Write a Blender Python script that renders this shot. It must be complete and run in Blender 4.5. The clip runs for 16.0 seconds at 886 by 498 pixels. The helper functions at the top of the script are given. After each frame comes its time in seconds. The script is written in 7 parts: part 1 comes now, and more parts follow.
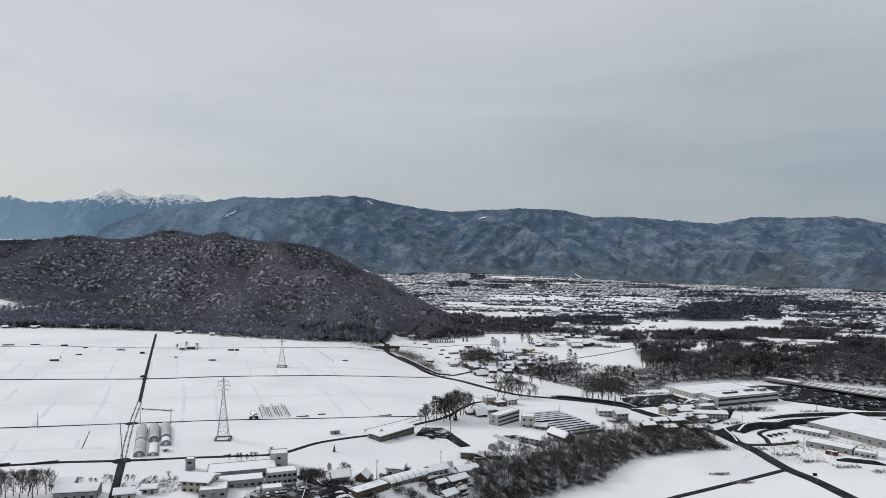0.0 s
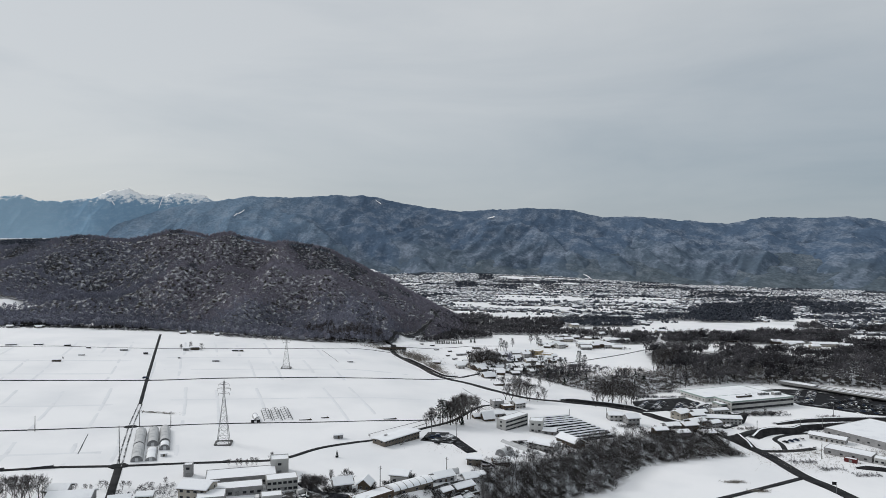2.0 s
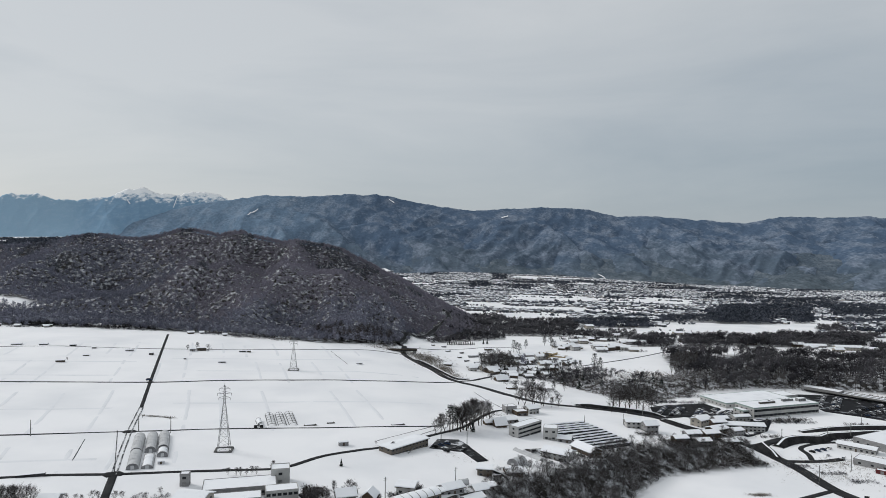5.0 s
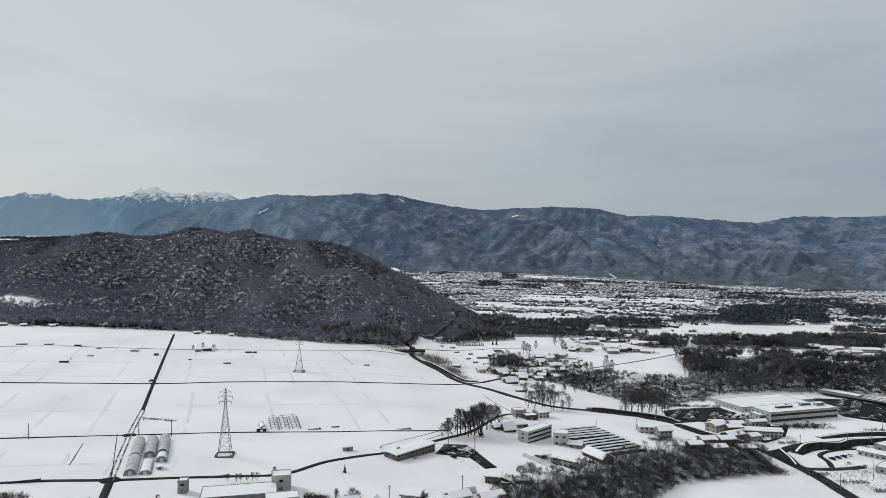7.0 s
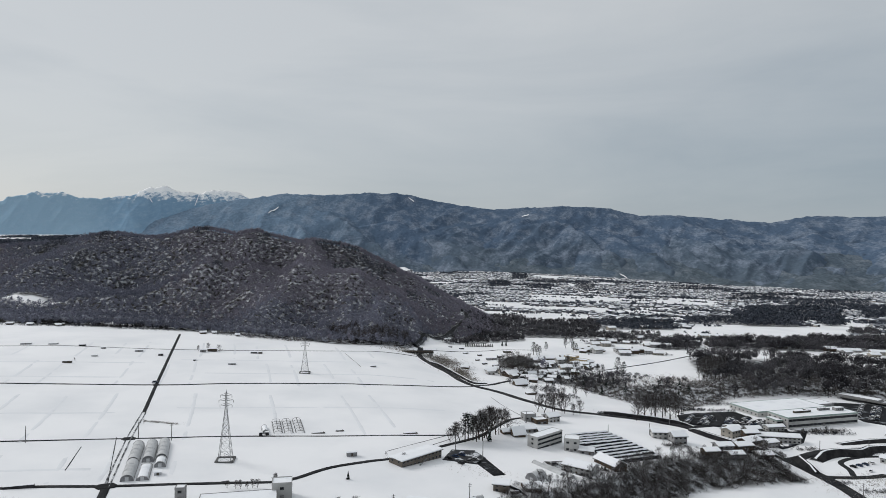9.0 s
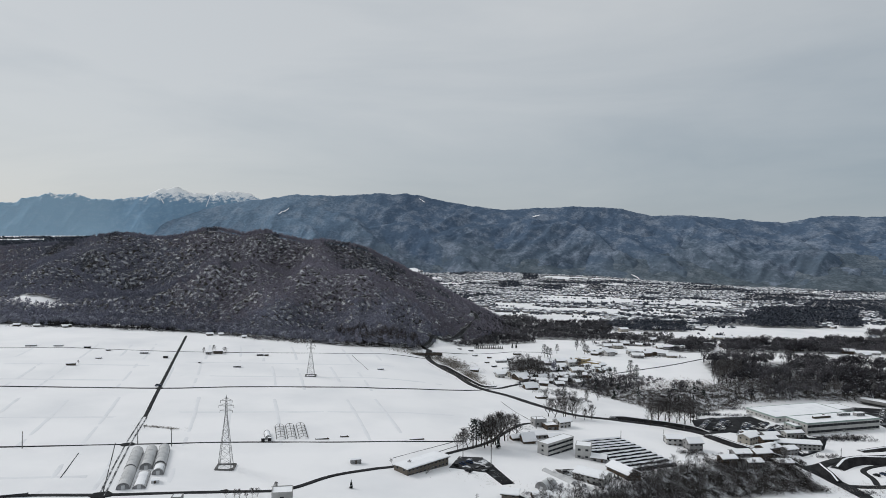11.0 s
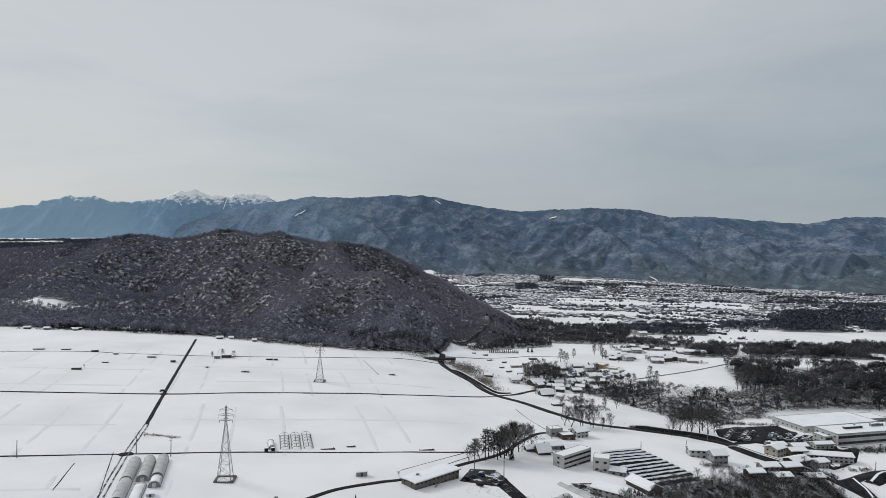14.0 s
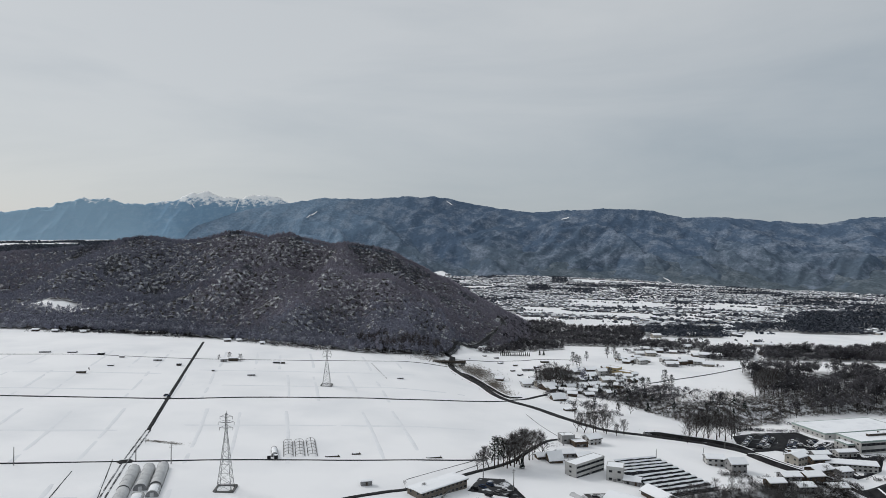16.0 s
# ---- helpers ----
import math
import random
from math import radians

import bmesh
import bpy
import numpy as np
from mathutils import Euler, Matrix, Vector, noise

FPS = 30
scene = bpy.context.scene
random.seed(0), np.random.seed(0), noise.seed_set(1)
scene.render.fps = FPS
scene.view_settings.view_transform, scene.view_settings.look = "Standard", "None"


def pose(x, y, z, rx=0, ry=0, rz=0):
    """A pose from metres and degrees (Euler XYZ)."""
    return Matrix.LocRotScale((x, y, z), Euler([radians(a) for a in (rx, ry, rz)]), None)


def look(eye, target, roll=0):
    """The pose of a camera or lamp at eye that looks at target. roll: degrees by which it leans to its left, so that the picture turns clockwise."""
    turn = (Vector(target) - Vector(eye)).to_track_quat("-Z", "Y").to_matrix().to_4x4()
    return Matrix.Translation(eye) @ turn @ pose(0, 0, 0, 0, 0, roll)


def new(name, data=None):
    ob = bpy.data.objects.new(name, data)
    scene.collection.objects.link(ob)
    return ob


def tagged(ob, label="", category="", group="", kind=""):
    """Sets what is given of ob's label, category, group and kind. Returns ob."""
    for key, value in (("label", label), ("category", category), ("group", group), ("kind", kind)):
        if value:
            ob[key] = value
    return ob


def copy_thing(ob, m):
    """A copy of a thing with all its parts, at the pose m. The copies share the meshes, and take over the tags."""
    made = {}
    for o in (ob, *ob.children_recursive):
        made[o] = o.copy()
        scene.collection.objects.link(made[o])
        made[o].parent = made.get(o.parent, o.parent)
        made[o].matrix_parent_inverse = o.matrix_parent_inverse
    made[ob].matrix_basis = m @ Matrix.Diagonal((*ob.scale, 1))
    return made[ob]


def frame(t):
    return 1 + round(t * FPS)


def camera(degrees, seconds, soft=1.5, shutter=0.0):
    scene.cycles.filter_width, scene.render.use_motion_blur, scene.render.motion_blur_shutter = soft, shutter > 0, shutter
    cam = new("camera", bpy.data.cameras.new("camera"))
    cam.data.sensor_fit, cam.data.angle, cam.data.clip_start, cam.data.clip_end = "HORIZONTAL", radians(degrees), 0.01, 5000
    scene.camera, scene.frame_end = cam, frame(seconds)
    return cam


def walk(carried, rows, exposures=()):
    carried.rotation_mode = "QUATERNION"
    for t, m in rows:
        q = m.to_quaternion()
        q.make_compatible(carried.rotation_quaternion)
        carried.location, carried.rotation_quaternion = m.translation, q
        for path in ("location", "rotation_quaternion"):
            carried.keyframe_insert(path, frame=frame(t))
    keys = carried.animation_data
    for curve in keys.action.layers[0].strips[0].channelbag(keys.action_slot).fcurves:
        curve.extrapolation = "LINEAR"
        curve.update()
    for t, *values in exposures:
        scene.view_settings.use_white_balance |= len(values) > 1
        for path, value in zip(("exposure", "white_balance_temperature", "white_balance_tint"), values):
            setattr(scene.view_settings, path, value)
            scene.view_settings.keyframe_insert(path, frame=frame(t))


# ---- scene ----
cam = camera(67.0, 16.0, soft=0.4)
PATH = [
    (0, (0.464, -3.411, 111.913), (0.581, -1.414, 111.903), 0.6),
    (0.5, (0.952, -0.703, 111.967), (1.062, 1.293, 111.958), 0.7),
    (1, (1.378, 2.03, 112.008), (1.482, 4.028, 111.998), 0.7),
    (1.5, (1.793, 4.816, 112.004), (1.891, 6.814, 111.994), 0.7),
    (2, (2.271, 7.637, 111.984), (2.363, 9.635, 111.973), 0.7),
    (2.5, (2.729, 10.489, 111.988), (2.813, 12.487, 111.977), 0.8),
    (3, (3.167, 13.343, 111.957), (3.246, 15.342, 111.946), 0.8),
    (3.5, (3.599, 16.158, 111.938), (3.671, 18.157, 111.927), 0.8),
    (4, (4.108, 19.018, 111.926), (4.173, 21.017, 111.914), 0.8),
    (6.5, (6.547, 32.91, 112.229), (6.576, 34.91, 112.214), 0.9),
    (7, (7.0, 35.781, 112.229), (7.021, 37.781, 112.213), 0.9),
    (7.5, (7.361, 38.711, 112.242), (7.374, 40.711, 112.225), 0.9),
    (8, (7.693, 41.581, 112.231), (7.7, 43.58, 112.214), 0.9),
    (8.5, (8.079, 44.447, 112.232), (8.079, 46.447, 112.215), 0.9),
    (9, (8.585, 47.34, 112.223), (8.576, 49.34, 112.205), 1.0),
    (11.5, (11.188, 61.789, 112.253), (11.139, 63.788, 112.237), 0.9),
    (12, (11.642, 64.739, 112.28), (11.585, 66.738, 112.265), 0.9),
    (12.5, (12.158, 67.607, 112.306), (12.092, 69.606, 112.292), 0.9),
    (13, (12.739, 70.362, 112.297), (12.663, 72.361, 112.283), 0.9),
    (13.5, (13.241, 73.12, 112.32), (13.157, 75.118, 112.307), 0.9),
    (14, (13.643, 75.905, 112.288), (13.552, 77.903, 112.276), 0.9),
    (14.5, (14.155, 78.8, 112.324), (14.054, 80.798, 112.313), 0.9),
    (15, (14.715, 81.696, 112.384), (14.605, 83.693, 112.372), 0.8),
    (15.5, (15.159, 84.501, 112.371), (15.04, 86.497, 112.361), 0.8),
    (16, (15.549, 87.351, 112.44), (15.422, 89.347, 112.431), 0.8),
]
walk(cam, [(t, look(eye, target, roll)) for t, eye, target, roll in PATH], exposures=[(0, -0.02, 6410, 10), (8, -0.06, 6410, 10), (16, -0.1, 6410, 10)])
# ---- the lie of the land ----
def ramp(v, a, b):
    k = np.clip((np.asarray(v, float) - a) / (b - a), 0, 1)
    return k * k * (3 - 2 * k)


def bumps(x, y, scale, seed=0.0):
    """Smooth pseudo-random relief between about -1 and 1."""
    a, b = x / scale + seed * 3.1, y / scale - seed * 1.7
    return (np.sin(a + 1.3 * np.sin(b * 0.8 + seed)) + np.sin(1.9 * b + 1.1 * np.sin(a * 1.3)) * 0.7
            + np.sin(2.7 * a - 1.7 * b + seed) * 0.45 + np.sin(4.3 * b + 3.1 * a) * 0.25) / 2.2


TABLE = np.random.default_rng(77).random((128, 128))


def value_noise(x, y):
    i, j = np.floor(x).astype(int), np.floor(y).astype(int)
    u, v = x - i, y - j
    u, v = u * u * (3 - 2 * u), v * v * (3 - 2 * v)
    a, b, c, d = TABLE[i % 128, j % 128], TABLE[(i + 1) % 128, j % 128], TABLE[i % 128, (j + 1) % 128], TABLE[(i + 1) % 128, (j + 1) % 128]
    return (a * (1 - u) + b * u) * (1 - v) + (c * (1 - u) + d * u) * v


def ridged(x, y, scale, octaves=5, seed=0.0):
    """Sharp-crested relief between 0 and 1."""
    x, y = np.asarray(x, float) / scale + 17.3 * seed, np.asarray(y, float) / scale + 9.1 * seed
    x, y = x + 0.5 * value_noise(x * 0.7 + 5, y * 0.7), y + 0.5 * value_noise(x * 0.7, y * 0.7 + 11)
    out, gain, norm = 0, 1.0, 0
    for o in range(octaves):
        out, norm = out + gain * (1 - np.abs(2 * value_noise(x, y) - 1)), norm + gain
        x, y, gain = x * 1.63 + y * 1.17 + 3.1, y * 1.63 - x * 1.17 + 7.7, gain * 0.5
    return out / norm


SCARP_X = [-60, 20, 45, 64, 87, 107, 123, 146, 184, 213, 226, 234, 228, 216, 205]
SCARP_Y = [270, 325, 348, 368, 386, 396, 420, 441, 454, 461, 480, 520, 570, 620, 700]


def scarp_side(x, y):
    """Metres past the wooded scarp, towards the low river land."""
    best, side = np.full(np.shape(x), 1e9), np.zeros(np.shape(x))
    for x0, y0, x1, y1 in zip(SCARP_X, SCARP_Y, SCARP_X[1:], SCARP_Y[1:]):
        dx, dy = x1 - x0, y1 - y0
        k = np.clip(((x - x0) * dx + (y - y0) * dy) / (dx * dx + dy * dy), 0, 1)
        d = np.hypot(x - x0 - k * dx, y - y0 - k * dy)
        s = np.where((x - x0) * dy - (y - y0) * dx > 0, d, -d)
        side, best = np.where(d < best, s, side), np.minimum(d, best)
    return side


RIDGE_X = [-1450, -1000, -853, -802, -768, -740, -715, -688, -668, -651, -644, -611, -568, -541, -514, -488, -450, -430, -396, -379, -362, -338, -334, -320, -295, -276, -255, -230, -205, -179, -150, -124, -95, -73, -50, -29, -6, 16, 38, 53, 80, 100]
RIDGE_Z = [30, 61, 75, 78, 82, 85, 87, 89, 93, 97, 101, 106, 104, 99, 100, 105, 116, 118, 113, 107, 112, 116, 116, 110, 106, 103, 101, 105, 102, 100, 95, 86, 76, 67, 64, 57, 50, 42, 33, 23, 8, 0]


def hill_height(x, y):
    crest = np.interp(x, RIDGE_X, RIDGE_Z)
    foot = np.interp(x, [-1450, -523, -431, -323, -207, -112, -27, 40, 90], [930, 915, 890, 860, 815, 800, 800, 960, 1100])
    k = np.clip((y - foot) / (1255 - foot), 0, 1)
    front = crest * (0.25 * k + 0.75 * k ** 1.9)
    back = crest * (1 - ramp(y, 1255, 1800))
    spur = (ridged(x, y * 0.55, 175, 4, 2) - 0.6) * 105
    return np.where(y < 1255, front, back) + spur * np.clip(crest / 60, 0, 1) * np.sin(np.pi * np.clip(k, 0, 1)) ** 0.8 * (y < 1255)


def height(x, y):
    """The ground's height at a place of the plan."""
    x, y = np.asarray(x, float), np.asarray(y, float)
    upper = np.where(x < -20, -0.045 * (np.maximum(x, -340) + 110), -4.05 - 0.07 * (np.clip(x, -20, 230) + 20))
    upper = upper + 1.1 * ramp(x, 20, 70) * ramp(-x, -190, -120) * np.exp(-((y - 540) / 55) ** 2)
    upper = upper - 0.045 * np.clip(y - 480, 0, 260) * ramp(x, -70, 40)
    low = -27.0 + 0 * x
    z = upper + (low - upper) * ramp(scarp_side(x, y), -16, 20)
    # the northern terrace, above a wooded bank
    bank = np.interp(x, [40, 115, 140, 160, 180, 226, 270, 332, 422, 485, 700], [760, 716, 684, 645, 618, 630, 655, 674, 664, 634, 622])
    terrace = -18 - 0.004 * (x - 100) - 0.04 * np.clip(y - 850, 0, 400) - 0.019 * np.maximum(y - 1250, 0)
    north = ramp(y - bank, 0, 42) * ramp(x, 10, 75)
    z = z + (terrace - z) * north
    # farther off the valley falls away
    far = -(0.04 * np.clip(y - 850, 0, 400) + 0.019 * np.maximum(y - 1250, 0)) * np.maximum(ramp(x, -200, 10), ramp(y, 1500, 2000) * ramp(x, -1300, -700)) * (1 - north)
    z = z + 0.032 * np.maximum(y - 2500, 0) * ramp(-x, -1800, -400) * ramp(x, -420, -160)
    z = z + far + 0.053 * np.maximum(y - 1900, 0) * ramp(-x, 900, 1500)
    return z + hill_height(x, y) * ramp(y, 760, 840)


# ---- world and light ----
world = bpy.data.worlds.new("overcast_sky")
scene.world = world
world.use_nodes = True
wn, wl = world.node_tree.nodes, world.node_tree.links
wn.clear()
SUN_ELEVATION, SUN_TURN = radians(35), radians(-66)


def wnode(kind, **values):
    n = wn.new(kind)
    for key, value in values.items():
        n.inputs[key].default_value = value
    return n


sky = wn.new("ShaderNodeTexSky")
sky.sky_type, sky.sun_disc = "NISHITA", False
sky.sun_elevation, sky.sun_rotation = SUN_ELEVATION, SUN_TURN
sky.air_density, sky.dust_density, sky.ozone_density = 1.0, 1.5, 1.0
coord = wn.new("ShaderNodeTexCoord")
stretch = wnode("ShaderNodeMapping", Scale=(1.0, 1.0, 5.0), Rotation=(0.0, radians(9), 0.0))
cloud = wnode("ShaderNodeTexNoise", Scale=1.6, Detail=6.0, Roughness=0.55, Distortion=0.4)
split = wn.new("ShaderNodeSeparateXYZ")
slope = wnode("ShaderNodeMapRange", **{"From Min": -0.35, "From Max": 0.75})
lift = wnode("ShaderNodeMapRange", **{"From Min": 0.02, "From Max": 0.42})
thin = wn.new("ShaderNodeMath")
thin.operation = "MULTIPLY_ADD"
thin.inputs[1].default_value, thin.inputs[2].default_value = 0.9, -0.45
total = wn.new("ShaderNodeMath")
total.operation = "ADD"
total.use_clamp = True
part_a = wn.new("ShaderNodeMath")
part_a.operation = "MULTIPLY"
gap = wn.new("ShaderNodeMath")
gap.operation = "SUBTRACT"
gap.inputs[0].default_value = 1.0
veil = wn.new("ShaderNodeMix")
veil.data_type = "RGBA"
veil.inputs["A"].default_value = (6.2, 6.42, 6.5, 1)
veil.inputs["B"].default_value = (2.5, 3.2, 3.8, 1)
mix = wn.new("ShaderNodeMix")
mix.data_type = "RGBA"
mix.inputs["Factor"].default_value = 0.88
back = wnode("ShaderNodeBackground", Strength=0.1)
out = wn.new("ShaderNodeOutputWorld")
wl.new(coord.outputs["Generated"], stretch.inputs["Vector"])
wl.new(stretch.outputs["Vector"], cloud.inputs["Vector"])
wl.new(coord.outputs["Generated"], split.inputs["Vector"])
wl.new(split.outputs["X"], slope.inputs["Value"])
wl.new(split.outputs["Z"], lift.inputs["Value"])
wl.new(lift.outputs["Result"], gap.inputs[1])
wl.new(slope.outputs["Result"], part_a.inputs[0])
wl.new(gap.outputs["Value"], part_a.inputs[1])
wl.new(cloud.outputs["Fac"], thin.inputs[0])
wl.new(part_a.outputs["Value"], total.inputs[0])
wl.new(thin.outputs["Value"], total.inputs[1])
wl.new(total.outputs["Value"], veil.inputs["Factor"])
wl.new(sky.outputs["Color"], mix.inputs["A"])
wl.new(veil.outputs["Result"], mix.inputs["B"])
wl.new(mix.outputs["Result"], back.inputs["Color"])
wl.new(back.outputs["Background"], out.inputs["Surface"])

sun = new("sun", bpy.data.lights.new("sun", "SUN"))
sun.data.energy, sun.data.angle, sun.data.color = 1.6, radians(20), (1.0, 0.97, 0.93)
sun.matrix_world = look((0, 0, 300), (0 - 300 * math.sin(SUN_TURN) * math.cos(SUN_ELEVATION),
                                      0 - 300 * math.cos(SUN_TURN) * math.cos(SUN_ELEVATION), 300 - 300 * math.sin(SUN_ELEVATION)))


# ---- materials ----
def material(name, base, other=None, scale=1.0, rough=0.8, fine=8.0, bump=0.15, metal=0.0, vary=0.0, amount=1.0, sharp=(0.35, 0.65), coords="Object"):
    """A surface of two colours, patchy at one scale and grainy at a finer one, with relief; vary: piece by piece."""
    m = bpy.data.materials.new(name)
    m.use_nodes = True
    nodes, links = m.node_tree.nodes, m.node_tree.links
    b = nodes["Principled BSDF"]
    other = other or tuple(c * 0.8 for c in base)
    tc = nodes.new("ShaderNodeTexCoord")
    n1, n2 = nodes.new("ShaderNodeTexNoise"), nodes.new("ShaderNodeTexNoise")
    n1.inputs["Scale"].default_value, n1.inputs["Detail"].default_value = scale, 5
    n2.inputs["Scale"].default_value, n2.inputs["Detail"].default_value = scale * fine, 3
    for n in (n1, n2):
        links.new(tc.outputs[coords], n.inputs["Vector"])
    rng = nodes.new("ShaderNodeMapRange")
    rng.inputs["From Min"].default_value, rng.inputs["From Max"].default_value = sharp
    rng.inputs["To Max"].default_value = amount
    add = nodes.new("ShaderNodeMath")
    add.operation = "MULTIPLY_ADD"
    add.inputs[1].default_value, add.inputs[2].default_value = 0.35, -0.175
    links.new(n2.outputs["Fac"], add.inputs[0])
    add2 = nodes.new("ShaderNodeMath")
    add2.operation = "ADD"
    links.new(n1.outputs["Fac"], add2.inputs[0])
    links.new(add.outputs["Value"], add2.inputs[1])
    links.new(add2.outputs["Value"], rng.inputs["Value"])
    mixc = nodes.new("ShaderNodeMix")
    mixc.data_type = "RGBA"
    mixc.inputs["A"].default_value, mixc.inputs["B"].default_value = (*base, 1), (*other, 1)
    links.new(rng.outputs["Result"], mixc.inputs["Factor"])
    last = mixc.outputs["Result"]
    if vary:
        info = nodes.new("ShaderNodeObjectInfo")
        hsv = nodes.new("ShaderNodeHueSaturation")
        vr = nodes.new("ShaderNodeMapRange")
        vr.inputs["To Min"].default_value, vr.inputs["To Max"].default_value = 1 - vary, 1 + vary
        links.new(info.outputs["Random"], vr.inputs["Value"])
        links.new(vr.outputs["Result"], hsv.inputs["Value"])
        links.new(last, hsv.inputs["Color"])
        last = hsv.outputs["Color"]
    links.new(last, b.inputs["Base Color"])
    b.inputs["Roughness"].default_value, b.inputs["Metallic"].default_value = rough, metal
    b.inputs["Specular IOR Level"].default_value = 0.1
    if bump:
        bp = nodes.new("ShaderNodeBump")
        bp.inputs["Strength"].default_value, bp.inputs["Distance"].default_value = bump, 0.15 / scale if scale > 1 else 0.15
        links.new(n2.outputs["Fac"], bp.inputs["Height"])
        links.new(bp.outputs["Normal"], b.inputs["Normal"])
    return m


def island_material(name, dark, light, share, rough=0.9, brown=None):
    """Twigs and leaves: each loose piece picks its own tone; a share of them carries snow."""
    m = bpy.data.materials.new(name)
    m.use_nodes = True
    nodes, links = m.node_tree.nodes, m.node_tree.links
    b = nodes["Principled BSDF"]
    geo = nodes.new("ShaderNodeNewGeometry")
    r = nodes.new("ShaderNodeValToRGB")
    e = r.color_ramp.elements
    e[0].position, e[0].color = 0.0, (*dark, 1)
    e[1].position, e[1].color = 1.0, (*light, 1)
    mid = r.color_ramp.elements.new(max(0.05, 1 - share - 0.04))
    mid.color = (*(brown or tuple(c * 1.7 for c in dark)), 1)
    top = r.color_ramp.elements.new(1 - share)
    top.color = (*light, 1)
    links.new(geo.outputs["Random Per Island"], r.inputs["Fac"])
    links.new(r.outputs["Color"], b.inputs["Base Color"])
    b.inputs["Roughness"].default_value = rough
    b.inputs["Specular IOR Level"].default_value = 0.03
    return m


M = {}
M["asphalt"] = material("wet_asphalt", (0.014, 0.015, 0.017), (0.034, 0.035, 0.038), 0.15, 0.8, 9, 0.1)
M["slush"] = material("slushy_track", (0.05, 0.052, 0.056), (0.34, 0.35, 0.37), 0.22, 0.8, 6, 0.2, sharp=(0.5, 0.8))
M["roof_snow"] = material("roof_snow", (0.84, 0.86, 0.89), (0.7, 0.72, 0.76), 0.12, 0.75, 7, 0.2, sharp=(0.5, 0.85))
# a touch greyer than the field snow: soft shadow painted along the bunds
M["bund"] = material("snowy_bund", (0.76, 0.775, 0.803), (0.68, 0.695, 0.725), 0.12, 0.85, 5, 0.3, sharp=(0.5, 0.8))


# ---- building helpers ----
def mesh_from(name, verts, faces, mat, smooth=False):
    """A mesh from arrays of places and of equal-sized faces."""
    verts, faces = np.asarray(verts, np.float32), np.asarray(faces, np.int32)
    me = bpy.data.meshes.new(name)
    me.vertices.add(len(verts))
    me.vertices.foreach_set("co", verts.ravel())
    n, k = faces.shape
    me.loops.add(n * k)
    me.loops.foreach_set("vertex_index", faces.ravel())
    me.polygons.add(n)
    me.polygons.foreach_set("loop_start", np.arange(0, n * k, k, dtype=np.int32))
    if smooth:
        me.polygons.foreach_set("use_smooth", np.ones(n, bool))
    me.materials.append(mat)
    me.update(calc_edges=True)
    return me


def grid_faces(rows, cols):
    a = (np.arange(rows - 1)[:, None] * cols + np.arange(cols - 1)).ravel()
    return np.stack([a, a + 1, a + cols + 1, a + cols], 1)


def steps(*spans):
    """Places along an axis: (from, to, step) spans, joined."""
    return np.unique(np.round(np.concatenate([np.arange(a, b + 0.01, s) for a, b, s in spans]), 3))


def ground_z(x, y):
    return float(height(x, y))


# ---- ground ----
NOSE_ROAD = [(-28, 850), (-17, 917), (-1, 957), (13, 997), (26, 1048), (37, 1090), (44, 1140), (44, 1170), (38, 1198), (29, 1215)]


def hill_road(x, y):
    """Where the road round the hill's foot keeps the woods open."""
    off = y - np.interp(x, [p[0] for p in NOSE_ROAD[:7]], [p[1] for p in NOSE_ROAD[:7]])
    return ((off > -20) & (off < 9) & (x > -30) & (x < 46)) | ((np.abs(x - 42) < 9) & (y > 1120) & (y < 1200)) | ((np.abs(x + 23) < 7) & (y > 790) & (y < 860))


def wooded(x, y):
    """Where woods cover the ground: 0 to 1."""
    x, y = np.asarray(x, float), np.asarray(y, float)
    edge = np.interp(x, [-1450, -523, -431, -323, -207, -112, -76, -48, -32, -20, 0, 40, 90], [835, 822, 812, 800, 795, 775, 781, 792, 788, 870, 985, 1010, 1080])
    hill = ramp(y, edge - 3, edge + 6) * (x < 110) * (hill_height(x, y) > -9) * (y < 1750) * ramp(-x, -110, -60)
    for cx, cy, rx, ry, turn in ((-572, 962, 62, 13, 0.1), (-388, 846, 46, 7, 0.72), (-470, 905, 34, 5, -0.3)):
        u, v = (x - cx) * np.cos(turn) - (y - cy) * np.sin(turn), (x - cx) * np.sin(turn) + (y - cy) * np.cos(turn)
        hill = hill * ramp((u / rx) ** 2 + (v / ry) ** 2, 0.7, 1.3)
    s = scarp_side(x, y)
    band = ramp(s, -14, -8) * ramp(-s, -19, -13) * ramp(x, 30, 45) * ramp(-x, -226, -218) * (y < 500)
    bank = np.interp(x, [40, 115, 140, 160, 180, 226, 270, 332, 422, 485, 700], [760, 716, 684, 645, 618, 630, 655, 674, 664, 634, 622])
    north = ramp(y - bank - 9 * ramp(x, 255, 275), -6, 4) * ramp(-(y - bank), -60 - 125 * ramp(x, 262, 300), -45 - 110 * ramp(x, 262, 300)) * ramp(x, 105, 125) * (x < 760)
    return np.clip(hill + band + north, 0, 1)


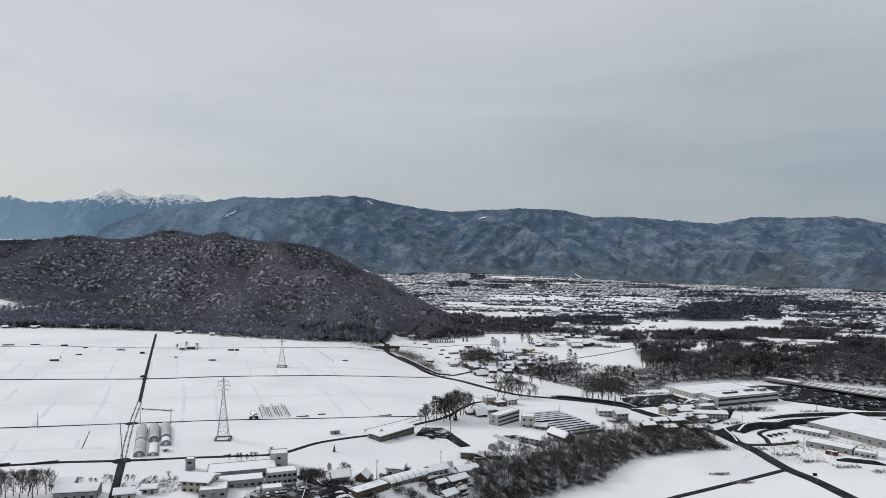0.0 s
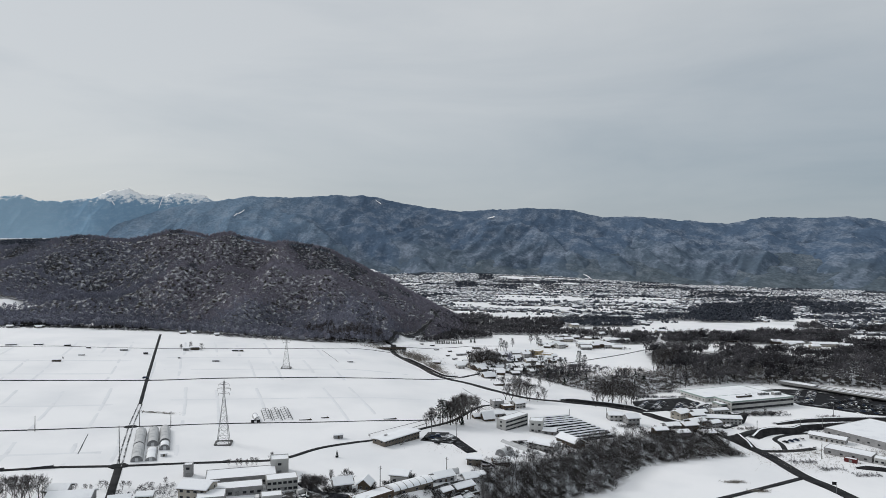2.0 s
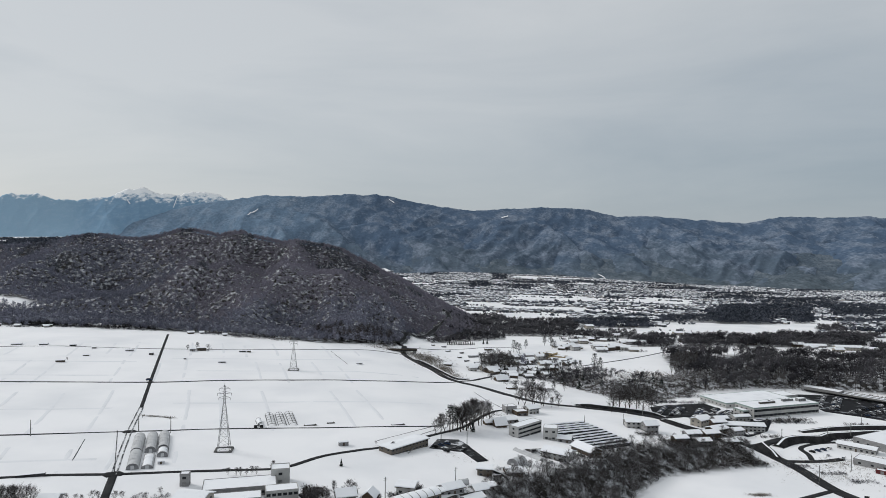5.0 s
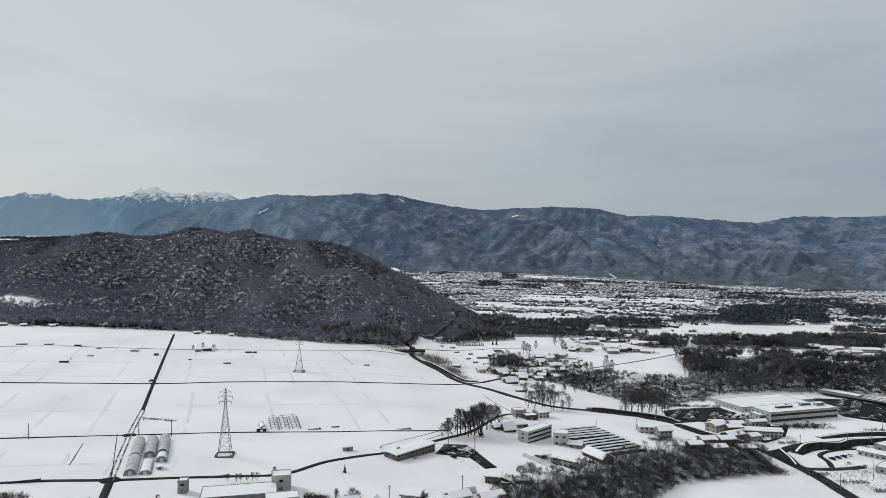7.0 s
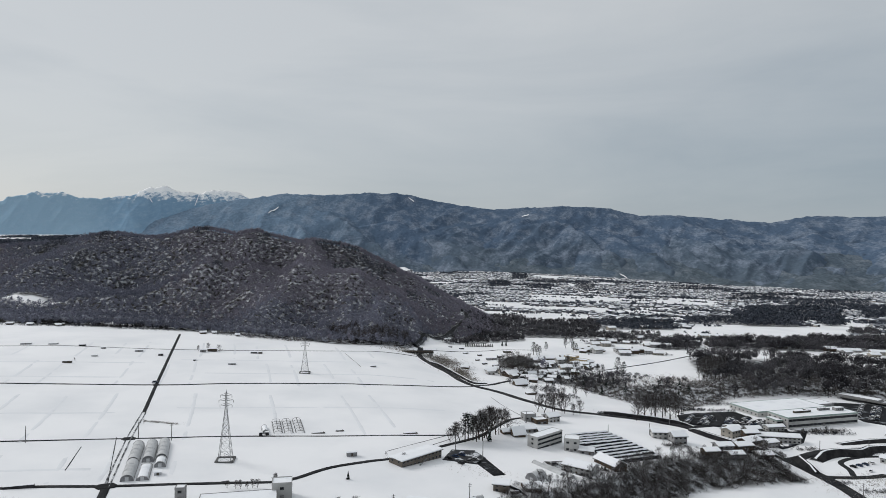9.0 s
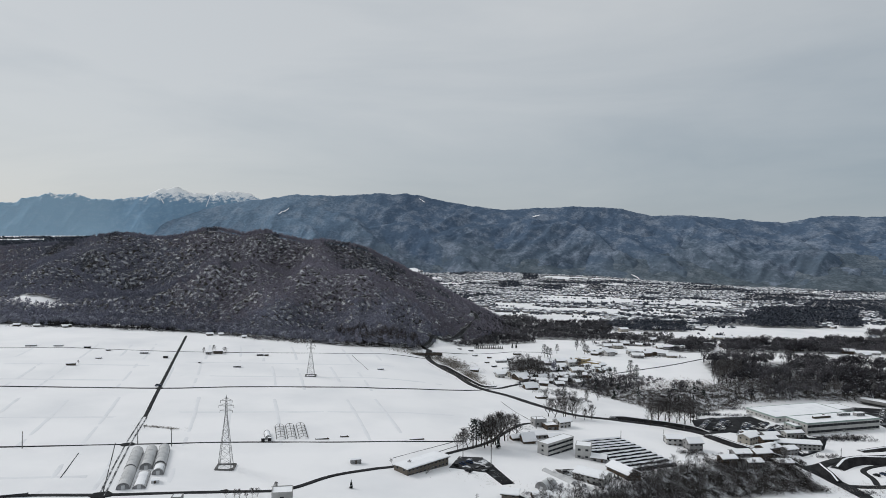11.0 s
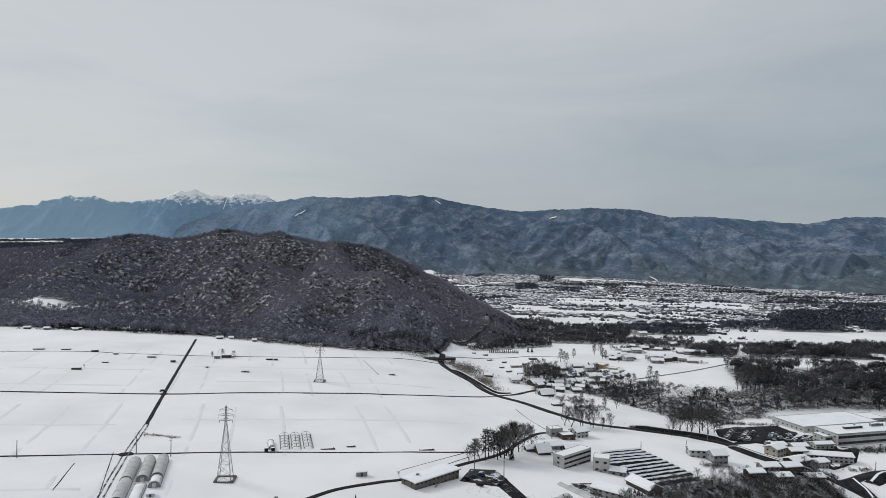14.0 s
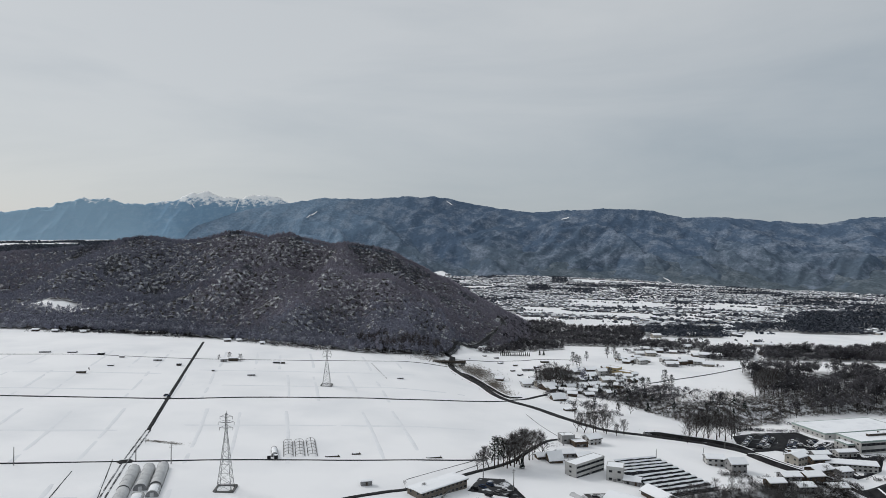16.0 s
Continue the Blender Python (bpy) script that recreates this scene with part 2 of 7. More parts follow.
gx = steps((-4600, -1200, 100), (-1200, -480, 12), (-480, 480, 5), (480, 1200, 12), (1200, 4600, 100))
gy = steps((-700, 240, 40), (240, 900, 5), (900, 1400, 10), (1400, 2400, 25), (2400, 4900, 60))
GX, GY = np.meshgrid(gx, gy)
GZ = height(GX, GY)
far = np.hypot(GX, GY)
GZ = GZ + bumps(GX, GY, 9, 1) * 0.12 * (far < 1200) * (1 - wooded(GX, GY))
snow = bpy.data.materials.new("snowy_ground")
snow.use_nodes = True
sn, sl = snow.node_tree.nodes, snow.node_tree.links
sb = sn["Principled BSDF"]
tc = sn.new("ShaderNodeTexCoord")
na, nb, nc = (sn.new("ShaderNodeTexNoise") for _ in range(3))
na.inputs["Scale"].default_value, na.inputs["Detail"].default_value = 0.018, 6
nb.inputs["Scale"].default_value, nb.inputs["Detail"].default_value = 0.35, 5
nc.inputs["Scale"].default_value, nc.inputs["Detail"].default_value = 0.16, 6
for n in (na, nb, nc):
    sl.new(tc.outputs["Object"], n.inputs["Vector"])
c1 = sn.new("ShaderNodeMix")
c1.data_type = "RGBA"
c1.inputs["A"].default_value, c1.inputs["B"].default_value = (0.87, 0.875, 0.892, 1), (0.75, 0.765, 0.792, 1)
r1 = sn.new("ShaderNodeMapRange")
r1.inputs["From Min"].default_value, r1.inputs["From Max"].default_value = 0.42, 0.75
sl.new(na.outputs["Fac"], r1.inputs["Value"])
sl.new(r1.outputs["Result"], c1.inputs["Factor"])
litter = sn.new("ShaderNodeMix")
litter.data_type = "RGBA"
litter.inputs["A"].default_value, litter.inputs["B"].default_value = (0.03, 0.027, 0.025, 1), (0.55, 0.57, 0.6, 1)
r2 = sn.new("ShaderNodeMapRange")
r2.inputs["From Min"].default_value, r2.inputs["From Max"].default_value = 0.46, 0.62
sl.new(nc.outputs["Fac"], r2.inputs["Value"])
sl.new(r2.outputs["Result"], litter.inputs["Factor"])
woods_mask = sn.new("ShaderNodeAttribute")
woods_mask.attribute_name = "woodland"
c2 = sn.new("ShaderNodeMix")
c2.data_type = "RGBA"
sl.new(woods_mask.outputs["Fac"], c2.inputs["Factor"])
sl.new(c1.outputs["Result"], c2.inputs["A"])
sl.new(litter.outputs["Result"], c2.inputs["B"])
sl.new(c2.outputs["Result"], sb.inputs["Base Color"])
sb.inputs["Roughness"].default_value = 0.7
sb.inputs["Specular IOR Level"].default_value = 0.2
bp = sn.new("ShaderNodeBump")
bp.inputs["Strength"].default_value, bp.inputs["Distance"].default_value = 0.25, 0.3
sl.new(nb.outputs["Fac"], bp.inputs["Height"])
sl.new(bp.outputs["Normal"], sb.inputs["Normal"])
M["snow"] = snow
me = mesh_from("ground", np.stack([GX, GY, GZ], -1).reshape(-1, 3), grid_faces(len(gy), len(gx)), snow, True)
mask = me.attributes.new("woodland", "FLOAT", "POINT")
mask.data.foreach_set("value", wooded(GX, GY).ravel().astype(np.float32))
ground = tagged(new("ground", me), "snow-covered valley floor with terraces and a wooded hill", "ground", kind="structure")


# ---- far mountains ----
def mountain_material(name, upper, lower, pale, white, snow_from, snow_to, scale, clear=0.6, grain=0.2, haze_tone=(0.16, 0.232, 0.315)):
    """Winter forest on a range: dark plantations, frosted broadleaf woods, snowy clearings near the crest, bare snow
    above; aerial haze is painted in as blue.
    """
    m = bpy.data.materials.new(name)
    m.use_nodes = True
    nodes, links = m.node_tree.nodes, m.node_tree.links
    b = nodes["Principled BSDF"]
    b.inputs["Roughness"].default_value, b.inputs["Specular IOR Level"].default_value = 0.95, 0.0
    t = nodes.new("ShaderNodeTexCoord")

    def noise_at(size, detail, rough, squash):
        mp, n = nodes.new("ShaderNodeMapping"), nodes.new("ShaderNodeTexNoise")
        mp.inputs["Scale"].default_value = squash
        n.inputs["Scale"].default_value, n.inputs["Detail"].default_value, n.inputs["Roughness"].default_value = size, detail, rough
        links.new(t.outputs["Object"], mp.inputs["Vector"])
        links.new(mp.outputs["Vector"], n.inputs["Vector"])
        return n.outputs["Fac"]

    def span(value, lo, hi, a=0.0, b2=1.0):
        r = nodes.new("ShaderNodeMapRange")
        for key, v in (("From Min", lo), ("From Max", hi), ("To Min", a), ("To Max", b2)):
            r.inputs[key].default_value = v
        links.new(value, r.inputs["Value"])
        return r.outputs["Result"]

    def sums(p, k, q):
        n = nodes.new("ShaderNodeMath")
        n.operation = "MULTIPLY_ADD"
        links.new(p, n.inputs[0])
        n.inputs[1].default_value = k
        links.new(q, n.inputs[2])
        return n.outputs["Value"]

    def blend(fac, p, q):
        n = nodes.new("ShaderNodeMix")
        n.data_type = "RGBA"
        links.new(fac, n.inputs["Factor"])
        for key, v in (("A", p), ("B", q)):
            if isinstance(v, tuple):
                n.inputs[key].default_value = (*v, 1)
            else:
                links.new(v, n.inputs[key])
        return n.outputs["Result"]

    def attr(key):
        n = nodes.new("ShaderNodeAttribute")
        n.attribute_name = key
        return n.outputs["Fac"]

    broad, mid, fine = noise_at(scale * 0.35, 4, 0.5, (1, 0.6, 1.3)), noise_at(scale, 8, 0.62, (1, 0.45, 1.5)), noise_at(scale * 6, 4, 0.7, (1, 0.6, 1.2))
    # aerial haze is painted by mixing the forest towards a paler blue
    forest = blend(attr("hazed"), blend(span(sums(broad, 0.9, attr("lofty")), 0.6, 1.15), lower, upper), haze_tone)
    stand = blend(span(sums(fine, 0.3, mid), 0.62, 0.82), forest, blend(attr("hazed"), tuple(c * 0.62 + p * 0.38 for c, p in zip(upper, pale)), tuple(c * 0.75 + p * 0.25 for c, p in zip(haze_tone, pale))))
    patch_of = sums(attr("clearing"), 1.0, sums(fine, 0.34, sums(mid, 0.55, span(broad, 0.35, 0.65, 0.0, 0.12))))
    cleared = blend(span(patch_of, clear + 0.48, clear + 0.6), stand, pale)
    sep = nodes.new("ShaderNodeSeparateXYZ")
    links.new(t.outputs["Object"], sep.inputs["Vector"])
    off = (snow_to - snow_from) * 3
    snowy = blend(span(sums(mid, (snow_to - snow_from) * 6, sep.outputs["Z"]), snow_from + off, snow_to + off), cleared, white)
    hv = nodes.new("ShaderNodeHueSaturation")
    links.new(span(fine, 0.3, 0.7, 1 - grain, 1 + grain), hv.inputs["Value"])
    links.new(snowy, hv.inputs["Color"])
    links.new(hv.outputs["Color"], b.inputs["Base Color"])
    return m


def slopes(skyline, near, crest, foot, relief, seed, jag, az, k):
    """The surface of a range at a bearing (radians right of north) and a share of the way from its foot to its crest."""
    top = np.interp(az, np.radians([a for a, _ in skyline]), [h for _, h in skyline])
    r = near + (crest - near) * k
    x, y = r * np.sin(az), r * np.cos(az)
    lap = np.clip(k, 0, 1)
    z = foot + (top - foot) * np.where(k <= 1, 0.35 * lap + 0.65 * lap ** 1.5, 1 - (k - 1) * 6)
    rise = np.clip((top - foot) / 400, 0.15, 1)
    # spurs run down from the crest, bent to one side, with smaller ribs on their flanks
    u, v = 4300 * az, r
    bend = 190 * value_noise(u / 700 + seed, v / 520) + 60 * value_noise(u / 210, v / 260 + seed)
    spurs = ridged(u + 0.55 * v + bend, 0.42 * v + 0.12 * u, 470, 2, seed) - 0.62
    ribs = ridged(u - 0.35 * v + bend * 0.6, 0.5 * v, 170, 3, seed + 3) - 0.62
    z = z + (spurs + ribs * 0.34) * relief * rise * np.sin(np.pi * lap ** 0.85) ** 0.85
    return x, y, z + (ridged(x, y, 60, 3, seed + 2) - 0.5) * relief * jag * np.clip((k - 0.8) / 0.2, 0, 1) * (1 - np.clip(k - 1, 0, 0.02) / 0.02)


def mountain(name, shape, mat, label, fine=640, deep=84, bare=0.0, haze_span=(3, 17)):
    """A range along the horizon: shape starts with skyline rows of (degrees right of north, height of the crest)."""
    az = np.radians(np.linspace(shape[0][0][0], shape[0][-1][0], fine))
    rows = np.concatenate([np.linspace(0, 1, deep), np.linspace(1.02, 1.12, 4)])
    K, A = np.meshgrid(rows, az, indexing="ij")
    X, Y, Z = slopes(*shape, A, K)
    me = mesh_from(name, np.stack([X, Y, Z], -1).reshape(-1, 3), grid_faces(len(rows), len(az)), mat, True)
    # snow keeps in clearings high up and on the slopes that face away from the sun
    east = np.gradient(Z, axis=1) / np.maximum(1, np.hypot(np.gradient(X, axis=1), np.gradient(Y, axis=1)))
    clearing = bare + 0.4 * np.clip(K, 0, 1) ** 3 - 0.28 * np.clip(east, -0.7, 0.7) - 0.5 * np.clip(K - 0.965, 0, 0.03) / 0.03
    # painted haze thickens towards the left, between two bearings
    for key, values in (("lofty", np.clip(K, 0, 1)), ("clearing", clearing), ("hazed", 0.85 * ramp(-np.degrees(A), *haze_span))):
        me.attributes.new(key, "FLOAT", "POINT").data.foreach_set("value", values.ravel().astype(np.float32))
    return tagged(new(name, me), label, "mountain", kind="structure")


# the blue in these base colours stands for the haze of distance
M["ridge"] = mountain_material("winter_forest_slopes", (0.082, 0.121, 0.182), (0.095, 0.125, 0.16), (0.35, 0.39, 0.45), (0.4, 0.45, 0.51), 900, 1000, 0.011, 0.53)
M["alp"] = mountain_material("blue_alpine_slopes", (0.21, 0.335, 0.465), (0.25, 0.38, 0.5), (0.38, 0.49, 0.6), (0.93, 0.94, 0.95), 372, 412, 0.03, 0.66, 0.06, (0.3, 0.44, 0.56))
MAIN_SKYLINE = [(-30, 70), (-27, 130), (-25, 180), (-22.75, 236), (-20.45, 314), (-18.07, 360), (-16.2, 390), (-13.32, 428), (-11.6, 430), (-10.17, 424), (-8.2, 440), (-6.46, 452), (-5.4, 447), (-4.34, 455), (-2.6, 436), (-0.74, 401),
                (2.2, 366), (4.1, 349), (5.8, 364), (7.5, 368), (9.6, 378), (11.8, 373), (13.65, 362), (15, 334), (16.44, 315), (18.4, 322), (20.5, 307), (22.7, 295), (25.6, 272),
                (27, 297), (28.1, 312), (29.4, 314), (30.8, 306), (32.4, 308), (33.76, 314), (35, 306), (36.8, 267), (42, 250), (48, 200)]
ALP_SKYLINE = [(-44, 204), (-41, 244), (-36.4, 274), (-35.39, 288), (-34.36, 305), (-33.13, 330), (-32.24, 358), (-31.14, 377), (-30.17, 379), (-29.59, 388), (-28.63, 358), (-28.2, 352), (-26.85, 357), (-25.02, 385), (-24.4, 412), (-23.7, 445), (-23.3, 444), (-22.81, 463),
               (-22.2, 440), (-21.34, 420), (-20.01, 421), (-18.91, 436), (-18.16, 442), (-17.02, 430), (-16.29, 398), (-13.8, 334), (-8, 250)]
MIDDLE = [(-24, 20), (-20, 90), (-16, 176), (-13, 196), (-10, 150), (-7, 214), (-4, 246), (-1, 176), (1.5, 208), (4, 150), (7, 196), (9.5, 158), (12.5, 214), (15.5, 166), (18, 190), (20.5, 128), (23.5, 178), (26, 128), (28.5, 196), (31, 148), (34, 202), (37, 150), (41, 180), (47, 120)]
FOOTHILLS = [(-6, -40), (-3, 20), (0, 62), (3, 40), (6, 78), (10, 56), (14, 96), (18, 70), (22, 104), (26, 62), (30, 92), (34, 70), (39, 96), (46, 60)]
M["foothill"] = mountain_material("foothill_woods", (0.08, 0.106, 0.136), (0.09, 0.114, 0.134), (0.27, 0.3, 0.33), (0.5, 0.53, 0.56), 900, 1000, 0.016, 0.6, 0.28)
RANGE = (MAIN_SKYLINE, 3600, 4750, -95, 285, 1, 0.05)
FOOT = (FOOTHILLS, 3450, 4150, -92, 210, 4, 0.1)
PEAKS = (ALP_SKYLINE, 4500, 4880, 40, 170, 7, 0.16)
mountain("mountain_range", RANGE, M["ridge"], "long forested mountain ridge, winter haze painted into its blue-grey colour", 760, 96)
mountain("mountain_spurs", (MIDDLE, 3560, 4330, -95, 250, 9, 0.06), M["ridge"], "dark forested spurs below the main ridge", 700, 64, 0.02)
mountain("foothills", FOOT, M["foothill"], "pale wooded foothills with snowy clearings", 640, 56, 0.06, haze_span=(60, 70))
mountain("mountain_peaks", PEAKS, M["alp"], "distant snow-capped alpine peaks above blue slopes", 560, 60, haze_span=(25.5, 28.5))


def snow_run(shape, a, b, wide_az, wide_k, label):
    """A cleared snowy run or gully on a mountainside between two places (bearing in degrees, share of the way up)."""
    k = np.linspace(0, 1, 9)
    swell = 0.35 + 0.65 * np.sin(np.pi * (0.1 + 0.8 * k)) + 0.15 * np.sin(k * 17 + a[0])
    az, up = a[0] + (b[0] - a[0]) * k, a[1] + (b[1] - a[1]) * k
    cols = []
    for s in (-1, 0, 1):
        x, y, z = slopes(*shape, np.radians(az + s * wide_az * swell), up + s * wide_k * swell)
        cols.append(np.column_stack([x, y - 6, z + 7]))
    me = mesh_from("snow_run", np.stack(cols, 1).reshape(-1, 3), grid_faces(9, 3), M["snow"])
    tagged(new("snow_run", me), label, "snowfield", kind="structure")


snow_run(RANGE, (-14.68, 0.677), (-13.85, 0.788), 0.0, 0.007, "white ski run on the forested ridge")
snow_run(RANGE, (6.43, 0.833), (7.01, 0.87), 0.0, 0.009, "bright snow patch below the ridge crest")
snow_run(RANGE, (-3.14, 0.965), (-2.65, 0.935), 0.02, 0.003, "snowy gully below the ridge crest")
snow_run(PEAKS, (-20.02, 0.985), (-20.32, 0.853), 0.04, 0.0, "snow-filled gully on the alpine slope")
snow_run(PEAKS, (-23.62, 0.857), (-23.43, 0.818), 0.06, 0.0, "snow-filled gully on the alpine slope")
snow_run(FOOT, (14.48, 0.325), (15.1, 0.21), 0.05, 0.003, "white quarry slope at the edge of the valley")


# ---- woods that nobody could count ----
rng = np.random.default_rng(5)


def broom_trees(name, x, y, tall, spread, twigs, mat, label, category="woods", lean=0.25, thick=0.06, z=None, trunk=True, low=0.22, reach=1.0):
    """Many bare trees as one piece of stuff: each a stem and a rounded crown of short tapering twigs."""
    n = len(x)
    z = height(x, y) - 0.3 if z is None else z
    base = np.stack([x, y, z], 1)
    th = rng.uniform(0, 2 * np.pi, (n, twigs))
    rise = rng.uniform(-0.8, 1.0, (n, twigs))
    shell = rng.uniform(0.35, 1.0, (n, twigs)) ** 0.5
    lumpy = 0.82 + 0.25 * np.sin(th * 3 + x[:, None]) * np.cos(rise * 4 + y[:, None])
    out = np.stack([np.sqrt(1 - rise ** 2) * np.cos(th), np.sqrt(1 - rise ** 2) * np.sin(th), rise], -1)
    half = np.stack([spread, spread, tall * (1 - low) / 2], -1)[:, None]
    C = base[:, None] + out * (shell * lumpy)[..., None] * half + np.stack([0 * x, 0 * x, tall * (1 + low) / 2], -1)[:, None]
    d = out * 0.7 + rng.normal(0, 0.7, out.shape)
    d = d / np.linalg.norm(d, axis=-1, keepdims=True) * (tall[:, None] * reach * rng.uniform(0.05, 0.11, th.shape))[..., None]
    S, E = C - d, C + d
    th2 = th + rng.uniform(0.8, 2.3, th.shape)
    w = (tall[:, None] * 1.5 * thick * rng.uniform(0.6, 1.5, th.shape))[..., None]
    side = np.stack([np.cos(th2), np.sin(th2), rng.uniform(-0.4, 0.4, th.shape)], -1) * w
    V = np.stack([S - side, S + side, E], 2).reshape(-1, 3)
    F = np.arange(len(V)).reshape(-1, 3)
    if trunk:
        a = rng.uniform(0, np.pi, n)
        d = np.stack([np.cos(a), np.sin(a), 0 * a], 1) * (tall * 0.012 + 0.04)[:, None]
        top = base + np.stack([0 * a, 0 * a, tall * 0.7], 1)
        T = np.stack([base - d, base + d, top], 1).reshape(-1, 3)
        d2 = np.stack([-d[:, 1], d[:, 0], 0 * a], 1)
        T2 = np.stack([base - d2, base + d2, top], 1).reshape(-1, 3)
        V = np.concatenate([V, T, T2])
        F = np.arange(len(V)).reshape(-1, 3)
    return tagged(new(name, mesh_from(name, V, F, mat)), label, category, kind="stuff")


def rounded_trees(name, x, y, tall, spread, tufts, mat, label, category="woods", low=0.12, size=0.5, z=None, stem=False, tone=None, spike=0.2):
    """Many frosted bare trees as one piece of stuff: each a lumpy crown of twig sprays that face outwards, and some upright twigs."""
    n = len(x)
    z = height(x, y) - 0.3 if z is None else z
    base = np.stack([x, y, z], 1)
    th, rise = rng.uniform(0, 2 * np.pi, (n, tufts)), rng.uniform(-0.6, 1.0, (n, tufts))
    flat = np.sqrt(1 - rise ** 2)
    out = np.stack([flat * np.cos(th), flat * np.sin(th), rise], -1)
    lumpy = (0.8 + 0.28 * np.sin(th * 3 + x[:, None]) * np.cos(rise * 4 + y[:, None])) * rng.uniform(0.72, 1.08, th.shape)
    half = np.stack([spread, spread, tall * (1 - low) / 2], -1)[:, None]
    C = base[:, None] + out * lumpy[..., None] * half + np.stack([0 * x, 0 * x, tall * (1 + low) / 2], -1)[:, None]
    d1 = np.cross(out, rng.normal(0, 1, out.shape))
    d1 /= np.linalg.norm(d1, axis=-1, keepdims=True) + 1e-6
    d2 = np.cross(out, d1)
    big = (size * spread)[:, None] * rng.uniform(0.55, 1.25, th.shape)
    wild = rng.random(th.shape) < spike
    corners = []
    for i, turn in enumerate((0.0, 2.1, 4.2)):
        a = turn + rng.uniform(-0.5, 0.5, th.shape)
        q = (d1 * np.cos(a)[..., None] + d2 * np.sin(a)[..., None] + out * rng.normal(0, 0.25, th.shape)[..., None]) * big[..., None]
        up = (out * 0.6 + np.array([0, 0, 0.5])) * (big * 1.5)[..., None] if i == 0 else d1 * (big * 0.08 * (2 * i - 3))[..., None]
        corners.append(C + np.where(wild[..., None], up, q))
    V = np.stack(corners, 2).reshape(-1, 3)
    tone = rng.random(n) if tone is None else np.clip(tone, 0, 1)
    T, H = np.repeat(tone, tufts * 3), np.repeat(np.clip(rise.ravel() * 0.6 + 0.4, 0, 1), 3)
    if stem:
        a = rng.uniform(0, np.pi, n)
        d = np.stack([np.cos(a), np.sin(a), 0 * a], 1) * (tall * 0.014 + 0.05)[:, None]
        top = base + np.stack([0 * a, 0 * a, tall * 0.75], 1)
        S = np.stack([base - d, base + d, top], 1).reshape(-1, 3)
        V, T, H = np.concatenate([V, S]), np.concatenate([T, np.zeros(len(S))]), np.concatenate([H, np.zeros(len(S))])
    me = mesh_from(name, V, np.arange(len(V)).reshape(-1, 3), mat)
    for key, values in (("tone", T), ("lying_snow", H)):
        me.attributes.new(key, "FLOAT", "POINT").data.foreach_set("value", values.astype(np.float32))
    return tagged(new(name, me), label, category, kind="stuff")


def crown_material(name, dark, light, snow_tone, share):
    """Bare crowns: one tone a tree, a little change from spray to spray, and snow held on a share of the upper sprays."""
    m = bpy.data.materials.new(name)
    m.use_nodes = True
    nodes, links = m.node_tree.nodes, m.node_tree.links
    b = nodes["Principled BSDF"]
    b.inputs["Roughness"].default_value, b.inputs["Specular IOR Level"].default_value = 0.9, 0.03
    geo, tone, lying = nodes.new("ShaderNodeNewGeometry"), nodes.new("ShaderNodeAttribute"), nodes.new("ShaderNodeAttribute")
    tone.attribute_name, lying.attribute_name = "tone", "lying_snow"
    own = nodes.new("ShaderNodeMath")
    own.operation = "MULTIPLY_ADD"
    own.inputs[1].default_value = 0.25
    links.new(geo.outputs["Random Per Island"], own.inputs[0])
    links.new(tone.outputs["Fac"], own.inputs[2])
    r = nodes.new("ShaderNodeMapRange")
    r.inputs["From Max"].default_value = 1.25
    links.new(own.outputs["Value"], r.inputs["Value"])
    c = nodes.new("ShaderNodeMix")
    c.data_type = "RGBA"
    c.inputs["A"].default_value, c.inputs["B"].default_value = (*dark, 1), (*light, 1)
    links.new(r.outputs["Result"], c.inputs["Factor"])
    held = nodes.new("ShaderNodeMath")
    held.operation = "MULTIPLY_ADD"
    held.inputs[1].default_value = -1.0
    links.new(geo.outputs["Random Per Island"], held.inputs[0])
    w = nodes.new("ShaderNodeMath")
    w.operation = "MULTIPLY"
    w.inputs[1].default_value = share * 1.6
    links.new(lying.outputs["Fac"], w.inputs[0])
    links.new(w.outputs["Value"], held.inputs[2])
    k = nodes.new("ShaderNodeMapRange")
    k.inputs["From Max"].default_value = 0.06
    links.new(held.outputs["Value"], k.inputs["Value"])
    s2 = nodes.new("ShaderNodeMix")
    s2.data_type = "RGBA"
    s2.inputs["B"].default_value = (*snow_tone, 1)
    links.new(k.outputs["Result"], s2.inputs["Factor"])
    links.new(c.outputs["Result"], s2.inputs["A"])
    links.new(s2.outputs["Result"], b.inputs["Base Color"])
    return m


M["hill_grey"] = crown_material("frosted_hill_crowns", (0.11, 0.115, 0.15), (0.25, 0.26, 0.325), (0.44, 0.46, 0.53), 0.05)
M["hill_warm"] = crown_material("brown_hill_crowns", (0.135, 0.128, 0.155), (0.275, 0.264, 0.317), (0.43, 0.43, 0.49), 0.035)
M["hill_pine"] = crown_material("snowy_hill_pines", (0.052, 0.055, 0.068), (0.13, 0.137, 0.157), (0.42, 0.44, 0.5), 0.09)
M["scrub"] = crown_material("brown_snowy_scrub", (0.06, 0.054, 0.053), (0.2, 0.183, 0.172), (0.66, 0.68, 0.71), 0.34)
M["fringe"] = crown_material("pale_frosted_crowns", (0.12, 0.126, 0.155), (0.36, 0.375, 0.43), (0.5, 0.52, 0.57), 0.05)
M["hedge"] = crown_material("dark_hedge", (0.018, 0.018, 0.02), (0.06, 0.058, 0.06), (0.4, 0.41, 0.44), 0.03)
M["wood_crown"] = crown_material("valley_wood_crowns", (0.013, 0.013, 0.016), (0.132, 0.129, 0.14), (0.3, 0.31, 0.34), 0.05)
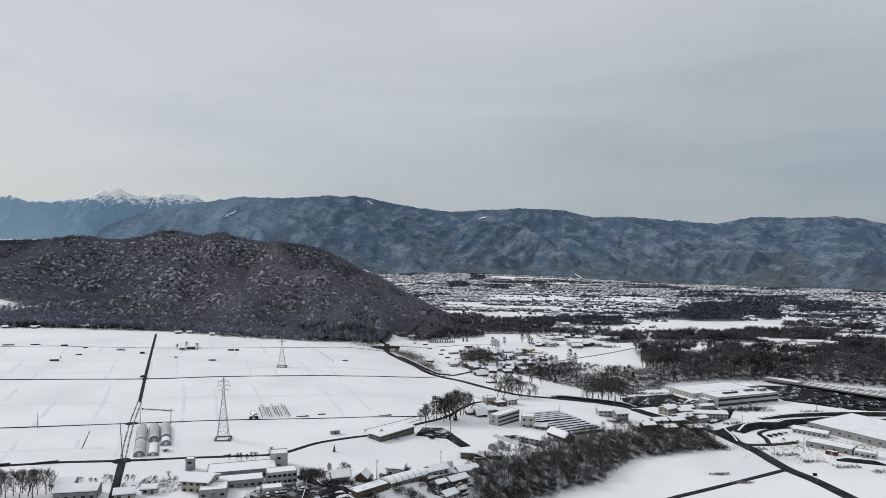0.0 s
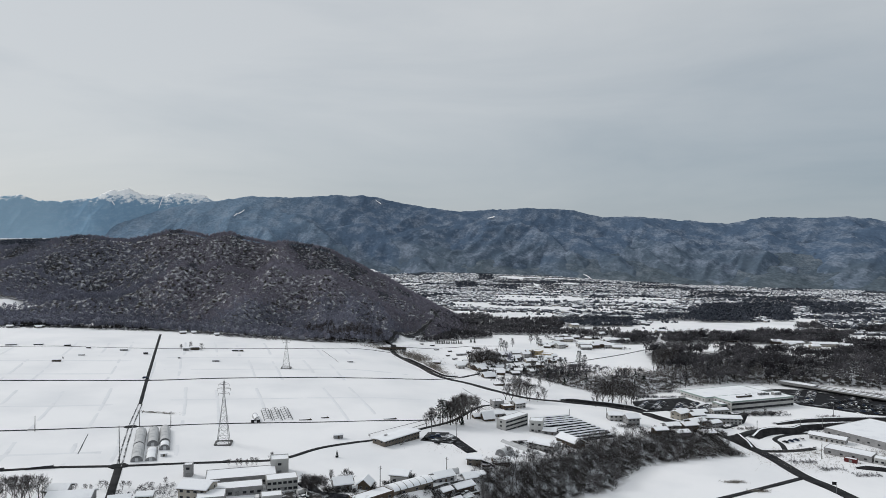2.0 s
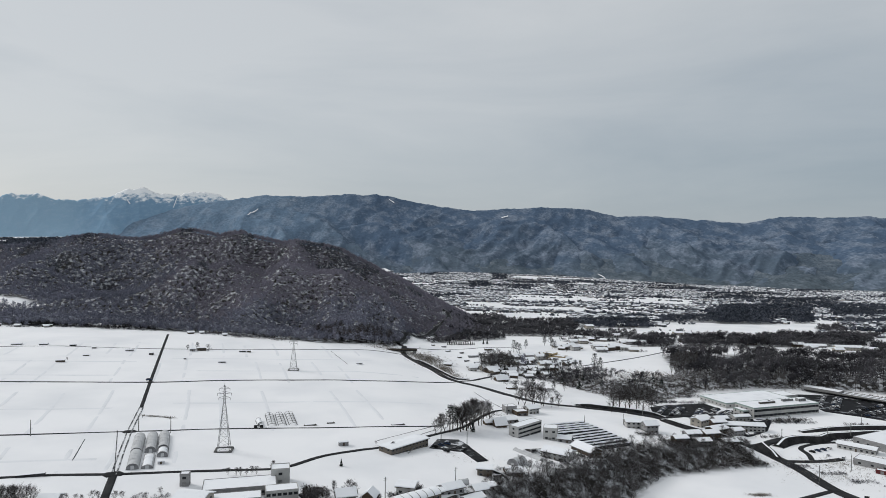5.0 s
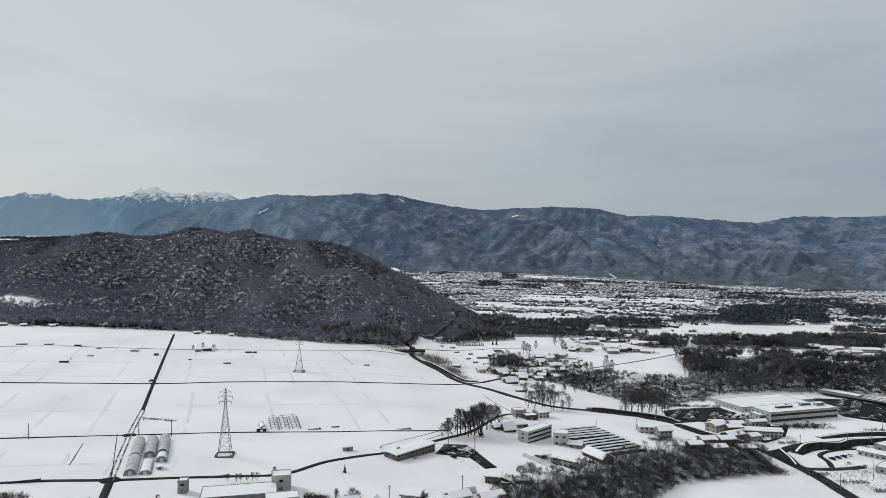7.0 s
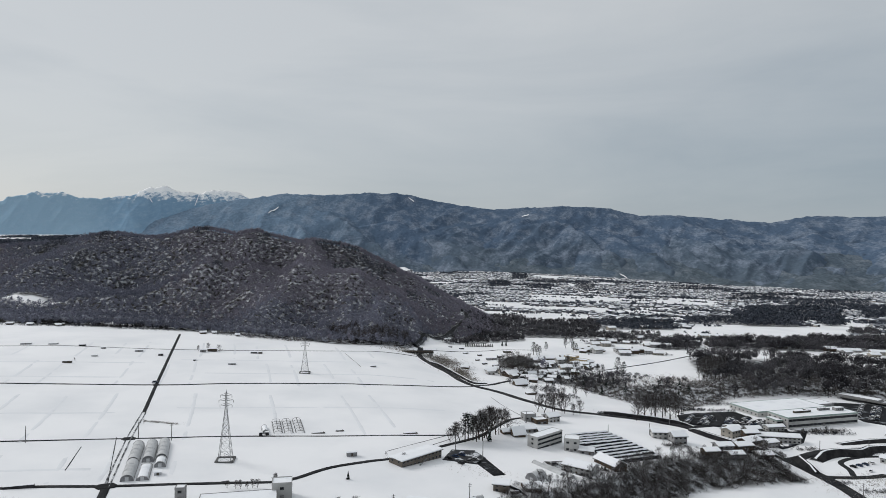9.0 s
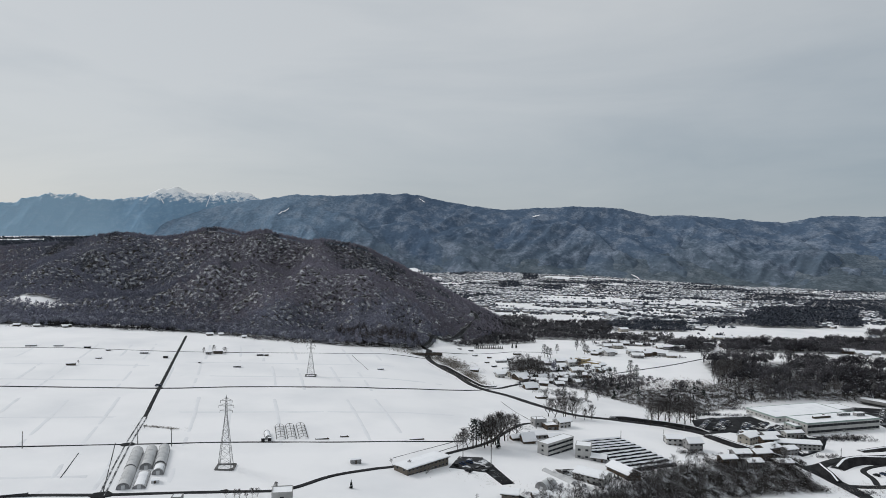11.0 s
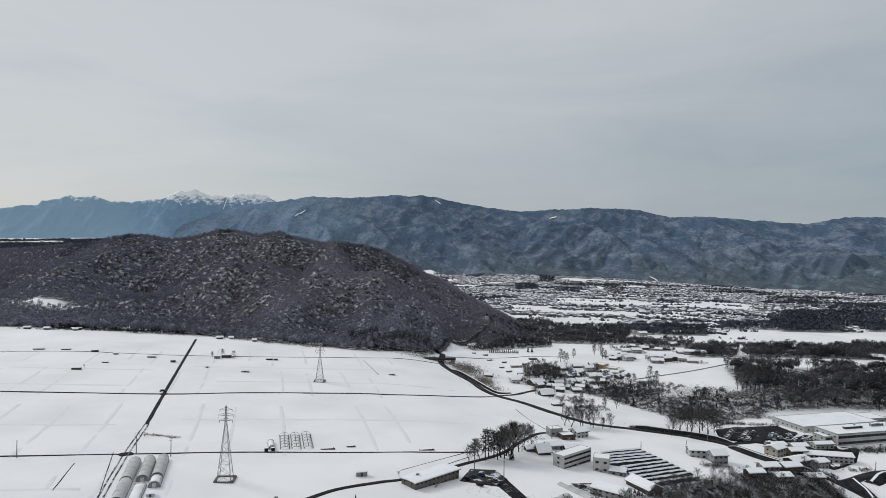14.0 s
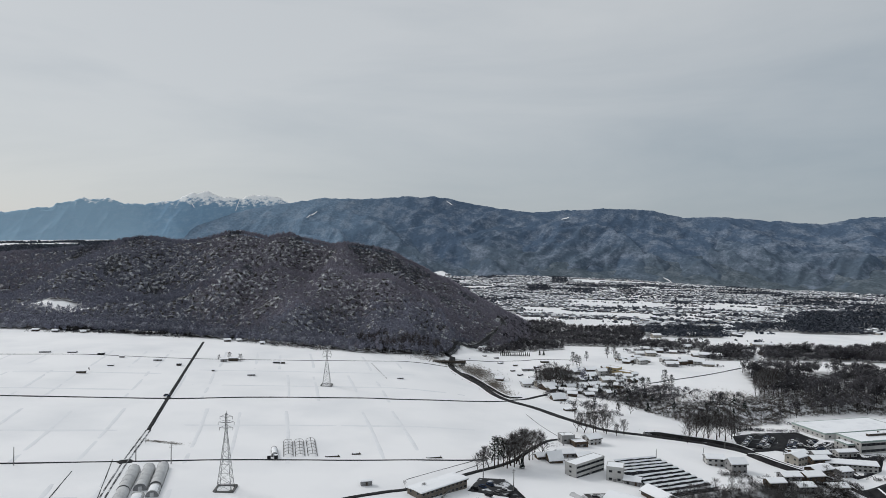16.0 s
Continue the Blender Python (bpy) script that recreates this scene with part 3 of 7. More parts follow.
M["dark_stand"] = crown_material("dark_straight_stand", (0.045, 0.042, 0.044), (0.12, 0.112, 0.116), (0.3, 0.3, 0.32), 0.04)
# lifted, bluish darks: the haze over the far valley is in the colour
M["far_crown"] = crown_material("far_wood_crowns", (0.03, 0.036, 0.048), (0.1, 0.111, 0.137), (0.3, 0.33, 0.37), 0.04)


def conifer_mass(name, x, y, tall, spread, mat, label, whorls=7, blades=7, category="woods", z=None):
    """Many conifers as one piece of stuff: whorls of drooping blades round a stem."""
    n = len(x)
    z = height(x, y) - 0.3 if z is None else z
    base = np.stack([x, y, z], 1)
    k = (np.repeat(np.arange(whorls), blades) / whorls)[None] * 0.8 + 0.14 + rng.uniform(-0.04, 0.04, (n, whorls * blades))
    th = rng.uniform(0, 2 * np.pi, k.shape)
    r = (1 - k) ** 0.8 * spread[:, None] * rng.uniform(0.7, 1.25, k.shape) + 0.1
    S = base[:, None] + np.stack([0 * k, 0 * k, np.minimum(k + 0.12, 1.02) * tall[:, None]], -1)
    E = base[:, None] + np.stack([r * np.cos(th), r * np.sin(th), (k - 0.03) * tall[:, None]], -1)
    side = np.stack([-np.sin(th), np.cos(th), 0 * th], -1) * (r * rng.uniform(0.3, 0.55, k.shape))[..., None]
    V = np.stack([S, E - side, E + side], 2).reshape(-1, 3)
    return tagged(new(name, mesh_from(name, V, np.arange(len(V)).reshape(-1, 3), mat)), label, category, kind="stuff")


M["wood_twig"] = island_material("bare_wood_twigs", (0.028, 0.029, 0.035), (0.22, 0.228, 0.255), 0.07, brown=(0.08, 0.082, 0.096))
M["needle"] = island_material("snowy_needles", (0.014, 0.02, 0.018), (0.62, 0.64, 0.67), 0.13, brown=(0.035, 0.042, 0.038))


def scatter(x0, x1, y0, y1, step, keep):
    """Places on a shaken grid where keep(x, y) exceeds chance."""
    X, Y = np.meshgrid(np.arange(x0, x1, step), np.arange(y0, y1, step))
    X, Y = X.ravel() + rng.uniform(-0.5, 0.5, X.size) * step, Y.ravel() + rng.uniform(-0.5, 0.5, Y.size) * step
    ok = rng.random(X.size) < keep(X, Y)
    return X[ok], Y[ok]


def hill_cover(x, y):
    return wooded(x, y) * ~hill_road(x, y) * (x < 120) * (y > 740) * (y < 1300 + 120 * (x > -120)) * (np.abs(x) < 0.72 * y + 40)


hx, hy = scatter(-940, 120, 745, 1580, 5.3, hill_cover)
PINES = [(-432, 1252, 17, 29), (-317, 1245, 14, 24), (-293, 1218, 10, 17), (-202, 1242, 30, 51), (-160, 1242, 18, 31), (-140, 1200, 29, 49), (-114, 1196, 25, 42), (-164, 1162, 21, 35), (-92, 1228, 16, 27), (-47, 1144, 15, 25), (-14, 1211, 14, 23), (-448, 1128, 14, 23), (-335, 1055, 14, 24), (-314, 1100, 13, 22), (-596, 1149, 25, 42), (-508, 1117, 18, 30), (-690, 1235, 30, 50), (-243, 1194, 10, 17), (-605, 1243, 22, 37)]
species = bumps(hx, hy, 48, 3) * 0.55 + rng.normal(0, 0.16, len(hx))
for px, py, rx, ry in PINES:
    species = np.maximum(species, 1.25 - ((hx - px) / rx) ** 2 - ((hy - py) / ry) ** 2 + rng.normal(0, 0.3, len(hx)))
con = species > 0.72
warm = bumps(hx, hy, 85, 14) * 0.5 + ramp(hx, -480, -260) * 0.7 + ramp(hy, 900, 1080) * 0.8 - 0.95 + rng.normal(0, 0.2, len(hx))
# the ridged term paints relief shading: paler crowns on spurs, darker in gullies
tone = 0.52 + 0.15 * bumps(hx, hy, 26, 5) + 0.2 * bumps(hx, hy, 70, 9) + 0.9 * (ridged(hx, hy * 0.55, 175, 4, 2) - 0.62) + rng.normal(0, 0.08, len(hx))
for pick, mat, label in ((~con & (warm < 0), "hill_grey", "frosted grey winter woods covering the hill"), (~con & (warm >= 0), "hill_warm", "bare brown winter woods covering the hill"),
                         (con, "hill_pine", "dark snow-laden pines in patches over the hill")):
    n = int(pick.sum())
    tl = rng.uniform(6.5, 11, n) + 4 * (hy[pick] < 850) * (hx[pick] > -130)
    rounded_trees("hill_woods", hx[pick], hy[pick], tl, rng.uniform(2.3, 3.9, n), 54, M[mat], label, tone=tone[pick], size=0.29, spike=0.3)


fx, fy = scatter(-600, -118, 770, 880, 6.6, lambda x, y: (np.abs(y - 22 - np.interp(x, [-600, -523, -431, -323, -207, -112], [832, 824, 814, 803, 797, 780]) + 8 * bumps(x, y, 35, 4)) < 20) * (0.55 + 0.5 * bumps(x, y, 40, 6)))
rounded_trees("hill_fringe", fx, fy, rng.uniform(6.5, 10.5, len(fx)), rng.uniform(3.2, 5.2, len(fx)), 90, M["fringe"], "round frosted trees along the foot of the hill", size=0.24, low=0.0, tone=0.55 + rng.normal(0, 0.25, len(fx)))


# far woods: sectors of (degrees right of north from, to, metres off from, to, height of the trees)
EYE0 = (0.5, -3.4)


def sector_points(az0, az1, r0, r1, step):
    a = rng.uniform(np.radians(az0), np.radians(az1), max(3, int(abs(np.radians(az1 - az0)) * (r1 * r1 - r0 * r0) / 2 / step ** 2)))
    r = np.sqrt(rng.uniform(r0 * r0, r1 * r1, len(a)))
    return EYE0[0] + r * np.sin(a), EYE0[1] + r * np.cos(a)


def ragged(x, y, scale, row):
    """Which trees of a sector stay: its rim is eaten away unevenly."""
    a0, a1, r0, r1, _ = row
    az, r = np.degrees(np.arctan2(x - EYE0[0], y - EYE0[1])), np.hypot(x - EYE0[0], y - EYE0[1])
    rim = np.minimum(1 - np.abs(2 * (az - a0) / (a1 - a0) - 1), 1 - np.abs(2 * (r - r0) / (r1 - r0) - 1) * 0.8)
    return bumps(x, y, scale, 9) * 0.75 + bumps(x, y, scale * 0.35, 2) * 0.3 + 1.6 * np.minimum(rim, 0.6) > 0.12


def inside(x, y, corners):
    """Which places lie within a polygon of the plan."""
    hit = np.zeros(np.shape(x), bool)
    for (x0, y0), (x1, y1) in zip(corners, corners[1:] + corners[:1]):
        hit ^= ((y0 > y) != (y1 > y)) & (x < (x1 - x0) * (y - y0) / ((y1 - y0) or 1e-9) + x0)
    return hit


BEHIND_HILL = [(-40, -24, 1750, 2500, 10), (-42, -24, 1700, 2600, 11), (-42, -24, 2500, 4400, 12), (-42, -26, 2500, 4300, 12), (-42, -22, 3500, 4400, 10)]
px, py, pt = [], [], []
for row in BEHIND_HILL:
    a0, a1, r0, r1, tall = row
    qx, qy = sector_points(a0 - 0.4, a1 + 0.4, r0 - 15, r1 + 15, 22.0)
    off = np.hypot(qx - EYE0[0], qy - EYE0[1]) + 130 * bumps(qx, qy, 240, 3)
    ok = ragged(qx, qy, 45, row) & ~((qx < -0.61 * qy) & (off > 3960) & (off < 4140))
    px.append(qx[ok]), py.append(qy[ok]), pt.append(tall * rng.uniform(0.5, 1.05, ok.sum()))
px, py, pt = np.concatenate(px), np.concatenate(py), np.concatenate(pt)
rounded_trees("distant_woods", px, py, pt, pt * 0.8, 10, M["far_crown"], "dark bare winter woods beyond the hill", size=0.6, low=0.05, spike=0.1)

# woods of the valley: corners of the plan, spacing, height, share of clearings
VALLEY_WOODS = [
    ([(584, 1333), (640, 1337), (697, 1342), (860, 1680), (770, 1660), (690, 1640)], 7.5, 13, 0.15), ([(889, 1780), (994, 1800), (1101, 1810), (1500, 2390), (1330, 2330), (1180, 2290)], 13, 10, 0.6),
    ([(1002, 1641), (1064, 1648), (1127, 1655), (1267, 1861), (1194, 1850), (1121, 1837)], 9, 10, 0.25), ([(760, 1372), (781, 1374), (802, 1376), (939, 1611), (913, 1607), (888, 1604)], 8, 11, 0.3),
    ([(706, 1198), (728, 1200), (750, 1202), (810, 1299), (786, 1296), (763, 1294)], 6.5, 12, 0.2), ([(776, 1122), (798, 1123), (822, 1125), (903, 1237), (876, 1233), (850, 1229)], 6.5, 12, 0.2),
    ([(480, 930), (552, 940), (625, 950), (772, 1138), (678, 1126), (586, 1114)], 6, 11, 0.25), ([(530, 800), (550, 790), (580, 800), (720, 949), (662, 945), (628, 941)], 6, 12, 0.3),
    ([(359, 928), (414, 931), (469, 934), (528, 1052), (464, 1044), (401, 1038)], 6, 11, 0.75), ([(309, 926), (328, 926), (347, 927), (392, 1047), (370, 1045), (348, 1042)], 6, 12, 0.5),
    ([(479, 1349), (540, 1354), (602, 1359), (671, 1515), (600, 1506), (531, 1496)], 8.5, 9, 0.75), ([(915, 2178), (1020, 2195), (1126, 2212), (1353, 2659), (1217, 2622), (1088, 2591)], 16, 8, 0.75),
    ([(48, 1000), (66, 1020), (120, 1023), (170, 1420), (104, 1440), (52, 1230)], 6.5, 9, 0.3), ([(121, 1032), (178, 1036), (236, 1041), (310, 1370), (240, 1360), (164, 1340)], 6.5, 9, 0.45),
    ([(273, 1210), (342, 1216), (411, 1223), (470, 1400), (406, 1398), (325, 1389)], 7.5, 10, 0.65), ([(282, 916), (304, 918), (327, 918), (379, 1040), (352, 1040), (326, 1030)], 6, 11, 0.4),
    ([(5, 925), (60, 945), (120, 985), (122, 1030), (60, 1020), (25, 985)], 5.5, 8, 0.2), ([(231, 1021), (273, 1024), (316, 1027), (363, 1150), (313, 1146), (265, 1141)], 6.5, 8, 0.6), ([(196, 960), (232, 985), (286, 968), (270, 1000), (222, 1006)], 6, 7, 0.7),
    ([(178, 2650), (217, 2656), (256, 2661), (285, 2975), (242, 2968), (198, 2960)], 12, 11, 0.3), ([(312, 3118), (347, 3123), (383, 3129), (434, 3554), (394, 3543), (354, 3535)], 13, 11, 0.3),
    ([(-22, 3620), (26, 3620), (72, 3529), (80, 3974), (29, 3990), (-25, 3990)], 14, 10, 0.4), ([(380, 2904), (447, 2915), (514, 2928), (576, 3200), (499, 3180), (424, 3160)], 15, 8, 0.6),
    ([(509, 2639), (550, 2646), (592, 2652), (654, 2934), (607, 2921), (561, 2909)], 14, 8, 0.5), ([(1817, 2635), (1912, 2654), (2008, 2672), (2400, 3157), (2260, 3117), (2150, 3077)], 17, 9, 0.6),
    ([(902, 2718), (1008, 2747), (1118, 2780), (1300, 3231), (1150, 3100), (1000, 3000)], 18, 7, 0.7), ([(520, 790), (545, 760), (590, 790), (690, 914), (646, 910), (603, 906)], 6, 11, 0.35),
    ([(640, 1445), (740, 1447), (838, 1449), (1093, 1876), (989, 1918), (826, 1869)], 10, 11, 0.55), ([(374, 948), (452, 942), (531, 936), (617, 1080), (526, 1088), (424, 1078)], 6.5, 10, 0.5)]


def wood_patch(corners, step, tall, spread, tufts, mat, label, name="valley_woods", share=0.9, clear=0.4, stem=True, low=0.2, size=0.3):
    """Woods over a polygon of the plan, with clearings and an uneven rim."""
    xs, ys = [c[0] for c in corners], [c[1] for c in corners]
    x, y = scatter(min(xs) - 8, max(xs) + 8, min(ys) - 8, max(ys) + 8, step,
                   lambda u, v: inside(u + 9 * bumps(u, v, 13, 5), v + 9 * bumps(u, v, 15, 8), corners) * share * (bumps(u, v, 19, 2) + 0.6 * bumps(u, v, 8, 6) > -1 + clear) * ~hill_road(u, v))
    t = tall * rng.uniform(0.55, 1.1, len(x)) * (1 + 0.22 * bumps(x, y, 16, 3))
    return rounded_trees(name, x, y, t, t * spread, tufts, M[mat], label, stem=stem, low=low, size=size, tone=0.42 + 0.4 * bumps(x, y, 30, 7) + rng.normal(0, 0.2, len(x)))


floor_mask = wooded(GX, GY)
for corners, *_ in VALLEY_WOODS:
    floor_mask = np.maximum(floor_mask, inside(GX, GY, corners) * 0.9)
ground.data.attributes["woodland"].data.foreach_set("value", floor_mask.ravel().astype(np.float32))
for corners, step, tall, clear in VALLEY_WOODS:
    near = step < 7
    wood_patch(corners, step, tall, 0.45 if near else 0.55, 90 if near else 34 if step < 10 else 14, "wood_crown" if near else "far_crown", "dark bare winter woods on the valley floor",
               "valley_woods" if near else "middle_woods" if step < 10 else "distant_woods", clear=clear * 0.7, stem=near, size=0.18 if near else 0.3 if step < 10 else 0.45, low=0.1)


# the wooded bank below the northern terrace, and its shrubs
bx, by = scatter(105, 700, 615, 860, 4.6, lambda x, y: wooded(x, y) * (y > 600) * (x > 100) * (0.2 + 0.45 * (x > 262) + 0.2 * (x > 300)) * (bumps(x, y, 15, 4) + 0.5 * bumps(x, y, 37, 1) > -0.3))
bt = (rng.uniform(5, 11, len(bx)) + 5.5 * (bx > 265)) * (1 + 0.25 * bumps(bx, by, 16, 3))
rounded_trees("bank_woods", bx, by, bt, bt * 0.27, 110, M["wood_crown"], "dark bare trees and scrub on the steep terrace bank", size=0.17, stem=True, low=0.36, tone=0.42 + 0.45 * bumps(bx, by, 24, 6) + rng.normal(0, 0.2, len(bx)))
# scrub along hedges and road banks
sx, sy = scatter(100, 400, 606, 765, 2.4, lambda x, y: np.minimum(1, wooded(x, y) * 1.5) * (y > 600) * 0.75)
rounded_trees("bank_scrub", sx, sy, rng.uniform(1.0, 3.4, len(sx)), rng.uniform(0.7, 1.6, len(sx)), 20, M["scrub"], "low snowy scrub and dead grass on the terrace bank", low=-0.2, size=0.42, spike=0.4)
qx, qy = scatter(390, 560, 590, 690, 2.2, lambda x, y: (np.abs(y - np.interp(x, [395, 434, 470, 540], [664, 640, 618, 590]) + 6 * bumps(x, y, 20, 3)) < 9) * 0.8)
rounded_trees("stream_reeds", qx, qy, rng.uniform(1.5, 4, len(qx)), rng.uniform(0.8, 1.6, len(qx)), 24, M["scrub"], "brown reeds and scrub along the foot of the terrace", category="reeds", low=-0.2, size=0.4, spike=0.6)
cx, cy = scatter(118, 250, 640, 760, 11, lambda x, y: wooded(x, y) * 0.35)
conifer_mass("bank_conifers", cx, cy, rng.uniform(7, 12, len(cx)), rng.uniform(1.8, 3, len(cx)), M["needle"], "dark conifers on the terrace bank")


# ---- the towns of the valley, far off ----
def town(name, x, y, size, turn, label, wall_mat, roof_mat):
    n = len(x)
    z = height(x, y) - 0.5
    w, d, h = size * rng.uniform(0.8, 1.5, n), size * rng.uniform(0.6, 0.9, n), rng.uniform(2.6, 5.4, n)
    c, s = np.cos(turn), np.sin(turn)

    def place(u, v, q):
        return np.stack([x + u * c - v * s, y + u * s + v * c, z + q], -1)

    hw, hd, rise = w / 2, d / 2, d * 0.22
    wall = np.stack([place(-hw, -hd, 0 * h), place(hw, -hd, 0 * h), place(hw, hd, 0 * h), place(-hw, hd, 0 * h),
                     place(-hw, -hd, h), place(hw, -hd, h), place(hw, hd, h), place(-hw, hd, h), place(-hw, 0 * h, h + rise), place(hw, 0 * h, h + rise)], 1)
    e = 1.04
    roof = np.stack([place(-hw * e, -hd * e, h - 0.1), place(hw * e, -hd * e, h - 0.1), place(hw * e, hd * e, h - 0.1), place(-hw * e, hd * e, h - 0.1),
                     place(-hw * e, 0 * h, h + rise + 0.4), place(hw * e, 0 * h, h + rise + 0.4)], 1)
    wf = np.array([[0, 1, 5], [0, 5, 4], [1, 2, 6], [1, 6, 5], [2, 3, 7], [2, 7, 6], [3, 0, 4], [3, 4, 7], [4, 8, 7], [5, 6, 9]])
    rf = np.array([[0, 1, 5], [0, 5, 4], [2, 3, 4], [2, 4, 5], [0, 4, 3], [1, 2, 5]])
    V = np.concatenate([wall.reshape(-1, 3), roof.reshape(-1, 3)])
    Fw = (np.arange(n)[:, None, None] * 10 + wf).reshape(-1, 3)
    Fr = (np.arange(n)[:, None, None] * 6 + rf).reshape(-1, 3) + 10 * n
    me = mesh_from(name, V, np.concatenate([Fw, Fr]), wall_mat)
    me.materials.append(roof_mat)
    me.polygons.foreach_set("material_index", np.repeat([0, 1], [len(Fw), len(Fr)]).astype(np.int32))
    return tagged(new(name, me), label, "houses", kind="stuff")


M["town_roof"] = island_material("far_snowy_roofs", (0.1, 0.11, 0.13), (0.78, 0.8, 0.83), 0.45, brown=(0.42, 0.44, 0.47))
M["town_wall"] = island_material("far_house_walls", (0.05, 0.053, 0.062), (0.4, 0.38, 0.35), 0.15, brown=(0.19, 0.185, 0.19))
OPEN_FIELDS = [(-0.6, 12.5, 900, 1050), (7.1, 13.7, 1956, 2300), (13.7, 21.9, 2009, 2250), (6, 13.7, 1634, 1774), (19.7, 30.5, 1200, 1526), (28.6, 31.7, 1478, 1680),
               (-1.1, 2.3, 1289, 1521), (7.5, 14.2, 3400, 3560), (3.5, 7.1, 1664, 1881), (27.3, 28.9, 2338, 2524), (14, 26, 700, 980)]


def copse(x, y):
    """Woodlots and riverside woods that thread the valley."""
    return (ridged(x, y * 2.2, 420, 4, 5) > 0.76 + 0.05 * ramp(x / np.maximum(y, 1), 0.3, 0.45)) & (np.hypot(x, y) > 1150)


def open_field(x, y):
    az, r = np.degrees(np.arctan2(x - EYE0[0], y - EYE0[1])), np.hypot(x - EYE0[0], y - EYE0[1])
    out = np.zeros(np.shape(x), bool)
    for a0, a1, r0, r1 in OPEN_FIELDS:
        out |= (az > a0) & (az < a1) & (r > r0) & (r < r1)
    return out


def built_up(x, y):
    az, r = np.degrees(np.arctan2(x - EYE0[0], y - EYE0[1])), np.hypot(x - EYE0[0], y - EYE0[1])
    ok = (bumps(x, y, 130, 4) + bumps(x, y, 45, 6) * 0.6 > -0.55) * (r > 1330) * (r < 3950) * (az > -3) * (az < 39)
    ok = ok * ((r > 1560) | (az > 12))
    ok = ok * ~open_field(x, y)
    for corners, *_ in VALLEY_WOODS:
        ok = ok * ~inside(x, y, corners)
    return ok * 0.55 * (hill_height(x, y) < 1) * ~copse(x, y)


tx, ty = scatter(-250, 2400, 1000, 3950, 11.2, lambda x, y: built_up(x, y) * 1.3)
town("town_houses", tx, ty, rng.uniform(5.5, 9.5, len(tx)), rng.choice([0.25, 1.82, 0.5], len(tx)) + rng.normal(0, 0.15, len(tx)),
     "far town of small snow-roofed houses across the valley", M["town_wall"], M["town_roof"])
gx2, gy2 = scatter(-250, 2400, 1000, 3950, 10.4, lambda x, y: built_up(x, y) * (0.75 + 0.6 * ramp(x / np.maximum(y, 1), 0.3, 0.5) + 0.6 * bumps(x, y, 60, 2)))
gt = rng.uniform(2.5, 6.5, len(gx2))
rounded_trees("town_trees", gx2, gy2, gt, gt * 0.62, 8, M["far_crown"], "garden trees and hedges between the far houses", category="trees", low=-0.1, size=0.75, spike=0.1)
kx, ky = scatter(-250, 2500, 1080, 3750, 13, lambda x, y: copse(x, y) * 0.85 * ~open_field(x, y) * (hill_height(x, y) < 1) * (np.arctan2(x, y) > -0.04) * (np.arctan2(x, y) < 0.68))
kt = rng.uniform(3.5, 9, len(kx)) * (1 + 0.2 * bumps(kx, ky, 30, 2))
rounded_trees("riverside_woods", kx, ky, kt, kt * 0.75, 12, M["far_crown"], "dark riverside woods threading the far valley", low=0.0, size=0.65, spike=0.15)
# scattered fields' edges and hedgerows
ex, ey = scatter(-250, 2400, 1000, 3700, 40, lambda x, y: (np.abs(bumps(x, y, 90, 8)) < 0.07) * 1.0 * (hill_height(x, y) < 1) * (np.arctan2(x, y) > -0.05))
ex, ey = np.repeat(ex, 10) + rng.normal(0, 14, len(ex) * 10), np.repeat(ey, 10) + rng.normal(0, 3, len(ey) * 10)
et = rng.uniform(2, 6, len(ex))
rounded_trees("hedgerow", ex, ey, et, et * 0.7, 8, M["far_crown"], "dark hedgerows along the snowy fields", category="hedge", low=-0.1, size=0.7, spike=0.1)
print("town", len(tx), len(gx2), len(ex))

# thickets on the terrace bank and the tall wood at the hill's foot
wood_patch([(112, 712), (196, 722), (240, 700), (226, 668), (183, 655), (150, 672)], 3.6, 6.5, 0.42, 90, "wood_crown", "dark thicket on the terrace bank", "bank_thicket", share=0.6, clear=0.6, size=0.17)
wood_patch([(-132, 815), (-111, 794), (-90, 787), (-68, 790), (-46, 800), (-30, 806), (-36, 838), (-70, 826), (-110, 830), (-132, 842)], 2.8, 15, 0.14, 64, "dark_stand", "dense dark stand of thin straight trees at the foot of the hill", "hillfoot_wood", clear=0.0, low=0.3, size=0.3)
wood_patch([(-490, 824), (-440, 819), (-396, 809), (-350, 795), (-305, 797), (-305, 803), (-350, 802), (-396, 816), (-440, 826), (-490, 831)], 2.4, 6.0, 0.4, 44, "hedge", "dark hedge along the foot of the hill", "hillfoot_hedge", clear=0.1, low=0.0, stem=False)
wood_patch([(-243, 796), (-214, 790), (-180, 782), (-150, 776), (-150, 784), (-180, 790), (-214, 797), (-243, 803)], 3.0, 4.0, 0.45, 40, "scrub", "low snowy brush between the fields and the hill", "hillfoot_brush", clear=0.3, low=0.0, stem=False)


# ---- parts and simple shapes ----
def part(name, bm, mat, parent=None, label="", m=None):
    """Links a bmesh as one mesh object under a thing or a part."""
    me = bpy.data.meshes.new(name)
    bm.to_mesh(me)
    bm.free()
    me.materials.append(mat)
    ob = new(name, me)
    if parent:
        ob.parent = parent
    if m is not None:
        ob.matrix_basis = m
    return tagged(ob, label)


def shared(name, me, parent, m, label=""):
    ob = new(name, me)
    ob.parent = parent
    ob.matrix_basis = m
    return tagged(ob, label)


def thing(name, m, label, category, group=""):
    ob = new(name)
    ob.empty_display_size = 0.5
    ob.matrix_basis = m
    return tagged(ob, label, category, group)


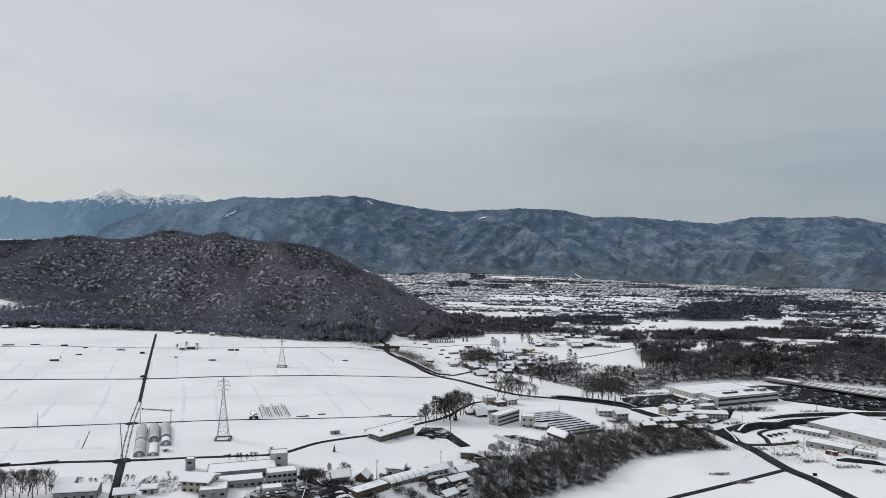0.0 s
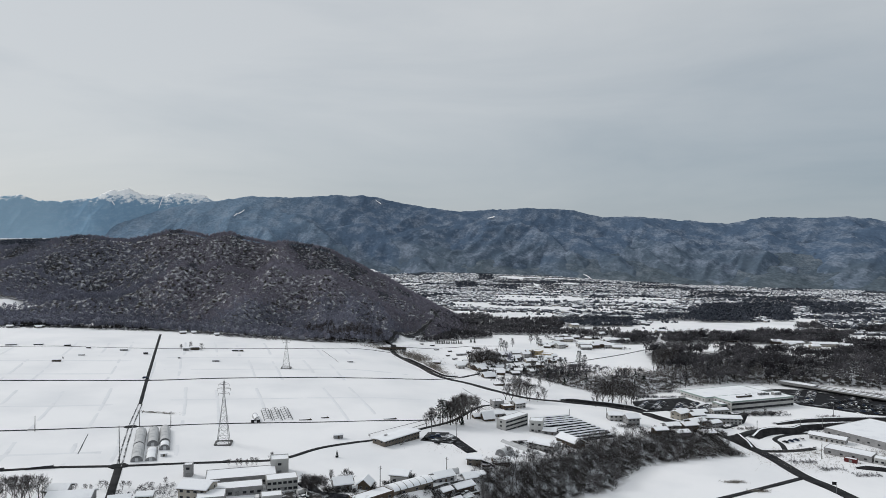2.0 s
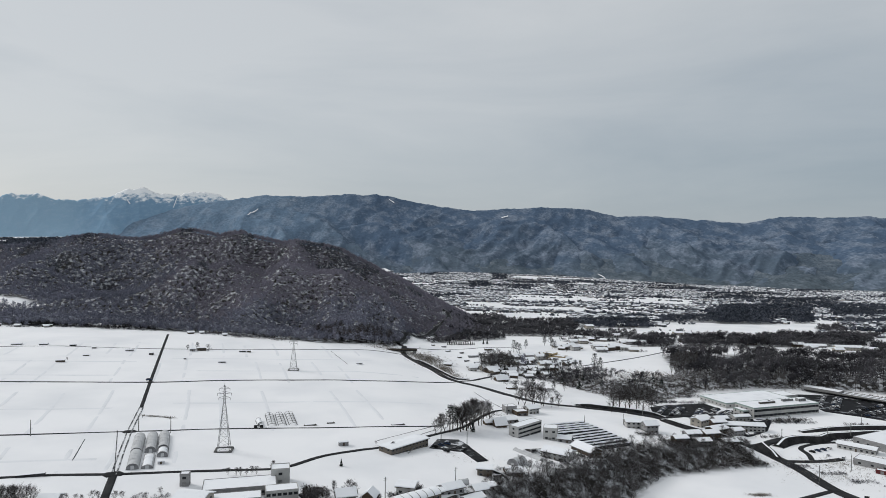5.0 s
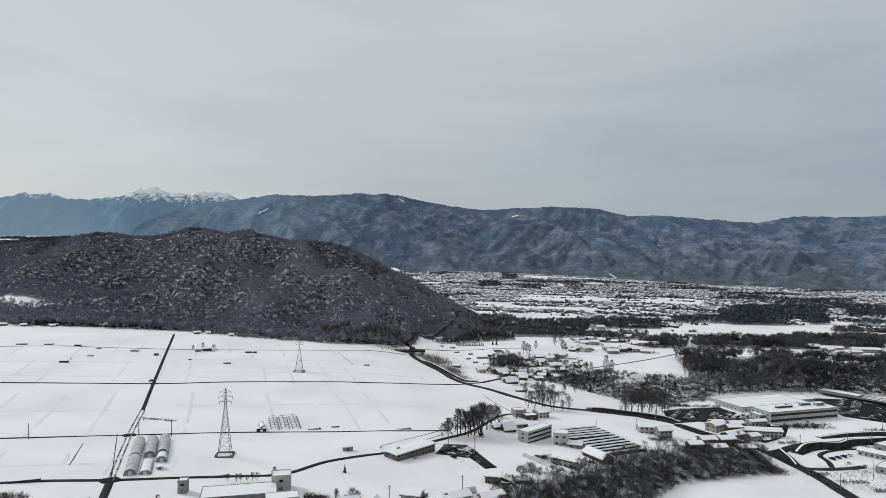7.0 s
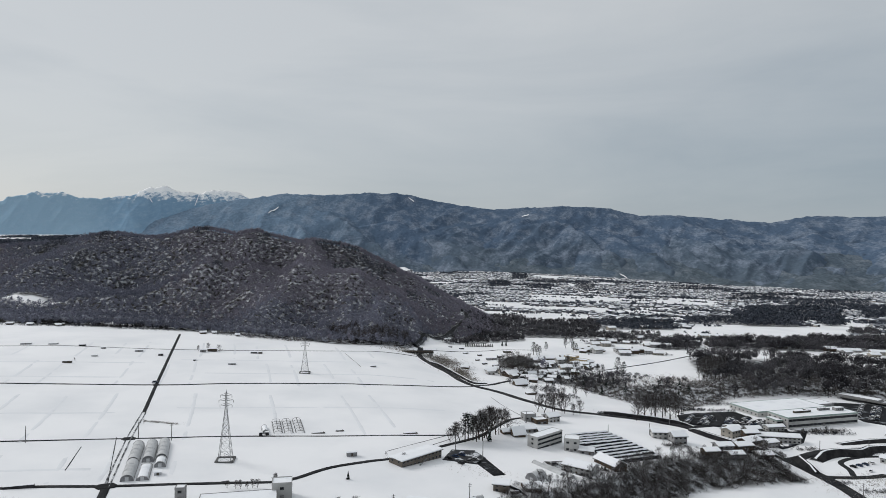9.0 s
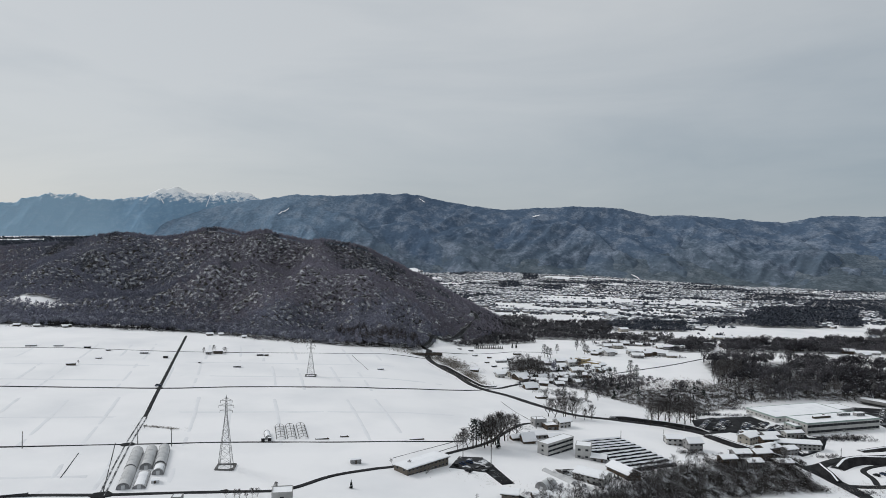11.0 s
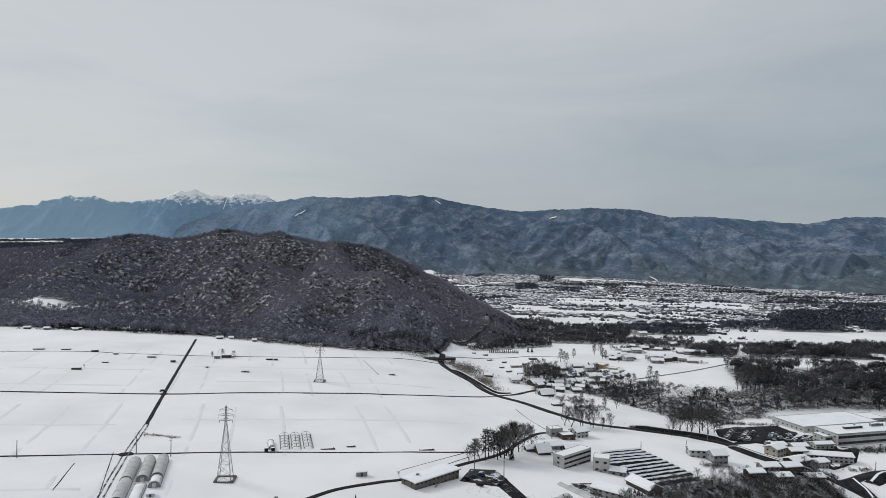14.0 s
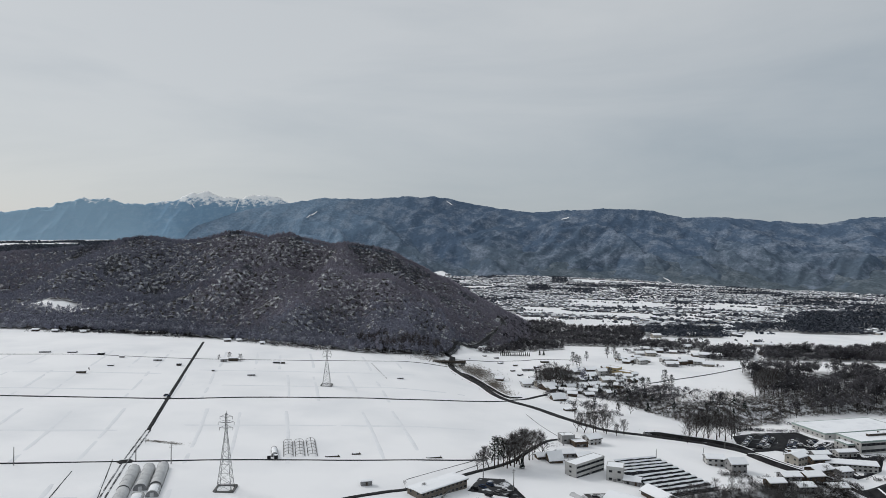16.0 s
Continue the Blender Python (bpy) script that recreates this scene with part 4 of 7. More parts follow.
def box(bm, x0, x1, y0, y1, z0, z1):
    vs = [bm.verts.new(p) for p in ((x0, y0, z0), (x1, y0, z0), (x1, y1, z0), (x0, y1, z0), (x0, y0, z1), (x1, y0, z1), (x1, y1, z1), (x0, y1, z1))]
    for f in ((0, 3, 2, 1), (4, 5, 6, 7), (0, 1, 5, 4), (1, 2, 6, 5), (2, 3, 7, 6), (3, 0, 4, 7)):
        bm.faces.new([vs[i] for i in f])
    return bm


def boxes(*rows):
    bm = bmesh.new()
    for r in rows:
        box(bm, *r)
    return bm


def prism(profile, x0, x1, bm=None):
    """A profile of (y, z) drawn out along x."""
    bm = bm or bmesh.new()
    a, b = [bm.verts.new((x0, y, z)) for y, z in profile], [bm.verts.new((x1, y, z)) for y, z in profile]
    n = len(profile)
    bm.faces.new(a[::-1]), bm.faces.new(b)
    for i in range(n):
        bm.faces.new((a[i], a[(i + 1) % n], b[(i + 1) % n], b[i]))
    bmesh.ops.recalc_face_normals(bm, faces=bm.faces)
    return bm


def beam(bm, a, b, w, w2=None, sides=4):
    """A straight bar from a to b, tapering from width w to w2."""
    a, b = Vector(a), Vector(b)
    w2 = w if w2 is None else w2
    d = (b - a).normalized()
    u = d.cross(Vector((0, 0, 1)) if abs(d.z) < 0.95 else Vector((1, 0, 0))).normalized()
    v = d.cross(u)
    r0 = [bm.verts.new(a + (u * math.cos(2 * math.pi * i / sides + 0.785) + v * math.sin(2 * math.pi * i / sides + 0.785)) * w * 0.7) for i in range(sides)]
    r1 = [bm.verts.new(b + (u * math.cos(2 * math.pi * i / sides + 0.785) + v * math.sin(2 * math.pi * i / sides + 0.785)) * w2 * 0.7) for i in range(sides)]
    for i in range(sides):
        bm.faces.new((r0[i], r0[(i + 1) % sides], r1[(i + 1) % sides], r1[i]))
    bm.faces.new(r0[::-1]), bm.faces.new(r1)


def smooth_line(points, step=4.0):
    """A soft curve through the points of a plan."""
    p = np.array(points, float)
    p = np.concatenate([[2 * p[0] - p[1]], p, [2 * p[-1] - p[-2]]])
    out = []
    for i in range(1, len(p) - 2):
        n = max(2, int(np.hypot(*(p[i + 1] - p[i])) / step))
        t = np.linspace(0, 1, n, endpoint=False)[:, None]
        a, b, c, d = p[i - 1], p[i], p[i + 1], p[i + 2]
        out.append(0.5 * (2 * b + (c - a) * t + (2 * a - 5 * b + 4 * c - d) * t ** 2 + (3 * b - a - 3 * c + d) * t ** 3))
    return np.concatenate(out + [p[-2:-1]])


def strip(name, points, width, mat, label, category, lift=0.2, offset=0.0, kind="structure", raised=0.0, sharp=False, skirt=-0.6):
    """A road or bund that follows the ground: top and skirts; raised: a bank's height under it."""
    c = smooth_line(points, 3.0) if not sharp else np.array(points, float)
    d = np.gradient(c, axis=0)
    d /= np.hypot(d[:, 0], d[:, 1])[:, None]
    nrm = np.stack([-d[:, 1], d[:, 0]], 1)
    cols = []
    zc = height(c[:, 0], c[:, 1])
    for o, dz in ((-width / 2 - 0.25 - raised, skirt), (-width / 2, lift), (-width / 6, lift + 0.03), (width / 6, lift + 0.03), (width / 2, lift), (width / 2 + 0.25 + raised, skirt)):
        q = c + nrm * (o + offset)
        z = np.maximum(height(q[:, 0], q[:, 1]), zc) + dz + (raised if dz > 0 else 0)
        cols.append(np.stack([q[:, 0], q[:, 1], z], 1))
    V = np.stack(cols, 1).reshape(-1, 3)
    me = mesh_from(name, V, grid_faces(len(c), 6), mat, False)
    return tagged(new(name, me), label, category, kind=kind)


M["faint_track"] = material("half_covered_wheel_track", (0.07, 0.072, 0.077), (0.6, 0.615, 0.64), 0.2, 0.8, 4, 0.2, sharp=(0.42, 0.6))
ROAD_FIELD = [(-122, 286), (-127.7, 303.9), (-140, 341.6)]
strip("road_1", ROAD_FIELD, 3.4, M["asphalt"], "wet dark asphalt farm road", "road")
for off in (-1.1, 1.1):
    strip("track", [(-140, 341.6), (-162, 408.5), (-178.3, 463.6)], 0.6, M["faint_track"], "wheel track of slush in a snowed-in farm road", "track", offset=off)
strip("road_2", [(-178.3, 463.6), (-202, 535.4), (-240, 652), (-279.9, 775.1)], 2.2, M["asphalt"], "wet dark asphalt road across the fields", "road")
strip("road_3", [(-240, 318), (-192.4, 329.9), (-169.8, 337.4), (-140.7, 343.3), (-116.5, 349.7), (-92, 356), (-71, 361), (-61.8, 367.7), (-48.6, 385.2), (-30.3, 399), (-17, 407.5),
                 (9.2, 436.6), (31.4, 462.5), (46.1, 494.1), (58, 516), (72, 524)], 2.7, M["asphalt"], "narrow cleared country road", "road")
strip("road_4", [(-290, 374), (-228.1, 391.4), (-163, 410.9), (-110.7, 426.8), (-55.7, 439.5), (-7.8, 452.6), (17, 461)], 1.3, M["asphalt"], "narrow cleared field road", "road")
strip("road_5", [(-420, 484), (-299.4, 514.1), (-202.8, 537.4), (-149.7, 558.5), (-79, 579), (-45, 588), (-9, 608), (30, 638), (34, 641)], 2.3, M["asphalt"], "narrow cleared field road", "road")
strip("road_6", [(-520, 640), (-388.3, 662.4), (-250.2, 682.7), (-110.7, 727.9), (-46, 750.1), (-20, 758)], 1.1, M["asphalt"], "narrow slushy field road", "road")
strip("road_7", [(-30, 878), (-26, 852), (-20.5, 830), (-18.5, 805), (-19, 782), (-16, 757), (-6, 735), (4, 717), (14.5, 697), (24, 667), (36, 645), (56, 624), (79.3, 588), (100.7, 563), (134.2, 558), (167.7, 554), (189.3, 543)], 6.0, M["asphalt"], "two-lane asphalt road winding down into the valley", "road", lift=0.25)
strip("road_17", [(167.7, 554.5), (189.3, 543), (204, 515), (221, 492), (236, 475), (241.6, 457), (243.4, 438), (243.5, 405.9), (248.4, 385.3), (253, 345)], 8.0, M["asphalt"], "wide wet road dropping to a junction", "road", lift=0.29)
strip("road_8", [(38, 648), (51, 660), (66, 684), (84.3, 712), (105.4, 731), (150, 742)], 3.6, M["asphalt"], "village side road cleared of snow", "road")
strip("road_9", [(241.7, 403.8), (197.7, 382), (150.8, 359.5), (118, 342)], 3.4, M["asphalt"], "narrow farm road across a snowfield", "road")
strip("road_10", [(232, 481), (262.5, 504), (289.8, 513), (341.9, 519), (420, 521), (470, 518)], 7, M["asphalt"], "curving approach road with wet asphalt", "road", lift=0.3)
strip("road_11", [(241, 457), (256, 456), (272, 458), (284, 462)], 5, M["asphalt"], "short driveway to a car park", "road")
strip("road_12", [(175.1, 747.5), (256.7, 810.1), (333.6, 882.3)], 2.4, M["slush"], "slushy lane across the terrace", "road")
strip("embankment", NOSE_ROAD, 6.5, M["slush"], "snowy scrub-grown embankment under the hill road", "embankment", raised=1.5)
strip("road_13", NOSE_ROAD, 4.6, M["asphalt"], "road climbing round the foot of the hill", "road", lift=2.0, skirt=1.2)
strip("road_16", [(-17, 806), (6, 833), (35, 858), (64, 866), (84, 877), (120, 880)], 2.0, M["slush"], "narrow slushy field lane", "road")
strip("road_14", [(190, 545), (214, 560), (232, 585), (238, 610)], 6, M["asphalt"], "side road to the factory car park", "road")

# low bunds between the paddies, drifted over into soft ridges
def mound(points, half, high):
    c = smooth_line(points, 5.0)
    d = np.gradient(c, axis=0)
    d /= np.hypot(d[:, 0], d[:, 1])[:, None]
    nrm = np.stack([-d[:, 1], d[:, 0]], 1)
    fade = np.minimum(1, np.minimum(np.arange(len(c)), np.arange(len(c))[::-1]) / 6.0)
    cols = []
    for o, k in ((-1.0, -0.35), (-0.6, 0.12), (-0.25, 0.3), (0.15, 0.32), (0.55, 0.14), (1.0, -0.35)):
        q = c + nrm * o * half * 1.5
        cols.append(np.column_stack([q, height(q[:, 0], q[:, 1]) + k * high * (fade if k > 0 else 1) + 0.06 * (k > 0) * fade - 0.1 * (k < 0)]))
    me = mesh_from("field_bund", np.stack(cols, 1).reshape(-1, 3), grid_faces(len(c), 6), M["bund"], True)
    return tagged(new("field_bund", me), "low snow-covered bund between paddies", "bund", kind="structure")


for i in range(-11, 6):
    o = i * 25.0 - 104
    for j, (v0, v1) in enumerate(((360, 399), (419, 525), (546, 636), (655, 735))):
        if (i * 7 + j * 5) % 9 < 2:
            continue
        shift = (i * 13 + j * 29) % 9
        a = np.array([o + shift - 0.31 * (v0 - 380), v0 + 0.27 * (o + 110)])
        b = np.array([o + shift - 0.31 * (v1 - 380), v1 + 0.27 * (o + 110)])
        if a[0] > (-75 if j == 0 else 0) or b[0] > (-60 if j == 0 else 0) or b[1] > 770 + 0.2 * o:
            continue
        mound([a, (a + b) / 2 + 0.5, b], 1.0, 0.06)
for v, x0, x1 in ((482, -330, -185), (494, -168, 10), (590, -350, -222), (609, -206, 0), (650, -350, -245), (668, -224, -40), (376, -225, -158)):
    mound([(x0, v + 0.27 * (x0 + 110)), ((x0 + x1) / 2, v + 0.27 * ((x0 + x1) / 2 + 110)), (x1, v + 0.27 * (x1 + 110))], 1.5, 0.1)
# a few open ditches show as thin dark lines
for pts in ([(-179, 393), (-168, 359)], [(-170, 412), (-141, 345)], [(-92, 723), (-67, 656)], [(-22, 418), (14, 462)], [(-8, 422), (13, 451)], [(48, 595), (56, 556), (66, 525)]):
    strip("ditch", pts, 0.35, M["slush"], "thin dark field ditch in the snow", "ditch", lift=0.1)


# ---- things of the open fields ----
M["steel"] = material("galvanised_steel", (0.3, 0.305, 0.31), (0.2, 0.203, 0.207), 0.8, 0.55, 8, 0.0, metal=0.6)
M["concrete"] = material("dark_concrete", (0.09, 0.09, 0.09), (0.18, 0.18, 0.178), 0.6, 0.9, 8, 0.2)
M["vinyl"] = material("dusty_vinyl_film", (0.56, 0.57, 0.58), (0.44, 0.45, 0.46), 0.25, 0.45, 6, 0.1)
# end walls use a darker copy of the film, with shade in its colour
M["vinyl_dark"] = material("shaded_vinyl_end", (0.16, 0.165, 0.17), (0.26, 0.26, 0.27), 0.5, 0.5, 6, 0.1)
M["dark_wood"] = material("weathered_dark_wood", (0.05, 0.042, 0.036), (0.1, 0.085, 0.07), 0.7, 0.85, 9, 0.2)
M["black_sheet"] = material("black_plastic_sheet", (0.015, 0.015, 0.017), (0.04, 0.04, 0.045), 0.6, 0.4, 6, 0.2)
M["pole"] = material("grey_concrete_pole", (0.2, 0.2, 0.195), (0.13, 0.13, 0.13), 1.2, 0.85, 6, 0.1)


def pylon(x, y, tall, turn, label):
    """A lattice tower of an overhead line: four legs, rings of braces, three pairs of arms."""
    root = thing("pylon", pose(x, y, ground_z(x, y), 0, 0, turn), label, "pylon", "power line pylons")
    levels = [0, 0.1, 0.22, 0.33, 0.43, 0.52, 0.6, 0.67, 0.735, 0.79, 0.84, 0.885, 0.93, 0.97]

    def half(k):
        return (3.25 - 3.77 * k if k < 0.735 else 0.48 - 0.9 * (k - 0.735)) if k < 0.97 else 0.25

    for sx in (-1, 1):
        for sy in (-1, 1):
            bm = bmesh.new()
            for k0, k1 in zip(levels, levels[1:]):
                beam(bm, (sx * half(k0), sy * half(k0), k0 * tall), (sx * half(k1), sy * half(k1), k1 * tall), 0.21 - 0.1 * k0)
            part("leg", bm, M["steel"], root)
    corners = [(-1, -1), (1, -1), (1, 1), (-1, 1)]
    for side in range(4):
        (ax, ay), (cx2, cy2) = corners[side], corners[(side + 1) % 4]
        bm = bmesh.new()
        for k0, k1 in zip(levels, levels[1:]):
            h0, h1 = half(k0), half(k1)
            beam(bm, (ax * h0, ay * h0, k0 * tall), (cx2 * h1, cy2 * h1, k1 * tall), 0.085)
            beam(bm, (cx2 * h0, cy2 * h0, k0 * tall), (ax * h1, ay * h1, k1 * tall), 0.085)
            beam(bm, (ax * h1, ay * h1, k1 * tall), (cx2 * h1, cy2 * h1, k1 * tall), 0.08)
        part("brace", bm, M["steel"], root)
    for k, reach in ((0.775, 3.0), (0.845, 3.6), (0.915, 2.8)):
        for s in (-1, 1):
            bm = bmesh.new()
            for q in (-0.4, 0.4):
                beam(bm, (s * 0.3, q, k * tall), (s * reach, 0, k * tall + 0.3), 0.15, 0.09)
            beam(bm, (s * 0.3, 0, (k + 0.035) * tall), (s * reach, 0, k * tall + 0.3), 0.17, 0.1)
            arm = part("arm", bm, M["steel"], root)
            bm = bmesh.new()
            beam(bm, (s * reach, 0, k * tall + 0.3), (s * reach, 0, k * tall - 1.0), 0.16, 0.16, 6)
            part("insulator", bm, M["pole"], arm)
    bm = bmesh.new()
    beam(bm, (0, 0, 0.95 * tall), (0, 0, tall), 0.3, 0.08)
    part("peak", bm, M["steel"], root)
    bm = bmesh.new()
    for a in range(4):
        (ax, ay), (cx2, cy2) = corners[a], corners[(a + 1) % 4]
        beam(bm, (ax * 4.2, ay * 4.2, 0.05), (cx2 * 4.2, cy2 * 4.2, 0.05), 0.9)
    part("base_kerb", bm, M["concrete"], root, "dark earth kerb round the feet")
    for sx, sy in corners:
        part("footing", boxes((sx * 3.6 - 0.6, sx * 3.6 + 0.6, sy * 3.6 - 0.6, sy * 3.6 + 0.6, -1.0, 0.7)), M["concrete"], root)
    return root


pylon(-102.0, 387.0, 36, 8, "tall grey steel lattice pylon standing in the snow")
pylon(-109.5, 614.0, 29.5, 8, "smaller grey steel lattice pylon near the hill")


def arch(half, h, n=9):
    return [(half * math.cos(math.pi * i / (n - 1)), h * math.sin(math.pi * i / (n - 1)) ** 0.8) for i in range(n)]


def greenhouse(x0, y0, x1, y1, width, high, label, group, cover=True, snow_share=0.0):
    """A tunnel greenhouse from (x0, y0) to (x1, y1): film, hoops, end walls."""
    length, turn = math.hypot(x1 - x0, y1 - y0), math.degrees(math.atan2(y1 - y0, x1 - x0))
    z0, z1 = ground_z(x0, y0), ground_z(x1, y1)
    root = thing("greenhouse", pose(x0, y0, min(z0, z1) + 0.05, 0, math.degrees(-math.atan2(z1 - z0, length)) if abs(z1 - z0) > 0.3 else 0, turn), label, "greenhouse", group)
    half = width / 2
    if cover:
        bm = bmesh.new()
        rows = []
        for i in range(int(length / 3) + 2):
            u = min(length, i * 3.0)
            sag = 1 - 0.02 * (i % 2)
            rows.append([bm.verts.new((u, yy * sag, zz * sag + 0.02)) for yy, zz in arch(half, high, 11)])
        for a, b in zip(rows, rows[1:]):
            for j in range(len(a) - 1):
                bm.faces.new((a[j], a[j + 1], b[j + 1], b[j]))
        part("film", bm, M["vinyl"], root, "grey-white plastic film cover")
        for u in (0.02, length - 0.02):
            bm = bmesh.new()
            bm.faces.new([bm.verts.new((u, yy * 0.98, zz * 0.98)) for yy, zz in arch(half, high, 11)])
            end = part("end_wall", bm, M["vinyl_dark"], root)
            part("door", boxes((u - 0.06, u + 0.06, -0.8, 0.8, 0.02, 1.9)), M["vinyl"], end)
    n = max(2, int(length / (6 if cover else 5)))
    for i in range(n + 1):
        u = length * i / n
        outer, inner = arch(half + 0.1, high + 0.1, 9), arch(half - 0.02, high - 0.02, 9)
        part("hoop", prism(outer + inner[::-1], u - (0.07 if cover else 0.14), u + (0.07 if cover else 0.14)), M["concrete"] if not cover else M["steel"] if i in (0, n) else M["vinyl"], root)
    for yy, zz in ((-half - 0.05, 0.15), (half + 0.05, 0.15)) if cover else ((-half - 0.05, 0.15), (half + 0.05, 0.15), (0, high + 0.05)):
        bm = bmesh.new()
        beam(bm, (0, yy, zz), (length, yy, zz), 0.16 if cover else 0.3)
        part("rail", bm, M["steel"] if cover else M["concrete"], root)
    if snow_share:
        bm = bmesh.new()
        rows = []
        for i in range(int(length / 2.5) + 1):
            u = 0.8 + i * 2.5
            if u > length - 0.8:
                break
            rows.append([bm.verts.new((u, yy * snow_share, zz * 1.02 + 0.12)) for yy, zz in arch(half, high, 9)[1:-1]])
        for a, b in zip(rows, rows[1:]):
            for j in range(len(a) - 1):
                bm.faces.new((a[j], a[j + 1], b[j + 1], b[j]))
        part("snow_cover", bm, M["roof_snow"], root, "snow lying on the film")
    return root


def hut(x, y, turn, w, d, h, mat, label, roof=True, name="hut"):
    root = thing(name, pose(x, y, ground_z(x, y) - 0.15, 0, 0, turn), label, name)
    part("wall", boxes((-w / 2, w / 2, -d / 2, d / 2, 0, h)), mat, root)
    if roof:
        part("roof", prism([(-d / 2 - 0.3, h), (d / 2 + 0.3, h), (d / 2 + 0.3, h + 0.25), (0, h + 0.6), (-d / 2 - 0.3, h + 0.25)], -w / 2 - 0.3, w / 2 + 0.3), M["roof_snow"], root, "snow-laden roof")
    part("door", boxes((-0.5, 0.5, -d / 2 - 0.05, -d / 2 + 0.02, 0.1, min(h - 0.1, 1.9))), M["dark_wood"], root)
    return root


big = "long tunnel greenhouses by the farm road"
greenhouse(-135.0, 350.5, -142.8, 373.0, 5.6, 2.9, "long tunnel greenhouse with grey plastic film", big)
greenhouse(-143.0, 373.4, -152.0, 399.5, 5.6, 3.2, "long tunnel greenhouse with grey plastic film", big)
greenhouse(-128.8, 352.5, -135.4, 372.0, 5.4, 1.8, "low tunnel greenhouse section sagging under snow", big, snow_share=0.93)
greenhouse(-136.9, 376.5, -146.3, 403.0, 5.6, 3.2, "long tunnel greenhouse with a glazed end", big)
greenhouse(-128.6, 370.9, -131.9, 380.5, 5.2, 2.7, "short tunnel greenhouse covered in snow", big, snow_share=0.95)
greenhouse(-132.1, 381.0, -141.3, 407.0, 5.4, 3.2, "long tunnel greenhouse with grey plastic film", big)
hut(-125.5, 361.5, 20, 3.2, 3.2, 1.6, M["vinyl"], "small pale shed beside a greenhouse", name="shed")
low = "small snow-filled tunnel greenhouses"
for ax, ay, bx2, by2 in ((-87.8, 438, -95.6, 463), (-81.9, 439.7, -89.9, 465.5), (-75.7, 442, -84.2, 469)):
    greenhouse(ax, ay, bx2, by2, 4.8, 1.4, "bare hoops of a small tunnel greenhouse standing in snow", low, cover=False)
greenhouse(-94.5, 435.5, -98.5, 447, 3.4, 2.2, "small tunnel shed with an open dark end", low, snow_share=0.95)


HUTS = [(-300.6, 594.4, 9, 2.2), (-384.2, 673.4, 12, 1.6), (-330.6, 672.5, 7, 2), (-307.6, 666, 5, 1.6), (-273, 663, 9, 1.8), (-247.1, 649.3, 5, 2.6), (-296, 628, 6, 1.2),
        (-212.1, 637.5, 3, 1.4), (-174.4, 690, 8, 2), (-168.5, 690.5, 5, 2.2), (-176.3, 629.5, 8, 1.8), (-452.2, 818.1, 12, 3), (-430.7, 808.4, 14, 3.2), (-56.6, 662.2, 7, 1.4), (-360, 676, 10, 1.4)]
for i, (x, y, w, h) in enumerate(HUTS):
    hut(x, y, 14 + 9 * math.sin(i * 3.1), w * 0.75, 2.6 + (i % 3) * 0.5, h * 0.8, (M["dark_wood"], M["steel"], M["black_sheet"])[i % 3],
        ("small dark wooden field hut with a snowy roof", "small grey metal field shed with a snowy roof", "low farm shelter under black sheeting")[i % 3])
hut(-213.6, 687.3, 15, 8, 6, 2.8, M["dark_wood"], "dark farmhouse with a snowy roof among bare trees", name="farmhouse")
hut(-220, 680, 15, 5, 4, 2.6, M["steel"], "small grey shed beside a farmhouse", name="shed")
hut(-40.2, 406.2, 20, 5.4, 2.3, 2.3, M["steel"], "grey storage container at the roadside", name="container")
for x, y in ((-96.5, 432.2), (-93.2, 433.6)):
    root = thing("storage_bin", pose(x, y, ground_z(x, y) - 0.1, 0, 0, 20), "black square storage bin by the field road", "bin", "black bins")
    part("bin_body", boxes((-0.9, 0.9, -0.9, 0.9, 0, 1.9)), M["black_sheet"], root)
    part("lid", boxes((-0.95, 0.95, -0.95, 0.95, 1.9, 2.02)), M["roof_snow"], root, "snow-covered lid")
root = thing("covered_stack", pose(-174.5, 335.2, ground_z(-174.5, 335.2) - 0.1, 0, 0, 20), "long low stack under black sheeting beside the road", "stack")
part("sheet", prism([(-0.9, 0), (0.9, 0), (0.7, 1.3), (-0.7, 1.3)], -6, 6), M["black_sheet"], root)
part("snow_cap", prism([(-0.6, 1.3), (0.6, 1.3), (0.3, 1.45), (-0.3, 1.45)], -5.9, 5.9), M["roof_snow"], root, "thin snow on top")
root = thing("covered_stack", pose(-191, 330.6, ground_z(-191, 330.6) - 0.1, 0, 0, 18), "short low stack under black sheeting beside the road", "stack")
part("sheet", prism([(-0.8, 0), (0.8, 0), (0.6, 1.1), (-0.6, 1.1)], -2.6, 2.6), M["black_sheet"], root)
for x, y, w in ((-11.3, 455.8, 9), (-65.4, 443.5, 8), (-53.8, 451, 5)):
    root = thing("timber_stack", pose(x, y, ground_z(x, y) - 0.1, 0, 0, 18), "low stack of dark poles half under snow", "stack")
    for k in range(3):
        part("pole", boxes((-w / 2 + k * 0.2, w / 2 - k * 0.3, -0.9 + k * 0.6, -0.45 + k * 0.6, 0, 0.5 + 0.1 * k)), M["dark_wood"], root)
    part("snow_cap", boxes((-w / 2 + 0.5, w / 2 - 1.0, -0.7, 0.6, 0.6, 0.8)), M["roof_snow"], root)


